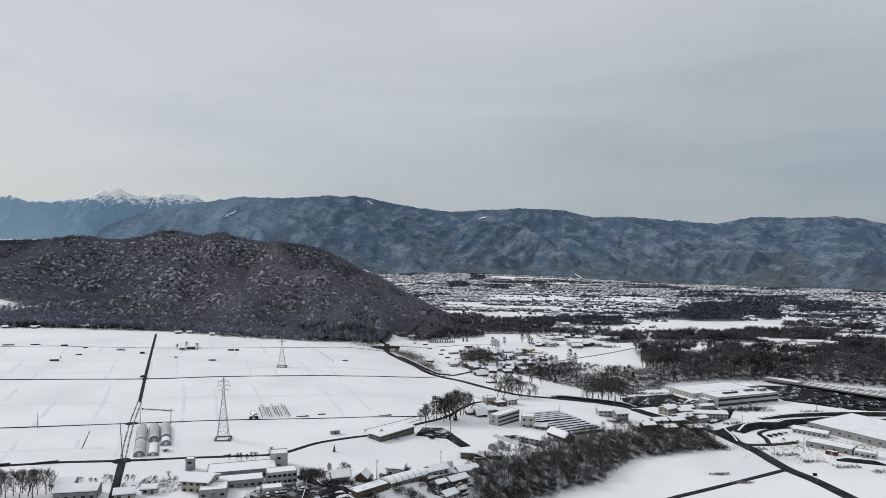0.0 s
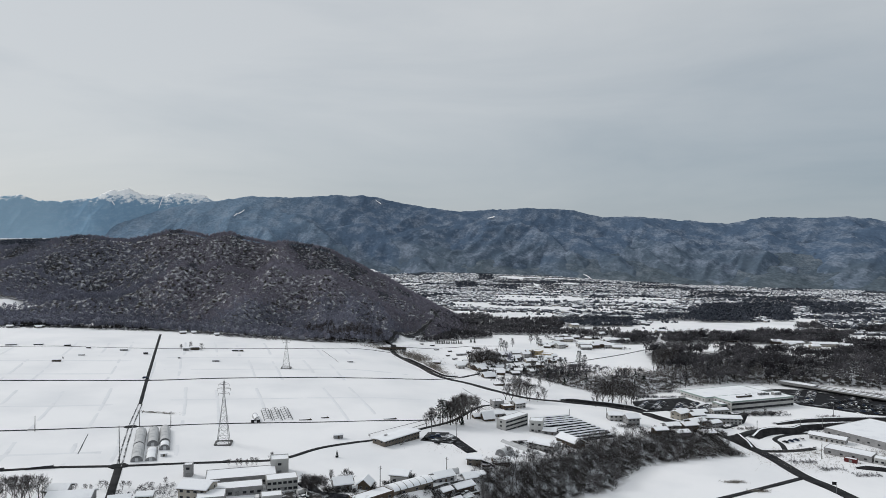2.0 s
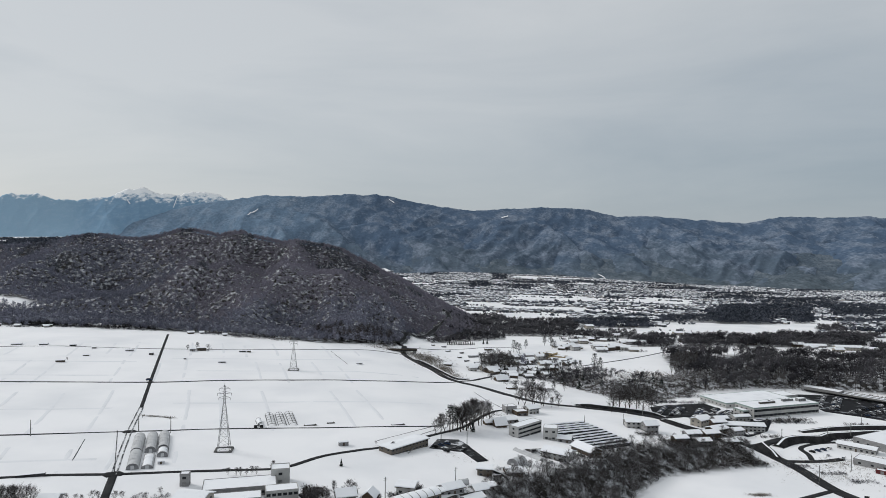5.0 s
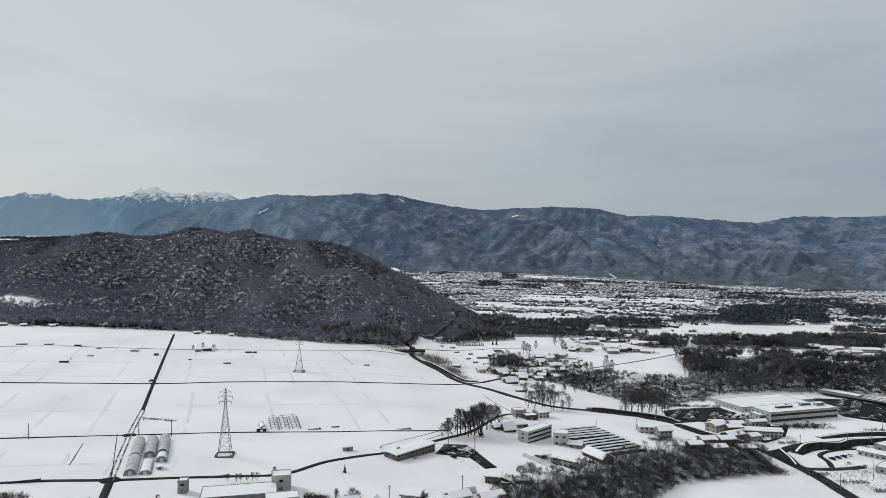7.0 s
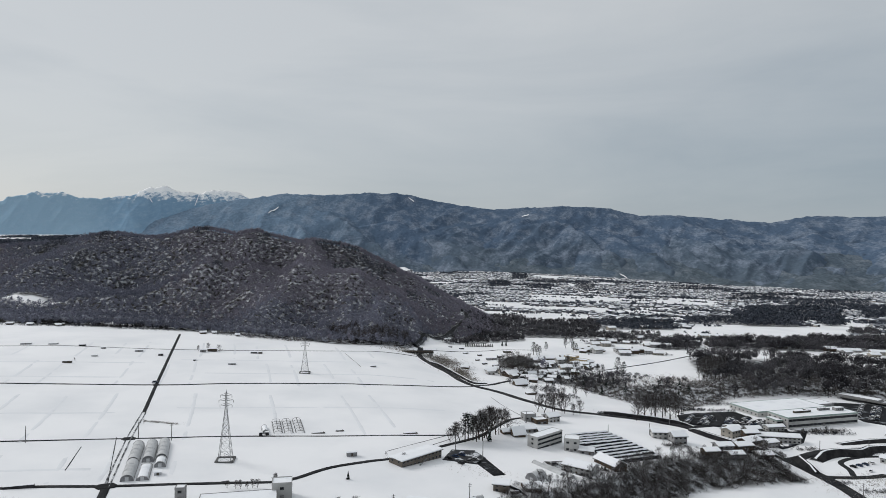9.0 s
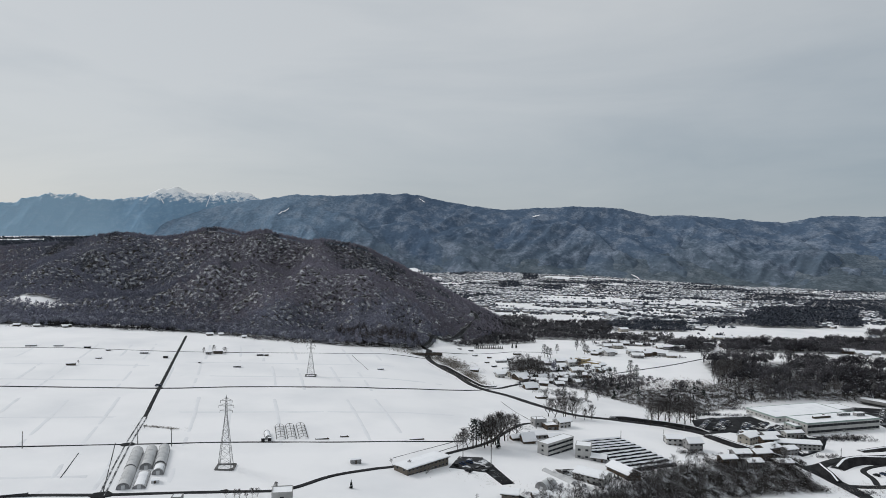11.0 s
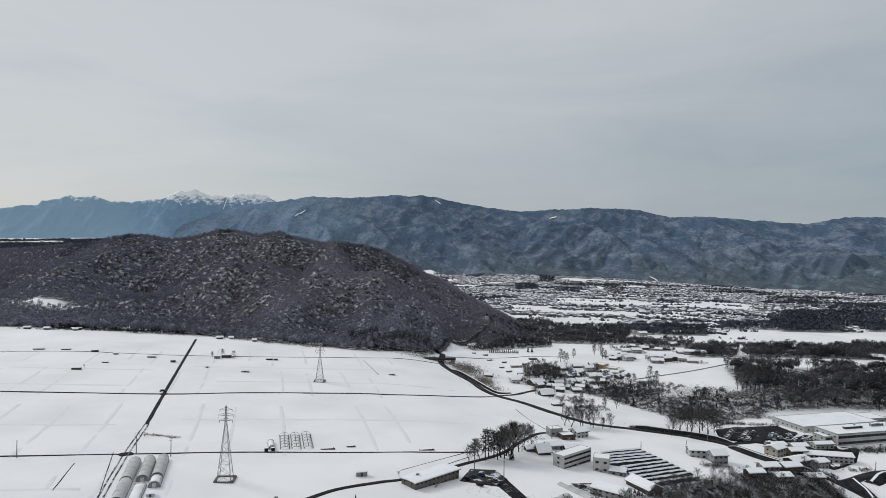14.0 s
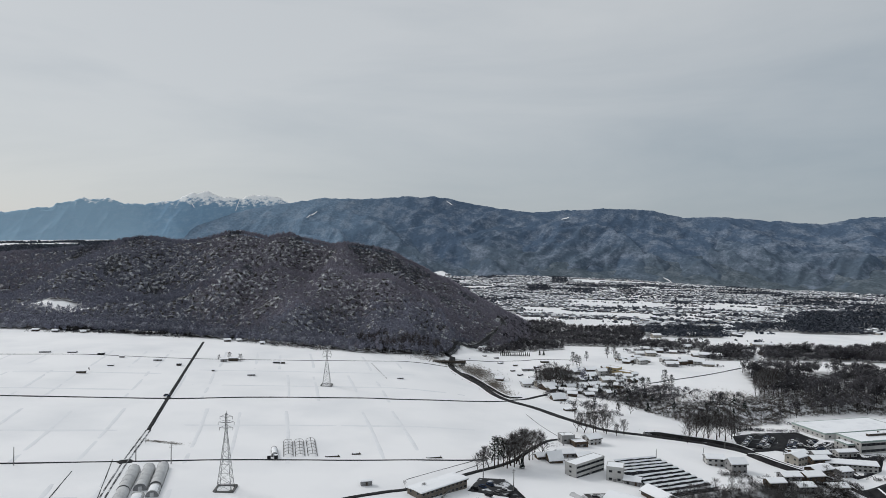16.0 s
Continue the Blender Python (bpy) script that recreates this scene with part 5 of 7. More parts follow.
def utility_pole(x, y, tall, label="grey concrete utility pole with crossarms", arms=2, turn=30):
    root = thing("utility_pole", pose(x, y, ground_z(x, y) - 0.3, 0, 0, turn), label, "utility pole", "utility poles")
    bm = bmesh.new()
    beam(bm, (0, 0, 0), (0, 0, tall), 0.36, 0.22, 8)
    part("shaft", bm, M["pole"], root)
    for i in range(arms):
        part("crossarm", boxes((-0.9, 0.9, -0.06, 0.06, tall - 0.7 - 0.8 * i, tall - 0.58 - 0.8 * i)), M["steel"], root)
    return root


for x, y, t in ((-208.8, 394.2, 9), (-158.7, 413.5, 9), (-140.2, 413, 10), (21.2, 349.1, 11), (31, 417.9, 11), (-11.6, 325.6, 12), (44, 470, 10), (120, 498, 6), (243.5, 420, 10),
                (262, 497, 11), (300, 505, 10), (322, 512, 11), (352, 545, 10), (276, 440, 10), (150, 505, 8), (16, 430, 10), (66, 508, 8), (178, 548, 9)):
    utility_pole(x, y, t, arms=0 if t <= 9 else 2)


# ---- buildings ----
M["white_wall"] = material("white_render", (0.46, 0.46, 0.45), (0.36, 0.36, 0.355), 0.15, 0.8, 9, 0.05)
M["grey_wall"] = material("grey_siding", (0.3, 0.3, 0.3), (0.22, 0.22, 0.225), 0.3, 0.75, 9, 0.05)
M["beige_wall"] = material("beige_render", (0.4, 0.375, 0.33), (0.33, 0.31, 0.27), 0.2, 0.8, 9, 0.05)
M["tan_wall"] = material("tan_brick_render", (0.165, 0.146, 0.125), (0.12, 0.106, 0.09), 0.3, 0.85, 9, 0.05)
M["brown_wall"] = material("dark_brown_boards", (0.1, 0.075, 0.055), (0.06, 0.046, 0.036), 0.5, 0.85, 9, 0.1)
M["yellow_wall"] = material("ochre_yellow_render", (0.36, 0.285, 0.16), (0.3, 0.24, 0.14), 0.2, 0.8, 9, 0.05)
M["red_wall"] = material("dull_red_sheet", (0.13, 0.028, 0.028), (0.09, 0.025, 0.025), 0.5, 0.6, 8, 0.05)
M["green_trim"] = material("pale_green_cladding", (0.3, 0.38, 0.35), (0.25, 0.32, 0.3), 0.3, 0.6, 8, 0.03)
M["glass"] = material("dark_window_glass", (0.02, 0.022, 0.026), (0.035, 0.038, 0.042), 0.8, 0.12, 4, 0.0)
M["frame"] = material("grey_window_frame", (0.24, 0.24, 0.24), (0.18, 0.18, 0.18), 2.0, 0.5, 4, 0.0)
M["panel"] = material("solar_cells", (0.008, 0.009, 0.013), (0.014, 0.016, 0.02), 0.8, 0.6, 6, 0.0)

WINDOW = mesh_from("window_frame", [(x, y, z) for y in (-0.1, 0.0) for x, z in ((-.8, -.6), (.8, -.6), (.8, .6), (-.8, .6), (-.7, -.5), (.7, -.5), (.7, .5), (-.7, .5))],
                   [(0, 1, 5, 4), (1, 2, 6, 5), (2, 3, 7, 6), (3, 0, 4, 7), (0, 8, 9, 1), (1, 9, 10, 2), (2, 10, 11, 3), (3, 11, 8, 0)], M["frame"])
PANE = mesh_from("pane", [(-.71, -.05, -.51), (.71, -.05, -.51), (.71, -.05, .51), (-.71, -.05, .51)], [(0, 1, 2, 3)], M["glass"])


def window(parent, x, y, z, turn, w=1.6, h=1.2):
    """A framed window with its pane on a wall; turn 0 looks to -y."""
    win = shared("window", WINDOW, parent, pose(x, y, z, 0, 0, turn) @ Matrix.Diagonal((w / 1.6, 1, h / 1.2, 1)))
    shared("pane", PANE, win, Matrix.Identity(4))
    return win


def footing(x, y, turn, w, d):
    c, s = math.cos(radians(turn)), math.sin(radians(turn))
    return min(ground_z(x + u * c - v * s, y + u * s + v * c) for u in (-w / 2, 0, w / 2) for v in (-d / 2, 0, d / 2)) - 0.2


def along(x0, y0, x1, y1, d):
    """Centre, turn and length of a block whose front runs between two places and whose depth lies behind."""
    ln = math.hypot(x1 - x0, y1 - y0)
    nx, ny = -(y1 - y0) / ln, (x1 - x0) / ln
    return (x0 + x1) / 2 + nx * d / 2, (y0 + y1) / 2 + ny * d / 2, math.degrees(math.atan2(y1 - y0, x1 - x0)), ln


def house(x, y, turn, w, d, h, wall="white_wall", label="two-storey house with a snow-covered gabled roof", rise=None, name="house", storeys=None, group="", gap=3.0, eave=0.7, flank=True):
    """A gabled house, ridge along its width: walls, snowy roof slabs, windows, door."""
    rise = d * 0.22 if rise is None else rise
    storeys = storeys or max(1, round(h / 2.9))
    root = thing(name, pose(x, y, footing(x, y, turn, w, d), 0, 0, turn), label, "house" if name == "house" else name.replace("_", " "), group)
    part("wall", prism([(-d / 2, -0.5), (d / 2, -0.5), (d / 2, h), (0, h + rise), (-d / 2, h)], -w / 2, w / 2), M[wall], root)
    for s in (-1, 1):
        e = d / 2 + eave
        drop = rise * eave / (d / 2)
        prof = [(0, h + rise + 0.05), (s * e, h - drop + 0.05), (s * e, h - drop + 0.5), (s * e * 0.96, h - drop + 0.62), (0, h + rise + 0.5)]
        slab = part("roof", prism(prof, -w / 2 - eave, w / 2 + eave), M["roof_snow"], root, "thick snow on the roof")
        part("eave_board", boxes((-w / 2 - eave, w / 2 + eave, s * e - 0.06, s * e + 0.06, h - drop - 0.2, h - drop + 0.1)), M["dark_wood"], slab)
    n = max(1, int(w / gap))
    for st in range(storeys):
        zc = 1.55 + st * (h / storeys)
        for i in range(n):
            u = (i + 0.5) * w / n - w / 2
            if not (st == 0 and i == n // 2):
                window(root, u, -d / 2, zc, 0)
        if flank:
            for v in (-d / 4, d / 4) if d > 5 else (0,):
                window(root, -w / 2, v, zc, -90, 1.3)
                window(root, w / 2, v, zc, 90, 1.3)
    part("door", boxes(((n // 2 + 0.5) * w / n - w / 2 - 0.5, (n // 2 + 0.5) * w / n - w / 2 + 0.5, -d / 2 - 0.07, -d / 2 + 0.02, 0, 2.1)), M["brown_wall"], root)
    return root


def block(x, y, turn, w, d, h, wall="white_wall", label="flat-roofed building with snow on the roof", storeys=2, name="building", bands=False, gap=3.2, parapet=0.5, trim=None, flank=True, drift=0.35):
    """A flat-roofed block: walls, parapet, snow on the roof, windows or dark window bands storey by storey."""
    root = thing(name, pose(x, y, footing(x, y, turn, w, d), 0, 0, turn), label, name.replace("_", " "))
    part("wall", boxes((-w / 2, w / 2, -d / 2, d / 2, -0.5, h)), M[wall], root)
    part("roof_snow", boxes((-w / 2 + 0.25, w / 2 - 0.25, -d / 2 + 0.25, d / 2 - 0.25, h + 0.002, h + drift)), M["roof_snow"], root, "snow lying on the flat roof")
    for x0, x1, y0, y1 in ((-w / 2 - 0.06, w / 2 + 0.06, -d / 2 - 0.06, -d / 2 + 0.24), (-w / 2 - 0.06, w / 2 + 0.06, d / 2 - 0.24, d / 2 + 0.06),
                           (-w / 2 - 0.06, -w / 2 + 0.24, -d / 2 + 0.24, d / 2 - 0.24), (w / 2 - 0.24, w / 2 + 0.06, -d / 2 + 0.24, d / 2 - 0.24)):
        part("parapet", boxes((x0, x1, y0, y1, h - 0.5, h + parapet)), M[trim or wall], root)
    for st in range(storeys):
        zc = h * (st + 0.5) / storeys
        if bands:
            bh = h / storeys * 0.42
            band = part("window_band", boxes((-w / 2 + 0.6, w / 2 - 0.6, -d / 2 - 0.05, -d / 2 + 0.02, zc - bh / 2, zc + bh / 2)), M["glass"], root)
            for i in range(1, int(w / 4)):
                u = -w / 2 + i * w / int(w / 4)
                part("mullion", boxes((u - 0.07, u + 0.07, -d / 2 - 0.09, -d / 2 - 0.052, zc - bh / 2, zc + bh / 2)), M["frame"], band)
        else:
            n = max(1, int(w / gap))
            for i in range(n):
                window(root, (i + 0.5) * w / n - w / 2, -d / 2, zc, 0, 1.8, 1.3)
        if flank:
            n = max(1, int(d / 4.5))
            for i in range(n):
                v = (i + 0.5) * d / n - d / 2
                window(root, -w / 2, v, zc, -90, 1.5)
                window(root, w / 2, v, zc, 90, 1.5)
    part("door", boxes((-0.9, 0.9, -d / 2 - 0.12, -d / 2 - 0.05, -0.1, 2.2)), M["frame"], root)
    return root


# the long tan two-storey house and its car park
x, y, turn, w = along(-11.5, 392.3, 8.8, 414.1, 12)
house(x, y, turn, w, 10, 4.9, "tan_wall", "long tan two-storey building with a low snowy roof", rise=0.35, storeys=2, name="apartment_house", gap=2.6)
root = thing("outside_stair", pose(-4, 399.0, ground_z(-4, 399.0) - 0.3, 0, 0, turn), "metal outside stair against a tan building", "stair")
for i in range(12):
    part("step", boxes((i * 0.5, i * 0.5 + 0.5, -1.0, 0.1, i * 0.24, i * 0.24 + 0.08)), M["steel"], root)
part("stringer", prism([(-1.02, -0.2), (-0.95, -0.2), (-0.95, 0.1), (-1.02, 0.1)], 0, 0.3), M["steel"], root)


def patch(name, points, mat, label, category, lift=0.14):
    """A paved area on the ground, drawn from the corners of its plan."""
    p = np.array(points, float)
    c = p.mean(0)
    rings = [c + (p - c) * k for k in (0.02, 0.25, 0.5, 0.75, 1.0)]
    dense = []
    for r in rings:
        q = np.concatenate([r, r[:1]])
        dense.append(np.concatenate([q[i] + (q[i + 1] - q[i]) * np.linspace(0, 1, 8, endpoint=False)[:, None] for i in range(len(p))]))
    n = len(dense[0])
    V = np.concatenate(dense)
    Z = height(V[:, 0], V[:, 1]) + lift
    V = np.concatenate([np.column_stack([V, Z]), np.column_stack([dense[-1], Z[-n:] - 0.6])])
    F = [(k * n + i, k * n + (i + 1) % n, (k + 1) * n + (i + 1) % n, (k + 1) * n + i) for k in range(5) for i in range(n)]
    return tagged(new(name, mesh_from(name, V, F, mat)), label, category, kind="structure")


M["lot"] = material("half_cleared_car_park", (0.04, 0.042, 0.046), (0.62, 0.64, 0.67), 0.17, 0.75, 3, 0.1, sharp=(0.56, 0.64))
M["lot_dark"] = material("cleared_car_park", (0.016, 0.017, 0.02), (0.34, 0.36, 0.39), 0.1, 0.8, 5, 0.1, sharp=(0.58, 0.78))
M["gravel"] = material("dark_wet_yard", (0.05, 0.048, 0.047), (0.5, 0.52, 0.54), 0.25, 0.85, 4, 0.2, sharp=(0.5, 0.62))
patch("car_park_1", [(8.5, 411), (13.9, 430.9), (27, 433), (33, 420.7), (29, 408.8)], M["lot"], "car park partly cleared of snow", "car park")
patch("car_park_2", [(27, 411), (32.3, 421), (41.8, 396.3), (35.3, 392.7)], M["lot_dark"], "dark cleared driveway", "car park")

for k, (x, y) in enumerate(((-162.6, 410.8), (-140.6, 343.2), (-202.4, 537.2), (-92, 356.5))):
    r = (3.6, 4.4, 2.8, 2.2)[k]
    patch(f"junction_{k + 1}", [(x - r, y - 0.5 * r), (x - 0.3 * r, y - r), (x + r, y - 0.2 * r), (x + r * 0.9, y + 0.5 * r), (x + 0.2 * r, y + r), (x - r * 0.9, y + 0.3 * r)], M["asphalt"], "widened crossing of two farm roads", "road", 0.27)

# the white three-storey office
x, y, turn, w = along(65.2, 446.4, 83.1, 464.0, 7.5)
block(x, y, turn, w, 7.5, 7.9, "white_wall", "white three-storey office with dark window bands", 3, "office_building", bands=True)
x, y, turn, w = along(81.4, 448.1, 89.9, 445.9, 9)
block(x, y, turn, w, 9, 8.0, "white_wall", "white block beside the solar field", 2, "building", gap=3.5)
house(56, 471, 20, 8, 7, 2.6, "brown_wall", "dark timber house with a steep snowy roof", rise=3.6, gap=4)
house(49, 474, 20, 6, 5, 2.4, "brown_wall", "dark timber annex with a snowy roof", rise=1.2, name="annex", flank=False)
house(64, 484, 15, 10, 7, 3.0, "grey_wall", "small grey house under deep snow")
house(74, 482, 15, 8, 6, 2.8, "brown_wall", "low dark shed with a snowy roof", name="shed", flank=False)
x, y, turn, w = along(65.2, 511.2, 73.5, 513.7, 7)
block(x, y, turn, w, 7, 5.4, "grey_wall", "grey box-shaped workshop with snow on top", 1, "workshop")
x, y, turn, w = along(72.5, 505.5, 81, 508.5, 8)
block(x, y, turn, w, 8, 3.4, "brown_wall", "low dark workshop with snow on its flat roof", 1, "workshop")
x, y, turn, w = along(83, 514.5, 91, 519, 8)
house(x, y, turn, w, 8, 4.6, "white_wall", "white house with a snowy gabled roof")

# solar field
for i in range(11):
    k = i / 10
    ax, ay = 91.5 + (13 if i > 4 else 3) * k, 476 - 48 * k
    bx2, by2 = 119 + 21 * k, 493 - 42 * k
    ln, turn = math.hypot(bx2 - ax, by2 - ay), math.degrees(math.atan2(by2 - ay, bx2 - ax))
    z0, z1 = ground_z(ax, ay), ground_z(bx2, by2)
    root = thing("solar_table", pose(ax, ay, z0, 0, math.degrees(-math.atan2(z1 - z0, ln)), turn), "long row of dark solar panels half covered with snow", "solar panels", "rows of the solar field")
    n = int(ln / 4.2)
    for j in range(n):
        u0, u1 = j * ln / n + 0.06, (j + 1) * ln / n - 0.06
        bm = prism([(-1.7, 0.75), (1.7, 2.35), (1.7, 2.43), (-1.7, 0.83)], u0, u1)
        pan = part("panel", bm, M["panel"], root)
        cut = 0.66 + 0.14 * (((i * 5 + j * 3) % 7) / 7)
        lo = -1.7 + 3.4 * cut
        part("snow_cover", prism([(lo, 0.85 + 1.6 * cut), (1.72, 2.45), (1.72, 2.68), (lo + 0.1, 1.03 + 1.6 * cut)], u0, u1), M["roof_snow"], pan)
        part("post", boxes(((u0 + u1) / 2 - 0.06, (u0 + u1) / 2 + 0.06, 0.9, 1.02, -0.6, 2.0)), M["steel"], root)

# houses below the solar field
x, y, turn, w = along(75.4, 413.0, 87, 404.5, 11)
house(x, y, turn, w + 2, 11, 4.6, "white_wall", "wide white house with a broad snowy roof", rise=1.8)
x, y, turn, w = along(96, 432, 104, 417, 9)
house(x, y, turn, w, 9, 4.8, "brown_wall", "dark house with a snowy roof and roof panels", rise=2.2)
house(95, 447, -20, 8, 6, 3, "grey_wall", "small grey outbuilding with snow on the roof", name="outbuilding", flank=False)
patch("yard_1", [(66, 424), (78, 428), (92, 416), (88, 402), (76, 410), (70, 412)], M["gravel"], "dark wet yard with tyre tracks", "yard")
greenhouse(54.5, 391, 60.5, 398.5, 7.0, 4.2, "short arched shed with a dark open end", "")
for q in range(3):
    greenhouse(60 + q * 4.6, 421 - q * 3.2, 73 + q * 4.6, 400 - q * 3.2 + 4, 4.2, 2.2, "low tunnel greenhouse half buried in snow", "low tunnels")
x, y, turn, w = along(33.5, 371.2, 40.7, 369.7, 7)
house(x, y, turn, w, 7, 4.4, "tan_wall", "small tan house with a flat snowy roof", rise=0.8)
x, y, turn, w = along(49.6, 374.5, 58, 376, 8)
house(x, y, turn, w, 8, 3.6, "brown_wall", "dark low house with a thick snowy roof", rise=1.4)
x, y, turn, w = along(149.6, 495.9, 159.5, 495.5, 8)
house(x, y, turn, w, 8, 5.4, "white_wall", "white two-storey house with a snowy hipped roof", rise=1.4)
x, y, turn, w = along(159, 487.3, 168.1, 485.9, 8)
house(x, y, turn + 20, w, 8, 6, "grey_wall", "grey two-storey house with a snowy gabled roof", rise=2.2)

# the works with its tower at the foot of the fields
block(-78, 331, 14, 32, 14, 4.4, "grey_wall", "wide low works hall with snow on its roof", 1, "works_hall", gap=4)
block(-62.6, 344.5, 12, 8.6, 8, 7.4, "white_wall", "square concrete tower block with a snowy flat roof", 2, "tower_block", gap=6, parapet=0.7)
block(-57.5, 323.5, 16, 14, 8, 5.6, "white_wall", "pale two-storey annex with dark windows", 2, "annex", gap=2.2)
block(-76, 316, 14, 22, 9, 3.8, "grey_wall", "low grey wing of the works with snow on top", 1, "works_wing", gap=3)
block(-84, 303, 12, 12, 10, 4.0, "grey_wall", "low grey store with a snowy roof", 1, "store")
block(-59, 308, 14, 9, 6, 3.0, "white_wall", "white site cabin with snow on its roof", 1, "site_cabin")
patch("yard_2", [(-70, 300), (-66, 312), (-48, 322), (-34, 316), (-42, 296)], M["gravel"], "dark wet works yard", "yard")
x, y, turn, w = along(-99.1, 305.6, -86.5, 303.2, 11)
house(x, y, turn, w, 11, 5.4, "beige_wall", "beige two-storey house with a snowy hipped roof", rise=1.6)
block(-104, 334.5, 8, 4, 4, 5.6, "grey_wall", "narrow two-storey store with a snowy roof", 2, "store", gap=3)
x, y, turn, w = along(-32.5, 321.7, -24.6, 324.2, 7)
house(x, y, turn, w, 7, 3.4, "grey_wall", "grey house with a wide snowy roof", rise=2.2)
house(-18.5, 327.5, 75, 6, 6, 3.0, "brown_wall", "dark wooden house with a steep gable", rise=2.4)
x, y, turn, w = along(-7.2, 338.7, 0.9, 336.8, 8)
house(x, y, turn, w, 8, 4.0, "white_wall", "white shed with a single snowy roof slope", rise=1.0, name="shed")
# the long barrel-roofed hall
x, y, turn, w = along(-20, 308, -5, 321, 8)
block(x, y, turn, w, 8, 3.2, "brown_wall", "long low dark brown hall with snow on its flat roof", 1, "hall", gap=4)
x, y, turn, w = along(-5, 322, 14, 336, 8)
root = thing("barrel_hall", pose(x, y, footing(x, y, turn, w, 8), 0, 0, turn), "long hall with a snow-covered barrel roof", "hall")
part("wall", boxes((-w / 2, w / 2, -4, 4, -0.5, 3.2)), M["tan_wall"], root)
for j in range(6):
    u0, u1 = -w / 2 + j * w / 6 + 0.1, -w / 2 + (j + 1) * w / 6 - 0.35
    part("roof", prism([(4.3 * math.cos(math.pi * i / 10), 3.2 + 1.9 * math.sin(math.pi * i / 10)) for i in range(11)], u0, u1), M["roof_snow"], root, "snow on the barrel roof")
    part("rib", prism([(4.1 * math.cos(math.pi * i / 10), 3.2 + 1.65 * math.sin(math.pi * i / 10)) for i in range(11)], u1, u1 + 0.45), M["dark_wood"], root)
    if j % 2:
        window(root, (u0 + u1) / 2, -4, 1.8, 0)
house(19, 347, 30, 10, 7, 3.4, "grey_wall", "grey house with a snowy roof", rise=1.6)
house(29, 345, 35, 11, 6, 3.2, "brown_wall", "long dark shed with a snowy roof", rise=1.2, name="shed")
house(24, 333, 40, 8, 6, 3.2, "grey_wall", "small house with snow on its roof", rise=1.4)
house(33, 353, 25, 7, 6, 3.4, "white_wall", "small white house with a snowy roof", rise=1.6)
house(-150, 305, 6, 9, 7, 3.4, "grey_wall", "grey house with a broad snowy roof", rise=1.4)
house(-140, 296, 8, 17, 9, 4.2, "grey_wall", "grey farm building under a snowy roof", rise=1.6, name="farm_building")
house(-120, 296, 14, 8, 6, 3.2, "white_wall", "small house beside bare trees", rise=1.4)
house(-112, 303, 8, 6, 5, 2.8, "white_wall", "white shed with snow on its roof", rise=0.8, name="shed")
greenhouse(23.5, 356, 27.5, 358, 3.2, 2.6, "short dark tunnel shed in the snow", "")

# ---- the low land: factory, warehouse and houses ----
x, y, turn, w = along(275.5, 565, 342.5, 586.5, 21)
block(x, y, turn, w, 21, 8.6, "white_wall", "large white factory office with green-tinted window bands", 2, "factory_office", bands=True, trim="green_trim")
x, y, turn, w = along(268, 599, 338, 623, 32)
block(x, y, turn, w, 32, 4.4, "white_wall", "wide white factory hall with a snowy roof", 1, "factory_hall", gap=9, trim="green_trim")
x, y, turn, w = along(265, 573, 274, 567, 14)
block(x, y, turn + 48, w + 3, 12, 5.6, "white_wall", "lower white entrance wing of the factory office", 2, "factory_wing", bands=True, trim="green_trim")
x, y, turn, w = along(336, 631, 352, 636, 18)
block(x, y, turn, w, 18, 4.2, "grey_wall", "low grey annex of the factory hall", 1, "annex", gap=6)
roof_top = footing(309, 586, 17.7, 70, 21) + 8.6 + 0.36
for u, v, w, d, h, mat, lb, nm in ((-14, 1, 16, 2.2, 1.5, "dark_wood", "dark louvred screen on the snowy roof", "roof_screen"), (-7, 3.4, 2.2, 5, 1.5, "dark_wood", "dark louvred screen on the snowy roof", "roof_screen"),
                                   (6, 3, 3.0, 2.4, 2.0, "steel", "grey cooling unit on a flat roof", "cooling_unit"), (10, 3.4, 3.0, 2.4, 2.0, "steel", "grey cooling unit on a flat roof", "cooling_unit"),
                                   (14, 3, 3.0, 2.4, 1.8, "steel", "grey cooling unit on a flat roof", "cooling_unit"), (22, 0, 8, 4, 2.4, "grey_wall", "pale stair house on the factory roof", "stair_house")):
    root = thing(nm, pose(309, 586, roof_top, 0, 0, 17.7) @ pose(u, v, 0), lb, nm.replace("_", " "))
    part("casing", boxes((-w / 2, w / 2, -d / 2, d / 2, 0, h)), M[mat], root)
    part("snow_cap", boxes((-w / 2 + 0.1, w / 2 - 0.1, -d / 2 + 0.1, d / 2 - 0.1, h, h + 0.2)), M["roof_snow"], root)
    for k in range(max(2, int(w / 2))):
        part("louvre", boxes((-w / 2 + 0.2 + k * w / max(2, int(w / 2)), -w / 2 + 0.9 + k * w / max(2, int(w / 2)), -d / 2 - 0.06, -d / 2, h * 0.3, h * 0.8)), M["glass"], root)
x, y, turn, w = along(314, 497, 339, 446, 60)
block(x, y, turn, w, 60, 5.2, "grey_wall", "huge warehouse with a white snow-covered roof", 1, "warehouse", gap=7)
x, y, turn, w = along(285, 452, 304, 431, 14)
block(x, y, turn, w, 14, 3.8, "grey_wall", "long grey store with a snowy roof", 1, "store", gap=6)
x, y, turn, w = along(288, 434.8, 293, 429.8, 4)
block(x, y, turn, w, 4, 2.2, "red_wall", "low red shed with a snowy roof", 1, "shed", gap=9, flank=False)
x, y, turn, w = along(304.7, 430, 314.3, 421.5, 8)
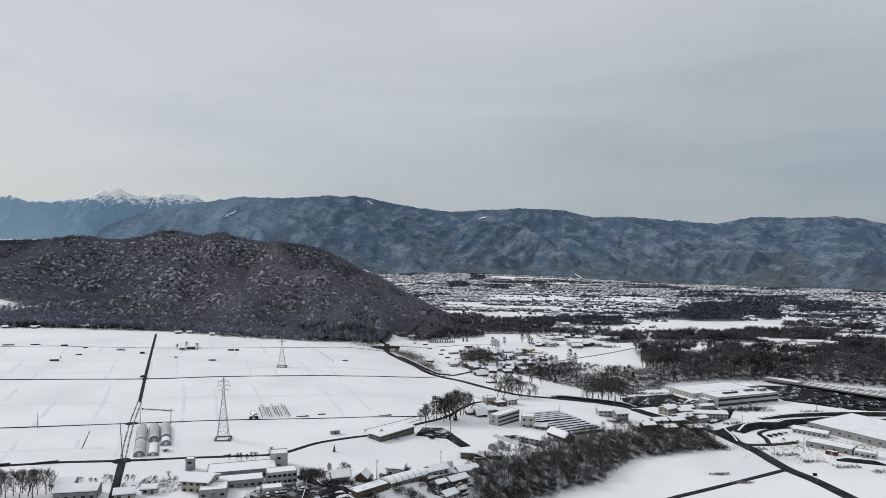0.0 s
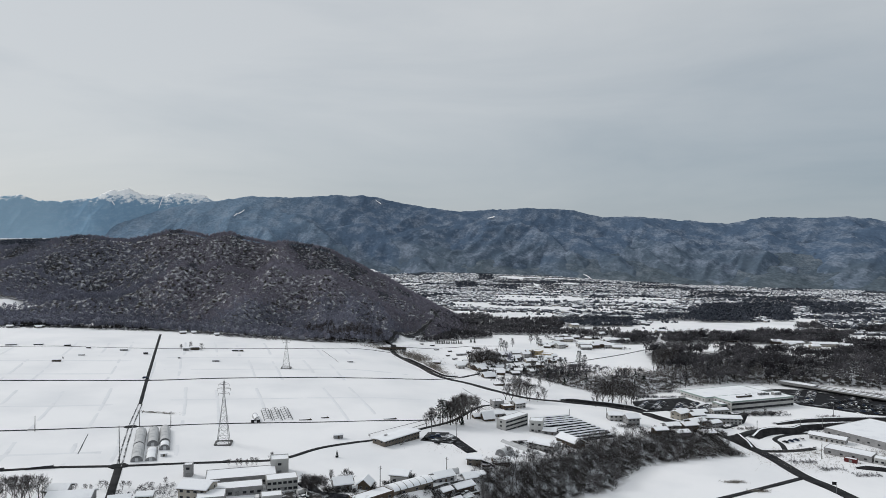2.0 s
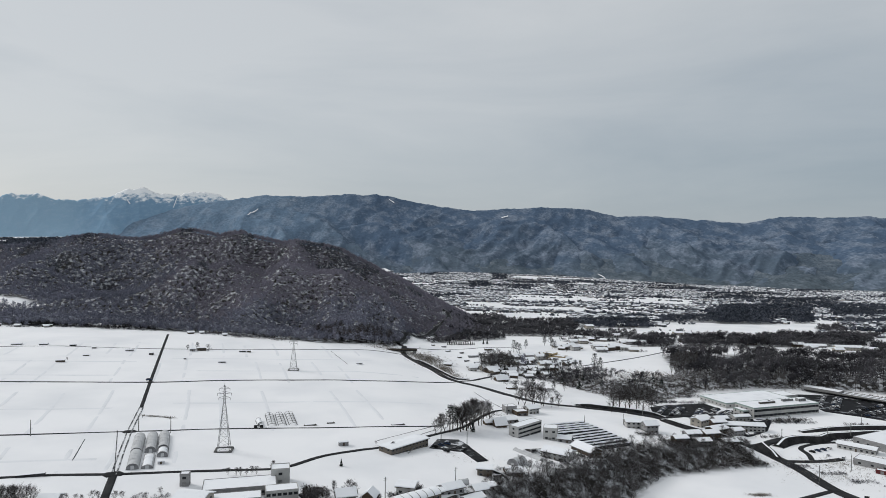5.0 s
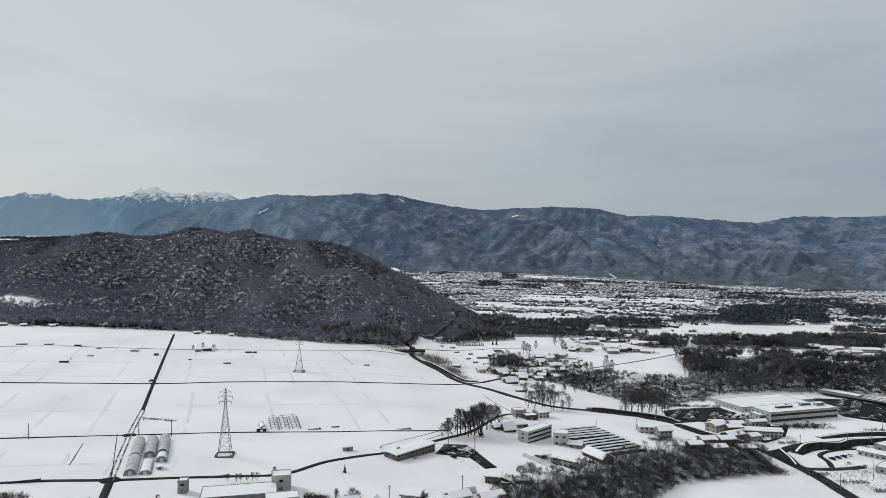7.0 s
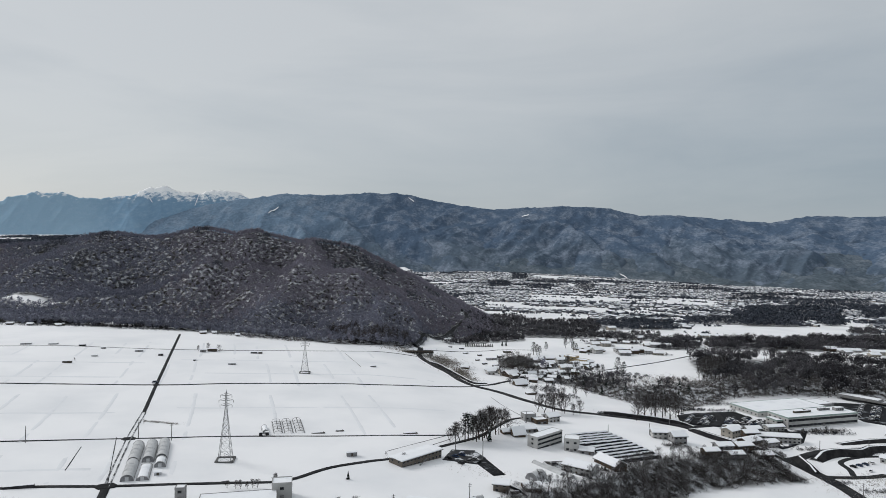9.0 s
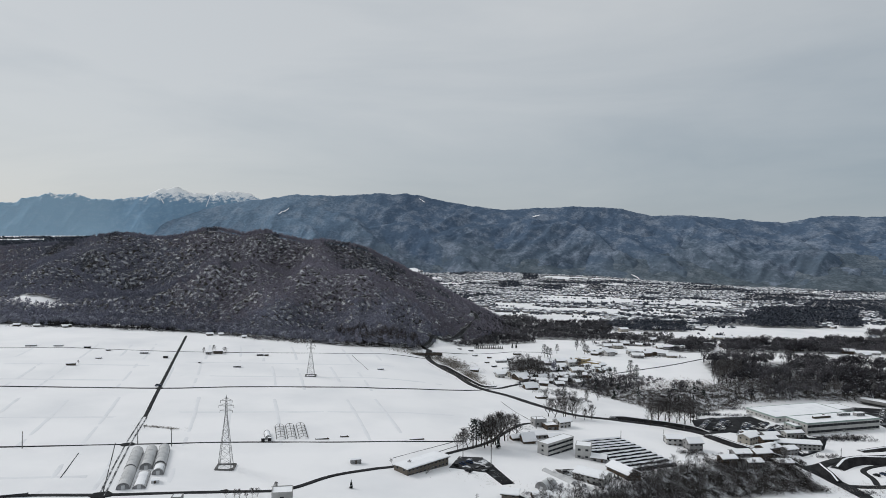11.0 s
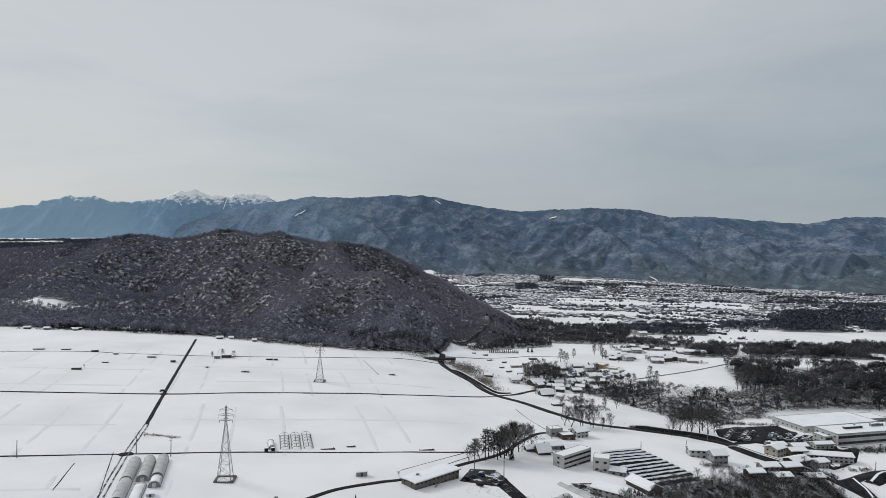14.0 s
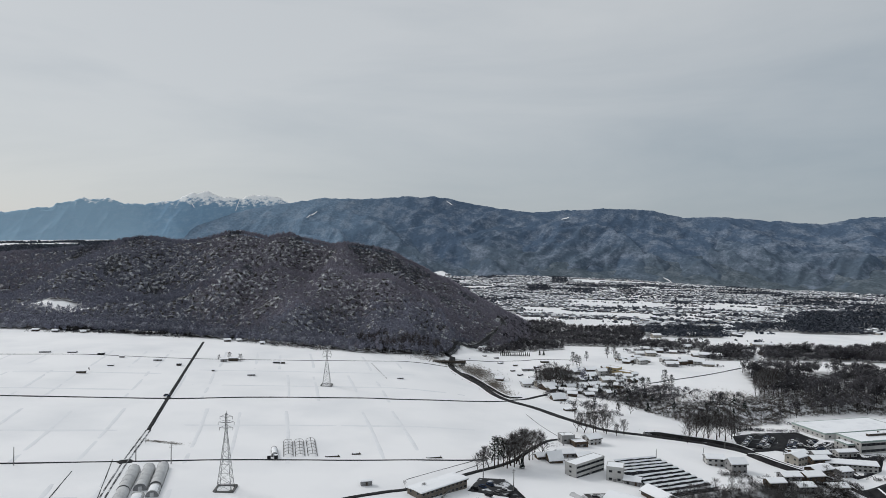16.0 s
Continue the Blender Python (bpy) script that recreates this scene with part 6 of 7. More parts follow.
block(x, y, turn, w, 8, 3.6, "white_wall", "low white hut with a snowy roof", 1, "site_hut")
x, y, turn, w = along(296, 487, 312, 470, 8)
house(x, y, turn, w, 8, 3.6, "white_wall", "low white workshop beside the car park", rise=1.2, name="workshop")
for hx2, hy2, tn, w, d, h, wl_, lb in ((214, 525, 35, 10, 9, 6.2, "beige_wall", "beige two-storey house with a snowy gable"), (217, 502, 28, 14, 9, 6.0, "brown_wall", "brown two-storey house with a snowy roof"),
                                        (231, 533, 10, 11, 8, 5.4, "brown_wall", "brown two-storey house with a snowy roof"), (250, 531, -8, 30, 9, 4.8, "white_wall", "long white row house under snow"),
                                        (236, 513, 20, 9, 7, 4.8, "grey_wall", "small grey house with a snowy roof"), (203, 482, 15, 11, 8, 5.6, "brown_wall", "dark house at the edge of the wood"),
                                        (189, 478, 10, 10, 8, 5.2, "grey_wall", "grey house among bare trees"), (176, 466, 10, 9, 7, 5.0, "brown_wall", "brown house among bare trees"),
                                        (214, 476, 5, 10, 7, 4.4, "brown_wall", "low brown house with a snowy roof"), (240, 549, 10, 11, 7, 5.0, "grey_wall", "grey house beside the factory"), (224, 545, 10, 9, 7, 5.0, "brown_wall", "brown house beside the car park"),
                                        (262, 560, 12, 14, 6, 3.8, "white_wall", "low white canopy building by the car park"), (192, 467, 10, 9, 7, 4.6, "grey_wall", "grey house with a snowy roof at the wood")):
    house(hx2, hy2, tn, w, d, h, wl_, lb, rise=d * 0.17)
strip("road_15", [(262, 459), (266.5, 471), (268.5, 484), (277.5, 492), (292, 498), (306, 499), (316, 494)], 3.4, M["asphalt"], "narrow loop road round the snowy car park", "road")
patch("yard_4", [(226, 553), (240, 572), (256, 582), (272, 566), (288, 560), (268, 528), (244, 510), (228, 522)], M["lot_dark"], "dark wet yards and lanes between the houses", "yard", 0.09)
patch("car_park_4", [(190, 556), (198, 590), (221, 610), (256, 617), (262, 596), (246, 575), (226, 556)], M["lot_dark"], "crowded staff car park", "car park")
patch("car_park_5", [(345, 660), (400, 652), (400, 600), (372, 572), (350, 590), (352, 630)], M["lot_dark"], "crowded car park behind the factory", "car park")
patch("car_park_6", [(410, 600), (470, 570), (470, 540), (420, 545), (395, 565)], M["lot_dark"], "car park below the embankment", "car park")
patch("car_park_7", [(372, 642), (402, 640), (440, 604), (474, 562), (436, 540), (388, 556), (362, 582)], M["lot_dark"], "wide dark car park beside the expressway", "car park", 0.08)
patch("yard_7", [(206, 498), (214, 512), (222, 536), (236, 548), (246, 540), (238, 522), (228, 506), (218, 496)], M["lot_dark"], "dark wet lanes between the houses", "yard", 0.1)
patch("yard_3", [(248, 575), (262, 590), (272, 584), (268, 566), (256, 562)], M["lot"], "factory forecourt partly cleared of snow", "yard")


# ---- retaining walls, viaduct, signs ----
M["bank_earth"] = material("dark_retaining_wall", (0.014, 0.014, 0.016), (0.035, 0.035, 0.037), 0.25, 0.95, 7, 0.3)


def retaining_wall(points, h0, h1, label, thick=0.8):
    """A wall along a line of the plan, its height running from h0 to h1, with snow on its crown."""
    c = smooth_line(points, 5)
    d = np.gradient(c, axis=0)
    d /= np.hypot(d[:, 0], d[:, 1])[:, None]
    nrm = np.stack([-d[:, 1], d[:, 0]], 1)
    z = height(c[:, 0], c[:, 1])
    tall = np.interp(np.linspace(0, 1, len(c)), [0, 0.12, 0.88, 1], [h0 * 0.3, h0, h1, h1 * 0.3])
    root = thing("retaining_wall", Matrix.Identity(4), label, "wall")
    cols = [np.column_stack([c - nrm * thick * 1.6, z - 0.5]), np.column_stack([c - nrm * thick / 2, z + tall]), np.column_stack([c + nrm * thick / 2, z + tall]), np.column_stack([c + nrm * thick * 1.6, z - 0.5])]
    face = new("wall_face", mesh_from("wall_face", np.stack(cols, 1).reshape(-1, 3), grid_faces(len(c), 4), M["bank_earth"]))
    face.parent = root
    k = 0.4 if thick < 1 else 0.25
    cols = [np.column_stack([c - nrm * thick * k, z + tall]), np.column_stack([c - nrm * 0.1, z + tall + 0.3]), np.column_stack([c + nrm * 0.2, z + tall + 0.3]), np.column_stack([c + nrm * thick * k, z + tall])]
    cap = new("snow_cap", mesh_from("snow_cap", np.stack(cols, 1).reshape(-1, 3), grid_faces(len(c), 4), M["roof_snow"]))
    cap.parent = root


block(392, 664, -52, 34, 12, 4.6, "grey_wall", "long toll plaza canopy with deep snow on its flat roof", 1, "toll_canopy", gap=6, flank=False)
retaining_wall([(254, 488), (266, 497), (279, 502), (293, 502), (303, 510), (322, 515), (344, 521), (362, 521)], 4.6, 3.0, "dark retaining wall below the approach road", 3.2)
retaining_wall([(292, 527), (320, 534), (350, 538), (392, 537), (440, 533), (480, 530)], 2.0, 3.6, "long dark retaining wall along the approach road", 3.0)
retaining_wall([(240.5, 488), (240, 475), (240.5, 462)], 5.0, 3.4, "short dark retaining wall at the junction", 2.6)
retaining_wall([(128, 566), (150, 562), (170, 560), (186, 554), (196, 546)], 2.6, 2.6, "dark stone wall above the valley road")
retaining_wall([(287, 422), (302, 416), (313, 411)], 2.2, 2.2, "dark wall below the warehouse yard", 1.6)
retaining_wall([(188, 534), (194, 517), (204, 500), (215, 490), (230, 484)], 3.2, 2.6, "dark wall along the descending road", 1.3)
retaining_wall([(-7, 744), (5, 730), (21, 696), (31, 670), (38, 658), (48, 667)], 2.4, 1.6, "dark earth bank beside the village road", 1.6)


def viaduct(points, width, h, label):
    c = smooth_line(points, 8)
    d = np.gradient(c, axis=0)
    d /= np.hypot(d[:, 0], d[:, 1])[:, None]
    nrm = np.stack([-d[:, 1], d[:, 0]], 1)
    z = np.full(len(c), float(height(*c[len(c) // 2])) + h)
    root = thing("expressway", Matrix.Identity(4), label, "road bridge")

    def ribbon(name, prof, mat):
        cols = [np.column_stack([c + nrm * o, z + dz]) for o, dz in prof]
        ob = new(name, mesh_from(name, np.stack(cols, 1).reshape(-1, 3), grid_faces(len(c), len(prof)), mat))
        ob.parent = root
        return ob

    w = width / 2
    ribbon("deck", [(-w, 0), (-w, -1.6), (w, -1.6), (w, 0)], M["bank_earth"])
    ribbon("carriageway", [(-w + 1.6, 0.02), (0, 0.12), (w - 1.6, 0.02)], M["wet_road"])
    for s in (-1, 1):
        ribbon("snow_verge", [(s * (w - 1.8), 0.06), (s * (w - 1.2), 0.4), (s * (w - 0.4), 0.5)], M["roof_snow"])
    ribbon("median_snow", [(-0.7, 0.13), (0, 0.5), (0.7, 0.13)], M["roof_snow"])
    for s in (-1, 1):
        ribbon("barrier", [(s * w, -0.3), (s * w, 1.0), (s * (w - 0.35), 1.0), (s * (w - 0.35), 0)], M["pole"])
    for i in range(2, len(c) - 1, 4):
        gz = float(height(*c[i]))
        part("pier", boxes((c[i][0] - 1, c[i][0] + 1, c[i][1] - 1, c[i][1] + 1, gz - 0.5, z[i] - 1.5)), M["pole"], root)


# lighter grey than the other asphalt: the wet road's reflection in the colour
M["wet_road"] = material("wet_worn_road", (0.09, 0.093, 0.098), (0.15, 0.153, 0.158), 0.12, 0.45, 8, 0.05)
viaduct([(384, 674), (413, 640), (449, 596), (500, 545), (560, 490)], 15, 2.6, "elevated expressway with wet carriageway and pale barriers")
root = thing("road_sign", pose(246.5, 379, ground_z(246.5, 379) - 0.1, 0, 0, -20), "dark square road sign on a post", "sign")
bm = bmesh.new()
beam(bm, (0, 0, 0), (0, 0, 6.5), 0.2, 0.16, 8)
part("post", bm, M["steel"], root)
part("sign_board", boxes((-2.4, -0.2, -0.1, 0.0, 4.6, 6.4)), M["bank_earth"], root)
# the little bridge where the side road passes over the valley road
root = thing("road_bridge", pose(-20, 773, ground_z(-20, 773), 0, 0, 3), "small dark road bridge at the foot of the woods", "bridge")
part("deck", boxes((-17, 17, -3, 3, 1.6, 2.6)), M["bank_earth"], root)
for s in (-1, 1):
    part("parapet", boxes((-17, 17, s * 2.8 - 0.2, s * 2.8 + 0.2, 2.6, 3.6)), M["dark_wood"], root)
    part("abutment", boxes((s * 14 - 2, s * 14 + 2, -3, 3, -1, 1.6)), M["pole"], root)

# ---- village houses on the terrace ----
x, y, turn, w = along(143.8, 795, 163.9, 779, 12)
x, y = x - 7, y + 2
block(x, y, turn, w * 0.5, 11, 7.0, "yellow_wall", "ochre yellow building with a snowy roof", 2, "village_hall", gap=4)
block(x + 10, y - 9, turn, w * 0.5, 10, 5.0, "yellow_wall", "lower ochre yellow wing with a snowy roof", 1, "village_hall_wing", gap=4)
VILLAGE = [(58, 746, 12), (76, 725, 14), (79, 677, 10), (70, 735, 9), (114, 752, 12), (122, 740, 13), (137, 785, 11), (135, 745, 12), (111, 775, 12), (127, 795, 11), (214, 950, 14),
           (224, 943, 12), (225, 850, 13), (251, 878, 16), (261, 872, 12), (268, 859, 12), (296, 939, 26), (185, 875, 12), (194, 862, 12), (100, 760, 10), (96, 745, 11), (240, 866, 10),
           (298, 1044, 14), (295, 1199, 14), (366, 1245, 13), (392, 1259, 14), (359, 984, 12), (417, 1104, 14), (424, 1073, 13), (526, 945, 15), (545, 938, 30), (574, 909, 34), (596, 896, 16)]
WALLS = ("grey_wall", "brown_wall", "white_wall", "beige_wall")
for i, (x, y, w) in enumerate(VILLAGE):
    house(x, y, (i * 47) % 50 - 15, w, w * 0.5 + 3 if w < 20 else 9, 3.4 + (i * 3 % 5) * 0.55, WALLS[i % 4],
          ("grey village house under deep snow", "dark timber village house with a snowy roof", "white village house with a snowy roof", "beige village house with a snowy roof")[i % 4], gap=4)
for i, (x, y, w) in enumerate([(113, 741, 9), (123, 731, 8), (108, 757, 8), (99, 733, 9), (91, 722, 8), (133, 715, 9), (142, 724, 8), (122, 768, 10), (131, 803, 9), (146, 816, 8), (158, 812, 7), (56, 728, 8), (31, 749, 8),
                              (150, 757, 9), (160, 768, 8), (104, 786, 9), (92, 770, 7), (86, 790, 8), (254, 902, 11), (226, 884, 9), (203, 879, 10), (199, 908, 9), (231, 1004, 11), (242, 990, 9), (471, 968, 13),
                              (532, 921, 14), (549, 890, 12), (381, 987, 11), (284, 951, 12), (168, 783, 8)]):
    house(x, y, (i * 31) % 60 - 25, w, w * 0.55 + 2.2, 2.8 + (i * 5 % 4) * 0.5, WALLS[(i * 3 + 1) % 4] if i % 3 else "brown_wall",
          ("dark timber village house with a snowy roof" if i % 3 == 0 or (i * 3 + 1) % 4 == 1 else "small village house under deep snow"), gap=4)
for i, (x, y, w) in enumerate([(-463, 806, 8), (-260, 790, 9), (-249, 794, 6), (-221, 788, 6), (-488, 809, 9), (-429, 803, 7)]):
    house(x, y, 10 + (i * 23) % 30, w * 0.7, 4, 2.2, ("grey_wall", "brown_wall", "white_wall")[i % 3], "small farmhouse under snow at the foot of the hill", rise=1.0, flank=False, gap=4)
for i, (x, y, w) in enumerate([(86, 740, 9), (95, 715, 9), (104, 720, 8), (112, 708, 8), (66, 757, 8), (82, 765, 9), (118, 722, 8), (128, 733, 8), (141, 758, 9), (150, 770, 8), (96, 700, 8), (108, 735, 8), (88, 752, 9), (120, 760, 8),
                              (146, 740, 7), (161, 752, 8), (171, 765, 8), (78, 712, 7), (245, 985, 9), (262, 978, 9), (276, 990, 8), (238, 888, 9), (262, 886, 9), (178, 864, 8), (176, 892, 8)]):
    house(x, y, (i * 37) % 70 - 30, w, w * 0.5 + 2.4, 2.6 + (i * 3 % 4) * 0.5, ("brown_wall", "grey_wall", "tan_wall", "brown_wall", "beige_wall")[i % 5],
          ("dark timber village house with a snowy roof", "grey village house under deep snow", "tan village house with a snowy roof", "dark timber village house with a snowy roof", "beige village house with a snowy roof")[i % 5], gap=4)
house(80, 672, 20, 12, 8, 3, "brown_wall", "dark barn with a steep snowy roof near the road", rise=3.2, name="barn")
hut(84, 628, 15, 8, 5, 1.8, M["dark_wood"], "low dark shed beside the road", name="shed")
hut(88, 634, 15, 5, 4, 1.8, M["dark_wood"], "low dark shed beside the road", name="shed")
hut(62, 800, 10, 12, 6, 2.4, M["steel"], "long grey farm shed in the snow", name="shed")
for i, (x, y) in enumerate(((16, 885), (30, 882), (34, 842), (50, 828), (53, 778), (64, 768), (46, 797), (72, 815))):
    hut(x, y, 12 + (i * 17) % 40, 4.5 + (i % 3), 3, 1.5 + 0.3 * (i % 2), M[("dark_wood", "black_sheet", "steel")[i % 3]], "low dark field shed half under snow", name="shed")
hut(84, 850, 8, 9, 5, 2.2, M["dark_wood"], "small dark farm shed in the snow", name="shed")

# ---- cars ----
M["tyre"] = material("rubber", (0.012, 0.012, 0.012), (0.02, 0.02, 0.02), 4, 0.8, 4, 0)
PAINTS = [material("car_paint_" + n, c, tuple(v * 0.85 for v in c), 2, 0.3, 4, 0) for n, c in (("white", (0.7, 0.7, 0.7)), ("black", (0.02, 0.02, 0.022)), ("silver", (0.35, 0.36, 0.37)), ("blue", (0.03, 0.05, 0.1)), ("grey", (0.1, 0.1, 0.105)))]
car_masters = []
for n, paint in zip(("white", "black", "silver", "dark blue", "grey"), PAINTS):
    root = thing("car", pose(0, 0, -300), f"{n} parked car " + ("with snow on its roof" if n in ("white", "silver") else "swept clear of snow"), "car", "parked cars")
    bm = prism([(-0.85, 0.3), (0.85, 0.3), (0.85, 0.9), (-0.85, 0.9)], -2.15, 2.15)
    bmesh.ops.bevel(bm, geom=bm.edges[:], offset=0.12, segments=2, affect="EDGES")
    part("body", bm, paint, root)
    part("cabin", prism([(-0.72, 0.9), (0.72, 0.9), (0.6, 1.48), (-0.6, 1.48)], -1.5, 0.9), M["glass"], root)
    if n in ("white", "silver"):
        part("roof", boxes((-1.35, 0.6, -0.62, 0.62, 1.48, 1.62)), M["roof_snow"], root, "snow on the car roof")
    else:
        part("roof", boxes((-1.35, 0.6, -0.6, 0.6, 1.48, 1.54)), paint, root)
    for u in (-1.35, 1.35):
        for v in (-0.8, 0.8):
            bm = bmesh.new()
            beam(bm, (u, v - 0.1, 0.32), (u, v + 0.1, 0.32), 0.45, 0.45, 10)
            part("wheel", bm, M["tyre"], root)
    car_masters.append(root)
prng = random.Random(3)
LOTS = [(196, 562, 62, 50, 17, 5, 3.0), (238, 578, 40, 30, 9, 3, 3.0), (236, 556, 30, 24, 6, 1, 3.4), (250, 543, 20, 20, 5, 1, 3.6), (352, 602, 55, 60, 20, 3, 3.0), (372, 588, 30, 60, 16, 3, 3.0), (392, 566, 20, 50, 14, 2, 3.0), (402, 590, -25, 60, 20, 3, 3.1), (272, 476, 25, 24, 4, 1, 3.6), (12, 414, 45, 16, 3, 2, 4.2), (-60, 303, 20, 16, 4, 1, 3.6), (278, 468, -40, 18, 4, 1, 4)]
for lx, ly, tn, ln, cols, rows, sp in LOTS:
    c, s = math.cos(radians(tn)), math.sin(radians(tn))
    for i in range(cols):
        for j in range(rows):
            if prng.random() < 0.18:
                continue
            u, v = i * ln / cols, -j * (6.5 + 3 * (j % 2))
            x, y = lx + u * c - v * s, ly + u * s + v * c
            gz = ground_z(x, y) + 0.12
            copy_thing(prng.choice(car_masters[:3] + car_masters[1:] * 2), pose(x, y, gz, 0, 0, tn + 90 + prng.uniform(-4, 4)))
for k, (x, y, tn) in enumerate(((-45, 311, 40), (-52, 300, 10), (130, 564, 5), (84, 420, 60), (71, 419, 20), (22, 330, 40), (27, 337, 35), (31, 341, 40), (-206, 543, 15), (216, 500, -50))):
    copy_thing(car_masters[k % 5], pose(x, y, ground_z(x, y) + 0.25, 0, 0, tn))
for m0 in car_masters:
    x, y = 246 + car_masters.index(m0) * 3.2, 578 + car_masters.index(m0) * 4.0
    m0.matrix_basis = pose(x, y, ground_z(x, y) + 0.12, 0, 0, 150)

# ---- single trees ----
M["bark"] = material("dark_bark", (0.03, 0.026, 0.023), (0.06, 0.053, 0.048), 1.5, 0.9, 6, 0.2)


def tree_parts(seed, tall, spread, kind="bare", dense=5):
    """Meshes of a tree: a tapered trunk with limbs, and a crown of fine twigs or needles."""
    r = random.Random(seed)
    bm, tips = bmesh.new(), []

    def sprig(a, b, w, w2=0.0):
        """A thin open three-sided limb, running out to a point unless w2 is given."""
        d = (b - a).normalized()
        u = d.cross(Vector((0, 0, 1)) if abs(d.z) < 0.95 else Vector((1, 0, 0))).normalized()
        v = d.cross(u)
        ring = [u * math.cos(k) + v * math.sin(k) for k in (0.0, 2.1, 4.2)]
        low = [bm.verts.new(a + q * w * 0.6) for q in ring]
        high = [bm.verts.new(b + q * w2 * 0.6) for q in ring] if w2 else [bm.verts.new(b)]
        for i in range(3):
            bm.faces.new((low[i], low[(i + 1) % 3], high[(i + 1) % 3], high[i]) if w2 else (low[i], low[(i + 1) % 3], high[0]))

    def limb(a, d, length, w, depth):
        bend = Vector((r.gauss(0, 0.12), r.gauss(0, 0.12), 0.1))
        m, d2 = a + d * length * 0.5, (d + bend).normalized()
        b = m + d2 * length * 0.5
        if depth:
            sprig(a, b, w)
        else:
            sprig(a, m, w, w * 0.7), sprig(m, b, w * 0.7)
        tips.append((b, d2)), tips.append((m, d2))
        if depth < 1:
            for i in range(dense):
                az = r.uniform(0, 2 * math.pi)
                side = Vector((math.cos(az), math.sin(az), 0.2))
                start = a + d * length * (0.45 + 0.18 * i) if i < 2 else m + d2 * length * 0.5 * r.uniform(0.3, 0.9)
                limb(start, (d * 0.75 + side * 0.65 + Vector((0, 0, 0.15))).normalized(), length * r.uniform(0.42, 0.62), w * 0.5, depth + 1)

    if kind == "bare":
        at, lean = Vector((0, 0, -0.3)), Vector((r.gauss(0, 0.04), r.gauss(0, 0.04), 1)).normalized()
        steps_up, w = 9, tall * 0.034
        for k in range(steps_up):
            lean = (lean + Vector((r.gauss(0, 0.07), r.gauss(0, 0.07), 0.05))).normalized()
            top_at = at + lean * tall * 0.1
            beam(bm, at, top_at, w, w * 0.86, 6)
            w *= 0.84
            h = (k + 1) / steps_up
            if h > 0.2:
                for i in range(2 if h < 0.35 else 3):
                    az = k * 2.4 + i * 2.1 + r.uniform(-0.4, 0.4)
                    d = Vector((math.cos(az), math.sin(az), 0.95 + 0.8 * h)).normalized()
                    reach = tall * 0.44 * spread * math.sin(math.pi * min(0.9, 0.3 + 0.55 * h)) * r.uniform(0.75, 1.15)
                    limb(top_at - lean * tall * r.uniform(0, 0.06), d, reach, w * 0.55, 0)
            at = top_at
        tips.append((at, lean))
    else:
        beam(bm, (0, 0, -0.3), (0, 0, tall), tall * 0.035, 0.05, 6)
    trunk = bpy.data.meshes.new("trunk")
    bm.to_mesh(trunk)
    bm.free()
    trunk.materials.append(M["bark"])
    V = []
    if kind == "bare":
        for b, d in tips:
            for i in range(9):
                side = Vector((r.gauss(0, 1), r.gauss(0, 1), r.gauss(0.3, 0.8))).normalized()
                e = b + (d * 1.3 + side * 0.8 + Vector((0, 0, 0.35))).normalized() * tall * r.uniform(0.07, 0.19)
                o = Vector((r.gauss(0, 1), r.gauss(0, 1), r.gauss(0, 0.4))).normalized() * tall * 0.0021
                V += [b - o, b + o, e]
    elif kind == "pine":
        for i in range(330):
            k = r.uniform(0.3, 1.0)
            az = r.choice((0, 1, 2, 3, 4, 5, 6)) * 0.9 + r.uniform(-0.3, 0.3) + int(k * 8) * 1.7
            rad = spread * tall * 0.3 * (1.15 - k) ** 0.6 * r.uniform(0.3, 1.0)
            c = Vector((math.cos(az) * rad, math.sin(az) * rad, k * tall + r.uniform(-0.3, 0.3)))
            for j in range(2):
                o = Vector((r.gauss(0, 1), r.gauss(0, 1), r.gauss(0, 0.4))).normalized() * tall * 0.05
                o2 = Vector((r.gauss(0, 1), r.gauss(0, 1), r.gauss(0, 0.4))).normalized() * tall * 0.045
                V += [c, c + o, c + o2]
    else:
        for i in range(420):
            k = (i / 420) ** 0.8 * 0.9 + 0.08
            az = i * 2.4
            rad = spread * tall * 0.24 * (1.02 - k) * r.uniform(0.75, 1.15)
            s = Vector((0, 0, min(k + 0.05, 1.0) * tall))
            e = Vector((math.cos(az) * rad, math.sin(az) * rad, (k - 0.03) * tall))
            o = Vector((-math.sin(az), math.cos(az), 0)) * (rad * 0.3 + 0.06)
            V += [s, e - o, e + o]
    top = max(v.z for v in V) / tall
    for v in trunk.vertices:
        v.co = v.co / top
    V = [v / top for v in V]
    crown = mesh_from("crown", [tuple(v) for v in V], np.arange(len(V)).reshape(-1, 3), {"bare": M["near_twig"], "pine": M["needle"], "fir": M["needle"]}[kind])
    return trunk, crown


M["under_twig"] = island_material("dark_undergrowth", (0.014, 0.013, 0.013), (0.45, 0.46, 0.48), 0.09, brown=(0.055, 0.049, 0.047))
M["near_twig"] = island_material("near_twigs", (0.022, 0.02, 0.02), (0.5, 0.51, 0.53), 0.11, brown=(0.11, 0.1, 0.098))
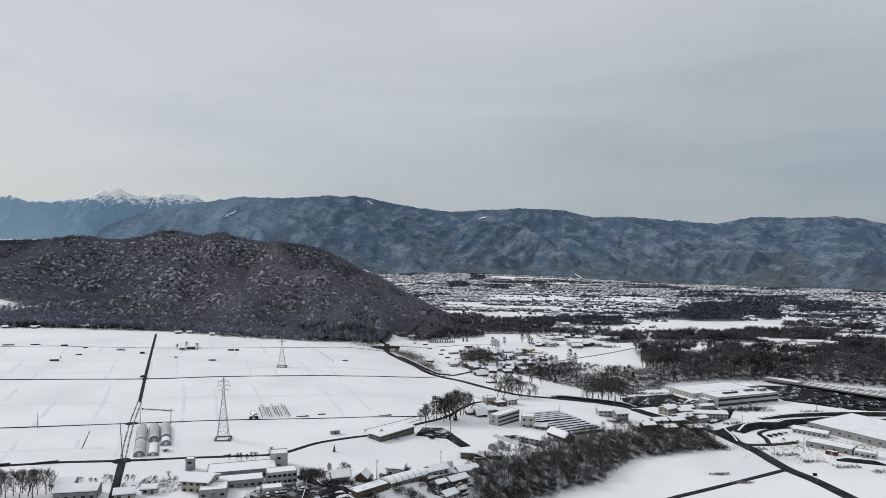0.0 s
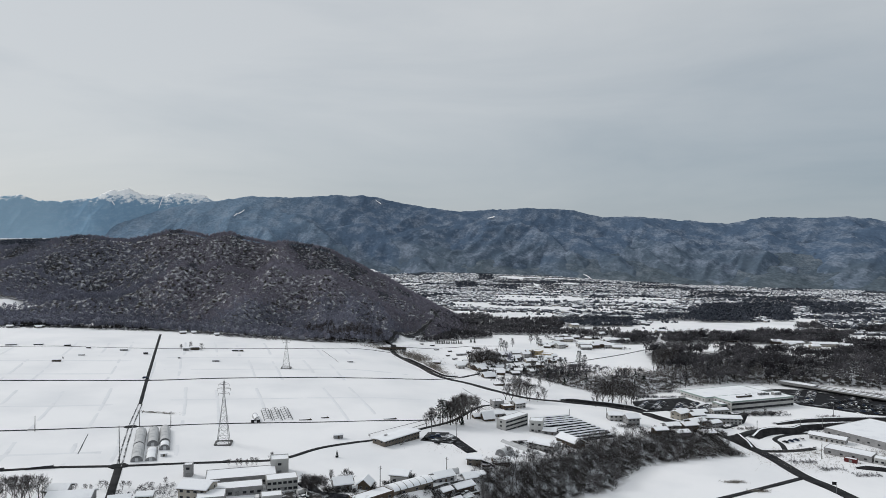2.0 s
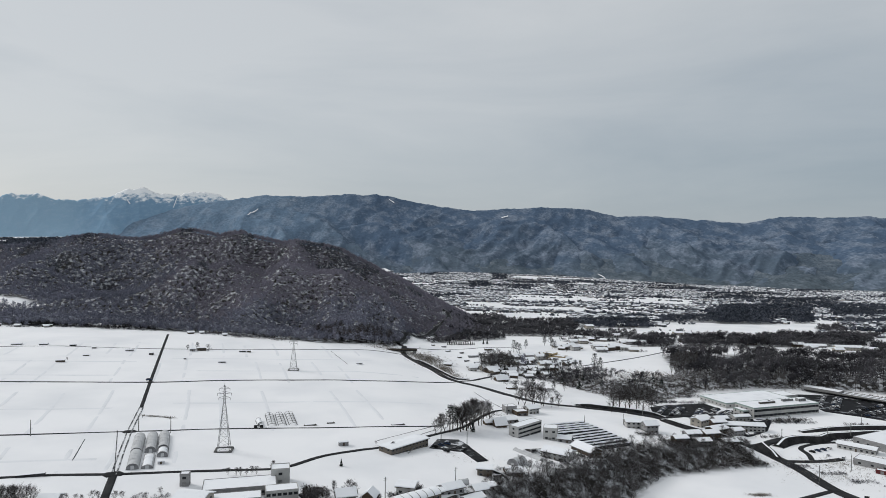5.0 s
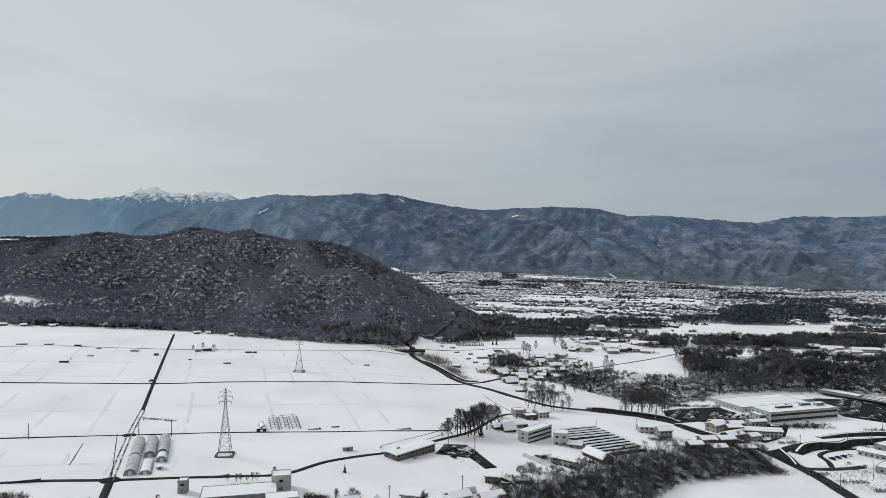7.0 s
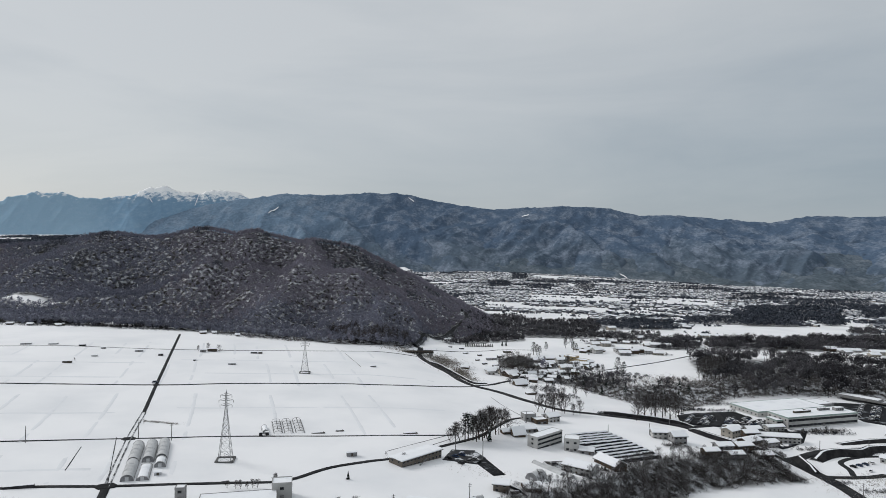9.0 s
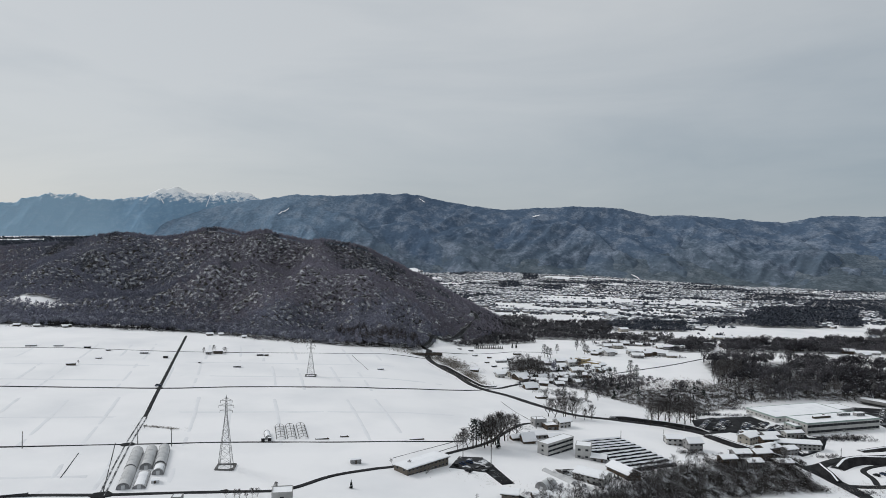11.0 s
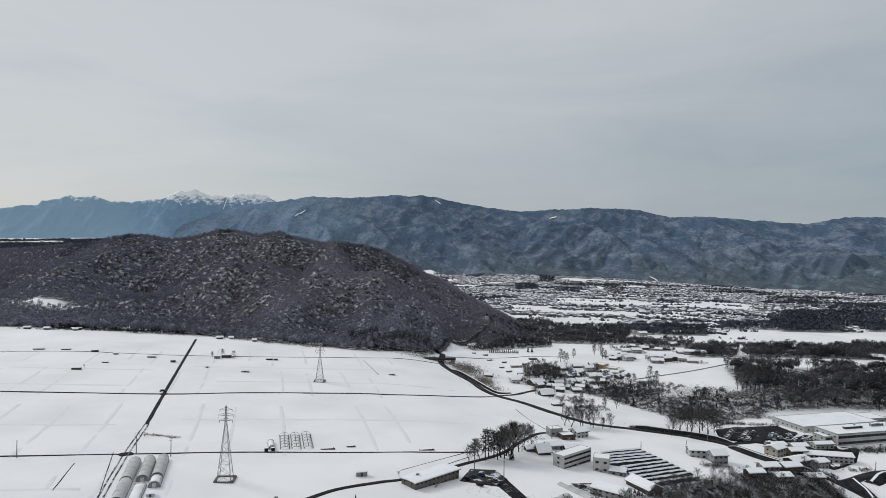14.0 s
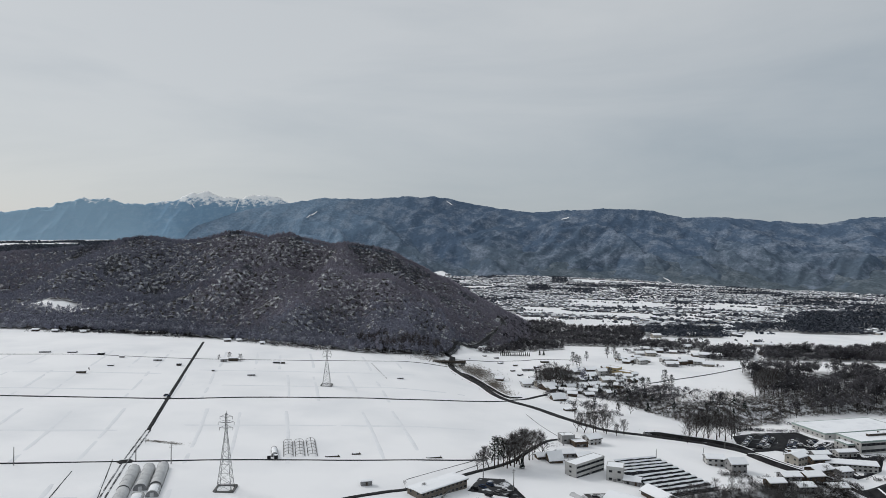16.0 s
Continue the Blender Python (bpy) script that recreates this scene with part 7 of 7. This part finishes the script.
KINDS = {"bare": [tree_parts(s, 10, sp, "bare") for s, sp in ((1, 0.7), (2, 0.9), (3, 0.8), (4, 1.1), (5, 0.65), (6, 1.0))],
         "scrub": [tree_parts(s, 10, sp, "bare", 3) for s, sp in ((31, 0.9), (32, 1.1), (33, 0.8), (34, 1.0), (35, 1.2))],
         "pine": [tree_parts(s, 10, 1.0, "pine") for s in (11, 12)], "fir": [tree_parts(s, 10, 0.9, "fir") for s in (21, 22)]}
LABELS = {"scrub": ("bare_tree", "dark leafless tree with fine tangled twigs", "tree"), "bare": ("bare_tree", "bare leafless tree with fine dark twigs", "tree"), "pine": ("pine_tree", "dark pine tree with snow on its boughs", "tree"), "fir": ("fir_tree", "dark narrow conifer dusted with snow", "tree")}
trng = random.Random(8)


def tree(kind, x, y, tall, wide=1.0, group=""):
    trunk, crown = trng.choice(KINDS[kind])
    name, label, cat = LABELS[kind]
    s = tall / 10
    root = thing(name, Matrix.LocRotScale((x, y, ground_z(x, y) - 0.1), Euler((0, 0, trng.uniform(0, 6.3))), (s * wide, s * wide, s)), label, cat, group)
    shared("trunk", trunk, root, Matrix.Identity(4))
    shared("crown", crown, root, Matrix.Identity(4))
    return root


def grove(name, kind, rows, label, wide=1.0):
    """Many trees as one piece of stuff, each a turned and scaled copy of one of the kind's shapes."""
    vs, fs, n = [], [], 0
    for x, y, tall in rows:
        trunk, crown = trng.choice(KINDS[kind])
        a, s = trng.uniform(0, 6.3), tall / 10
        c, q = math.cos(a) * s * wide, math.sin(a) * s * wide
        for me in (trunk, crown):
            v = np.empty(len(me.vertices) * 3, np.float32)
            me.vertices.foreach_get("co", v)
            v = v.reshape(-1, 3)
            me.calc_loop_triangles()
            f = np.empty(len(me.loop_triangles) * 3, np.int32)
            me.loop_triangles.foreach_get("vertices", f)
            vs.append(np.column_stack([v[:, 0] * c - v[:, 1] * q + x, v[:, 0] * q + v[:, 1] * c + y, v[:, 2] * s + ground_z(x, y) - 0.1]))
            fs.append(f.reshape(-1, 3) + n)
            n += len(v)
    return tagged(new(name, mesh_from(name, np.concatenate(vs), np.concatenate(fs), M["near_twig"])), label, "trees", kind="stuff")


def trees(kind, rows, group, wide=1.0):
    for x, y, tall in rows:
        tree(kind, x, y, tall, wide, group)


trees("bare", [(-170, 292, 12.5), (-167, 290, 13.3), (-166, 294, 12.1), (-162, 291, 13.5), (-160, 294, 12.6), (-157, 292, 13.3), (-157, 296, 12.2), (-154, 297, 12.8), (-154, 300, 9.9),
               (-172, 296, 12), (-164, 297, 11.5)], "tall bare trees by the farm")
trees("bare", [(-148, 309, 3.6), (-145, 309, 4.1), (-141, 310, 3.6), (-139, 311, 3.1), (-135, 312, 4.7), (-133, 313, 4.2), (-126, 313, 4.7), (-124, 315, 3.9), (-110, 322, 3.8), (-115, 318, 2.7),
               (-115, 311, 2.6)], "round bare bushes by the farm", 1.3)
trees("bare", [(-89, 350, 4.1), (-85, 350, 4.7), (-83, 350, 4.4), (-80, 351, 4.1), (-78, 352, 5), (-76, 353, 4.5), (-70, 359, 5.7), (-69, 357, 4.5), (-12, 402, 5.8), (-22, 410, 2.8)], "small bare roadside trees", 1.1)
trees("bare", [(13, 443, 10), (16, 445, 11.5), (19, 449, 12.7), (31, 456, 20.5), (34, 460, 21), (38, 464, 20), (42, 469, 19), (46, 477, 17), (29, 451, 18), (33, 454, 19), (36, 459, 20), (50, 478, 15)], "tall trees at the road bend", 1.25)
trees("pine", [(22, 448, 18.5), (24, 451, 17.6), (27, 453, 16)], "dark pines at the road bend")
trees("fir", [(-37, 371, 4.4), (-25, 334, 2.8), (37, 453, 7.7), (84, 919, 7.8), (89, 919, 7.8), (-48, 308, 3.4), (-44, 309, 3.2)], "single conifers")
trees("bare", [(-45, 316, 8.5), (-43, 319, 8.1), (-40, 316, 9.1), (-37, 320, 8.1), (-35, 330, 7.8), (-31, 329, 5.5), (-28, 329, 9.4), (-26, 330, 7.8), (-14, 323, 5.5), (-47, 321, 7), (-39, 323, 7.5)], "bare trees beside the works")
trees("bare", [(79.6, 549, 15), (84, 547, 16), (91, 549, 14.1), (93, 553, 17), (99, 555, 17.3), (99.6, 550, 15.6), (112, 552, 12.4), (106, 548, 9.5)], "bare trees along the valley road", 1.15)
trees("bare", [(154, 550, 15), (160, 566, 20), (165, 568, 21), (171, 570, 22), (173, 566, 21), (180, 570, 23), (187, 572, 22), (194, 580, 21), (176, 576, 20), (168, 576, 19), (186, 582, 20), (199, 588, 17)], "tall bare trees above the stone wall", 1.0)
trees("bare", [(259, 703, 24), (264, 707, 26), (269, 709, 27), (274, 712, 26), (279, 714, 27), (284, 717, 27), (290, 720, 25), (267, 714, 24), (277, 720, 25)], "row of tall bare trees on the terrace edge", 0.55)
trees("bare", [(70, 731, 19), (75, 733, 22), (80, 736, 23), (85, 734, 23), (91, 738, 22), (96, 737, 20), (100, 741, 18), (68, 749, 15), (165, 909, 15.5), (174, 917, 17.3), (88, 744, 21), (78, 744, 20)], "bare village trees", 0.9)
trees("bare", [(66 + (i * 37) % 110, 715 + (i * 53) % 70, 6 + (i * 7) % 6) for i in range(26)], "smaller bare village trees", 1.0)
trees("bare", [(180 + (i * 41) % 120, 842 + (i * 29) % 40, 5 + (i * 5) % 5) for i in range(16)], "orchard trees on the terrace", 1.1)
trees("pine", [(114, 836, 15.7), (118, 838, 13.3), (121, 835, 12), (134, 872, 12.4), (168, 874, 13.5), (172, 876, 11), (154, 712, 12.2), (161, 712, 13.4), (168, 719, 12.3), (186, 730, 17.6), (189, 719, 15.5), (104, 629, 12.9)], "village pines")
trees("bare", [(85, 600, 14), (94, 604, 15), (98, 600, 13), (110, 615, 12), (122, 628, 11), (135, 640, 10)], "bare trees below the village", 0.9)
trees("fir", [(36 + 2.3 * i, 914 - 0.6 * i, 5.0 + (i * 5) % 3 * 0.5) for i in range(16)], "clipped conifer hedge row")
trees("bare", [(-219, 692, 8), (-208, 690, 7), (-226, 684, 6), (-300, 604, 3), (-168, 441, 2.2), (268, 500, 4), (276, 545, 6), (290, 552, 5), (300, 556, 6), (262, 566, 5), (228, 500, 6), (239, 520, 5)], "scattered bare trees", 1.1)

grove("terrace_rim_trees", "scrub", [(262 + 5.2 * i + (i * 7) % 4, float(np.interp(262 + 5.2 * i, [262, 270, 332, 422, 485, 700], [651, 655, 674, 664, 634, 622])) + 9 + (i * 11) % 16, 13 + (i * 5) % 6) for i in range(44)], "tall bare trees at the rim of the terrace wood", 0.6)
grove("village_copse", "scrub", [(66 + (i * 29) % 38, 724 + (i * 17) % 52, 10 + (i * 7) % 9) for i in range(30)], "dense bare copse in the village", 0.8)
grove("bank_trees", "scrub", [(178 + (i * 17) % 44, 612 + (i * 23) % 46, 9 + (i * 5) % 6) for i in range(18)], "bare trees below the terrace bank", 0.75)
# the wooded scarp between the solar field and the low snowfield
sxx, syy = scatter(30, 232, 300, 500, 5.6, lambda x, y: wooded(x, y) * (y < 505))
keep = syy > 325
near_rim = syy < 372 + 0.25 * (sxx - 90)
for x, y in zip(sxx[keep & near_rim], syy[keep & near_rim]):
    tree("scrub", float(x), float(y), trng.uniform(7, 12) * (0.85 if x > 140 else 1), trng.uniform(0.85, 1.15), "trees of the wooded scarp")
grove("scarp_trees", "scrub", [(float(x), float(y), trng.uniform(7, 12) * (0.8 if x > 140 else 1)) for x, y in zip(sxx[keep & ~near_rim], syy[keep & ~near_rim])], "dark leafless trees on the wooded scarp")
M["bush"] = crown_material("snow_hung_bushes", (0.014, 0.013, 0.013), (0.05, 0.046, 0.045), (0.62, 0.63, 0.65), 0.15)
ux, uy = scatter(30, 240, 300, 505, 2.15, lambda x, y: wooded(x, y) * (y < 505) * (y > 325) * 0.9)
rounded_trees("scarp_undergrowth", ux, uy, rng.uniform(2.5, 6, len(ux)), rng.uniform(1.1, 2.2, len(ux)), 85, M["bush"], "dense dark undergrowth of the wooded scarp, hung with snow", category="undergrowth", low=-0.1, size=0.15, spike=0.5,
              tone=0.5 + 0.35 * bumps(ux, uy, 11, 3) + rng.normal(0, 0.15, len(ux)))
# tufts of dead grass poking through the snow
M["tuft"] = island_material("dead_grass", (0.09, 0.08, 0.068), (0.5, 0.5, 0.5), 0.15, brown=(0.25, 0.22, 0.185))
tfx, tfy, tfh = [], [], []
for x0, y0, dx, dy, n, h in ((-163, 445, 5, 0.8, 260, 0.6), (-153, 443.5, 2.4, 0.6, 120, 0.6), (196, 397, 3.2, 1.0, 300, 0.8), (203, 382, 3.2, 1.0, 300, 0.8), (300, 450, 28, 7, 700, 0.9), (262, 428, 16, 8, 420, 0.8),
                             (26, 712, 5, 17, 1500, 1.2), (8, 762, 9, 18, 2200, 1.3), (180, 690, 26, 14, 1200, 1.3), (235, 700, 16, 12, 900, 1.3), (300, 452, 60, 5, 900, 0.9), (36, 680, 4, 8, 300, 1.0), (160, 566, 16, 4, 300, 0.8), (30, 398, 12, 5, 160, 0.5), (-20, 778, 20, 7, 400, 2.0)):
    tfx.append(rng.normal(x0, dx, n)), tfy.append(rng.normal(y0, dy, n)), tfh.append(h * rng.uniform(0.5, 1.4, n))
tfx, tfy, tfh = map(np.concatenate, (tfx, tfy, tfh))
broom_trees("dead_grass", tfx, tfy, tfh, tfh * 0.9, 7, M["tuft"], "tufts of dead grass above the snow", category="grass", thick=0.06, trunk=False, low=-0.3, reach=4.0, z=height(tfx, tfy))
print("scarp trees", keep.sum(), (keep & near_rim).sum())


# ---- gardens, hedges and yard clutter near the houses ----
def shrubs(name, rows, mat, label, category="shrubs"):
    """Low garden growth round houses: rows of (x, y, spread x, spread y, number, height)."""
    xs, ys, hs = [], [], []
    for x0, y0, dx, dy, n, h in rows:
        xs.append(rng.uniform(x0 - dx, x0 + dx, n)), ys.append(rng.uniform(y0 - dy, y0 + dy, n)), hs.append(h * rng.uniform(0.5, 1.3, n))
    xs, ys, hs = map(np.concatenate, (xs, ys, hs))
    return broom_trees(name, xs, ys, hs, hs * 0.7, 40, mat, label, category=category, thick=0.02, trunk=False, low=-0.15, reach=2.6, z=height(xs, ys) - 0.15)


shrubs("garden_shrubs", [(-113, 315, 7, 6, 60, 1.6), (-106, 309, 5, 6, 40, 1.5), (-122, 305, 5, 5, 24, 1.5), (-48, 305, 4, 3, 16, 1.6), (-30, 314, 8, 3, 34, 2.0), (-4, 333, 7, 1.8, 40, 2.0), (2, 338, 1.5, 4, 14, 2.0),
                         (28, 350, 6, 4, 40, 1.5), (40, 362, 5, 4, 40, 1.6), (46, 380, 5, 6, 36, 1.5), (70, 396, 10, 5, 60, 1.6), (92, 402, 8, 6, 60, 1.8), (104, 412, 6, 6, 44, 1.8), (58, 478, 8, 6, 30, 1.3),
                         (60, 505, 6, 4, 20, 1.2), (158, 480, 9, 3, 20, 1.6), (186, 476, 14, 5, 50, 2.4), (222, 508, 8, 8, 34, 1.7), (250, 515, 10, 4, 30, 1.5), (290, 553, 16, 4, 60, 1.9), (248, 565, 8, 4, 24, 1.5),
                         (204, 606, 3, 10, 40, 1.8), (222, 620, 12, 3, 44, 1.9), (150, 570, 14, 3, 40, 1.6), (305, 505, 18, 2.0, 60, 1.7), (304, 553, 16, 2.5, 50, 2.2)], M["wood_twig"], "bare snowy garden shrubs and hedges around the houses")
shrubs("village_shrubs", [(100, 722, 26, 18, 150, 2.8), (140, 755, 24, 14, 110, 2.8), (80, 690, 10, 16, 60, 2.4), (105, 660, 10, 14, 70, 2.6), (118, 632, 9, 10, 60, 2.4), (255, 985, 26, 12, 90, 2.8), (250, 884, 22, 8, 70, 2.6), (232, 618, 26, 3, 110, 2.2), (262, 641, 16, 4, 70, 2.2), (74, 742, 12, 10, 60, 2.2), (112, 750, 14, 12, 90, 2.4), (140, 735, 16, 10, 90, 2.4), (132, 785, 16, 10, 70, 2.4), (236, 862, 18, 12, 70, 2.2), (270, 862, 14, 8, 50, 2.2), (190, 868, 12, 8, 40, 2.2),
                          (222, 944, 14, 8, 50, 2.4), (86, 660, 6, 10, 30, 1.8), (118, 700, 10, 8, 50, 2.6), (155, 675, 14, 14, 80, 2.6), (200, 640, 20, 10, 80, 2.2), (-214, 690, 10, 6, 30, 1.6), (-440, 806, 60, 5, 150, 2.4), (-330, 794, 30, 4, 70, 2.4), (-178, 786, 34, 5, 110, 3.0),
                          (-300, 842, 50, 5, 90, 2.4), (-220, 792, 30, 4, 50, 2.2), (350, 990, 20, 12, 50, 2.4), (380, 1250, 30, 14, 60, 2.6), (420, 1090, 20, 16, 50, 2.4)], M["wood_twig"], "bare shrubs and hedges of the village gardens")
for hx3, hy3, n, dx, dy in ((-8, 333.5, 8, 1.7, -0.4), (-102, 318, 6, 1.6, 0.6), (150, 565.5, 7, 5.5, -0.8), (206, 606, 8, 2.6, 2.6), (96, 421, 4, 1.5, -1.5)):
    for i in range(n):
        tree("fir", hx3 + i * dx, hy3 + i * dy, 2.2 + 0.5 * ((i * 7) % 3), 1.5, "dark garden conifers")


patch("yard_5", [(-52, 330), (-40, 312), (-36, 303), (-20, 308), (-26, 318), (-38, 320), (-46, 334)], M["lot_dark"], "dark wet car park of the works", "car park", 0.1)
patch("yard_6", [(12, 334), (20, 342), (33, 352), (37, 346), (33, 338), (24, 330), (16, 328)], M["gravel"], "dark cluttered yard between sheds", "yard", 0.1)
for x, y, tn, w, d, h, wl_ in ((15, 343, 35, 7, 4, 2.4, "grey_wall"), (20, 337, 38, 6, 4, 2.2, "brown_wall"), (38, 358, 25, 6, 5, 2.8, "white_wall"), (27, 329, 40, 5, 4, 2.4, "grey_wall"), (31, 340, 30, 5, 3.5, 2.2, "brown_wall")):
    house(x, y, tn, w, d, h, wl_, "small lean-to shed with snow on its roof", rise=0.7, name="shed", flank=False)
shrubs("forecourt_shrubs", [(296, 557, 13, 4, 90, 2.6), (312, 560, 8, 3, 40, 2.4), (350, 548, 10, 3, 40, 2.0), (262, 512, 8, 3, 40, 2.0)], M["under_twig"], "dark evergreen shrubs before the factory office")
shrubs("roadside_scrub", [(214, 473, 5, 4, 44, 3.2), (216, 465, 5, 4, 44, 3.2), (219, 457, 5, 4, 44, 3.2), (221, 449, 5, 4, 44, 3.2)], M["under_twig"], "dark bare scrub beside the approach road")
shrubs("verge_scrub", [(246, 445, 8, 3, 60, 1.6), (259, 433, 8, 3, 60, 1.6), (270, 419, 8, 3, 60, 1.6), (285, 408, 8, 3, 60, 1.6), (302, 398, 8, 3, 60, 1.6)], M["wood_twig"], "snowy scrub along the road verge below the warehouse")
shrubs("works_hedge", [(-44, 331, 5, 2.5, 60, 3.4), (-34, 321, 4, 2, 50, 2.4), (-27, 321, 5, 1.6, 50, 2.0), (-15, 327, 2, 3, 24, 2.4), (-4, 333, 6, 1.6, 60, 2.2), (3, 343, 1.6, 6, 50, 2.4), (-38, 306, 6, 2, 40, 1.6), (172, 462, 10, 5, 80, 3.4), (192, 470, 10, 5, 90, 3.6), (210, 482, 9, 5, 90, 3.4), (228, 490, 6, 4, 50, 3.0), (160, 478, 8, 4, 50, 2.6), (108, 436, 8, 6, 60, 2.6),
                       (-8, 312, 10, 2, 80, 2.4), (5, 322, 8, 2.4, 70, 2.6), (14, 331, 4, 3, 50, 2.4), (26, 337, 5, 4, 60, 2.2), (42, 366, 5, 4, 40, 2.2)], M["under_twig"], "dense dark hedges round the works and sheds")
# stacked firewood and pallets by the sheds
for x, y, tn in ((30, 340, 38), (33, 337, 38), (36, 344, 30), (27, 329, 40), (-54, 306, 20), (44, 371, 10), (-28, 324, 10)):
    root = thing("wood_pile", pose(x, y, ground_z(x, y) - 0.05, 0, 0, tn), "dark pile of firewood with snow on top", "wood pile", "wood piles")
    for k in range(4):
        part("log_row", boxes((-2.2 + 0.1 * (k % 2), 2.2 - 0.15 * (k % 3), -0.5, 0.5, 0.3 * k, 0.3 * k + 0.26)), M["dark_wood"], root)
    part("snow_cap", boxes((-2.1, 2.0, -0.45, 0.45, 1.16, 1.36)), M["roof_snow"], root)


# white delivery vans in the works yard
def van(x, y, tn):
    root = thing("van", pose(x, y, ground_z(x, y) + 0.12, 0, 0, tn), "white delivery van parked in the yard", "van", "white vans")
    part("body", prism([(-0.9, 0.35), (0.9, 0.35), (0.9, 1.9), (0.75, 2.1), (-0.75, 2.1), (-0.9, 1.9)], -2.4, 1.5), PAINTS[0], root)
    part("cab", prism([(-0.88, 0.35), (0.88, 0.35), (0.85, 1.25), (-0.85, 1.25)], 1.5, 2.5), PAINTS[0], root)
    part("windscreen", prism([(-0.8, 1.26), (0.8, 1.26), (0.72, 1.85), (-0.72, 1.85)], 1.51, 1.9), M["glass"], root)
    for u in (-1.6, 1.6):
        for v in (-0.85, 0.85):
            bm = bmesh.new()
            beam(bm, (u, v - 0.1, 0.35), (u, v + 0.1, 0.35), 0.48, 0.48, 10)
            part("wheel", bm, M["tyre"], root)


for x, y, tn in ((-65, 307, 100), (-68, 301, 95), (-47, 317, 40), (88, 423, 50)):
    van(x, y, tn)
# boundary walls and kerbs near the works
for pts, h, lb in (([(-44, 300), (-44, 312), (-46, 326)], 1.4, "low dark boundary wall of the works"), ([(-100, 322), (-90, 318), (-84, 310)], 1.2, "low garden wall half under snow"), ([(38, 384), (44, 376), (50, 370)], 1.3, "low dark wall beside a house")):
    retaining_wall(pts, h, h, lb, 0.35)
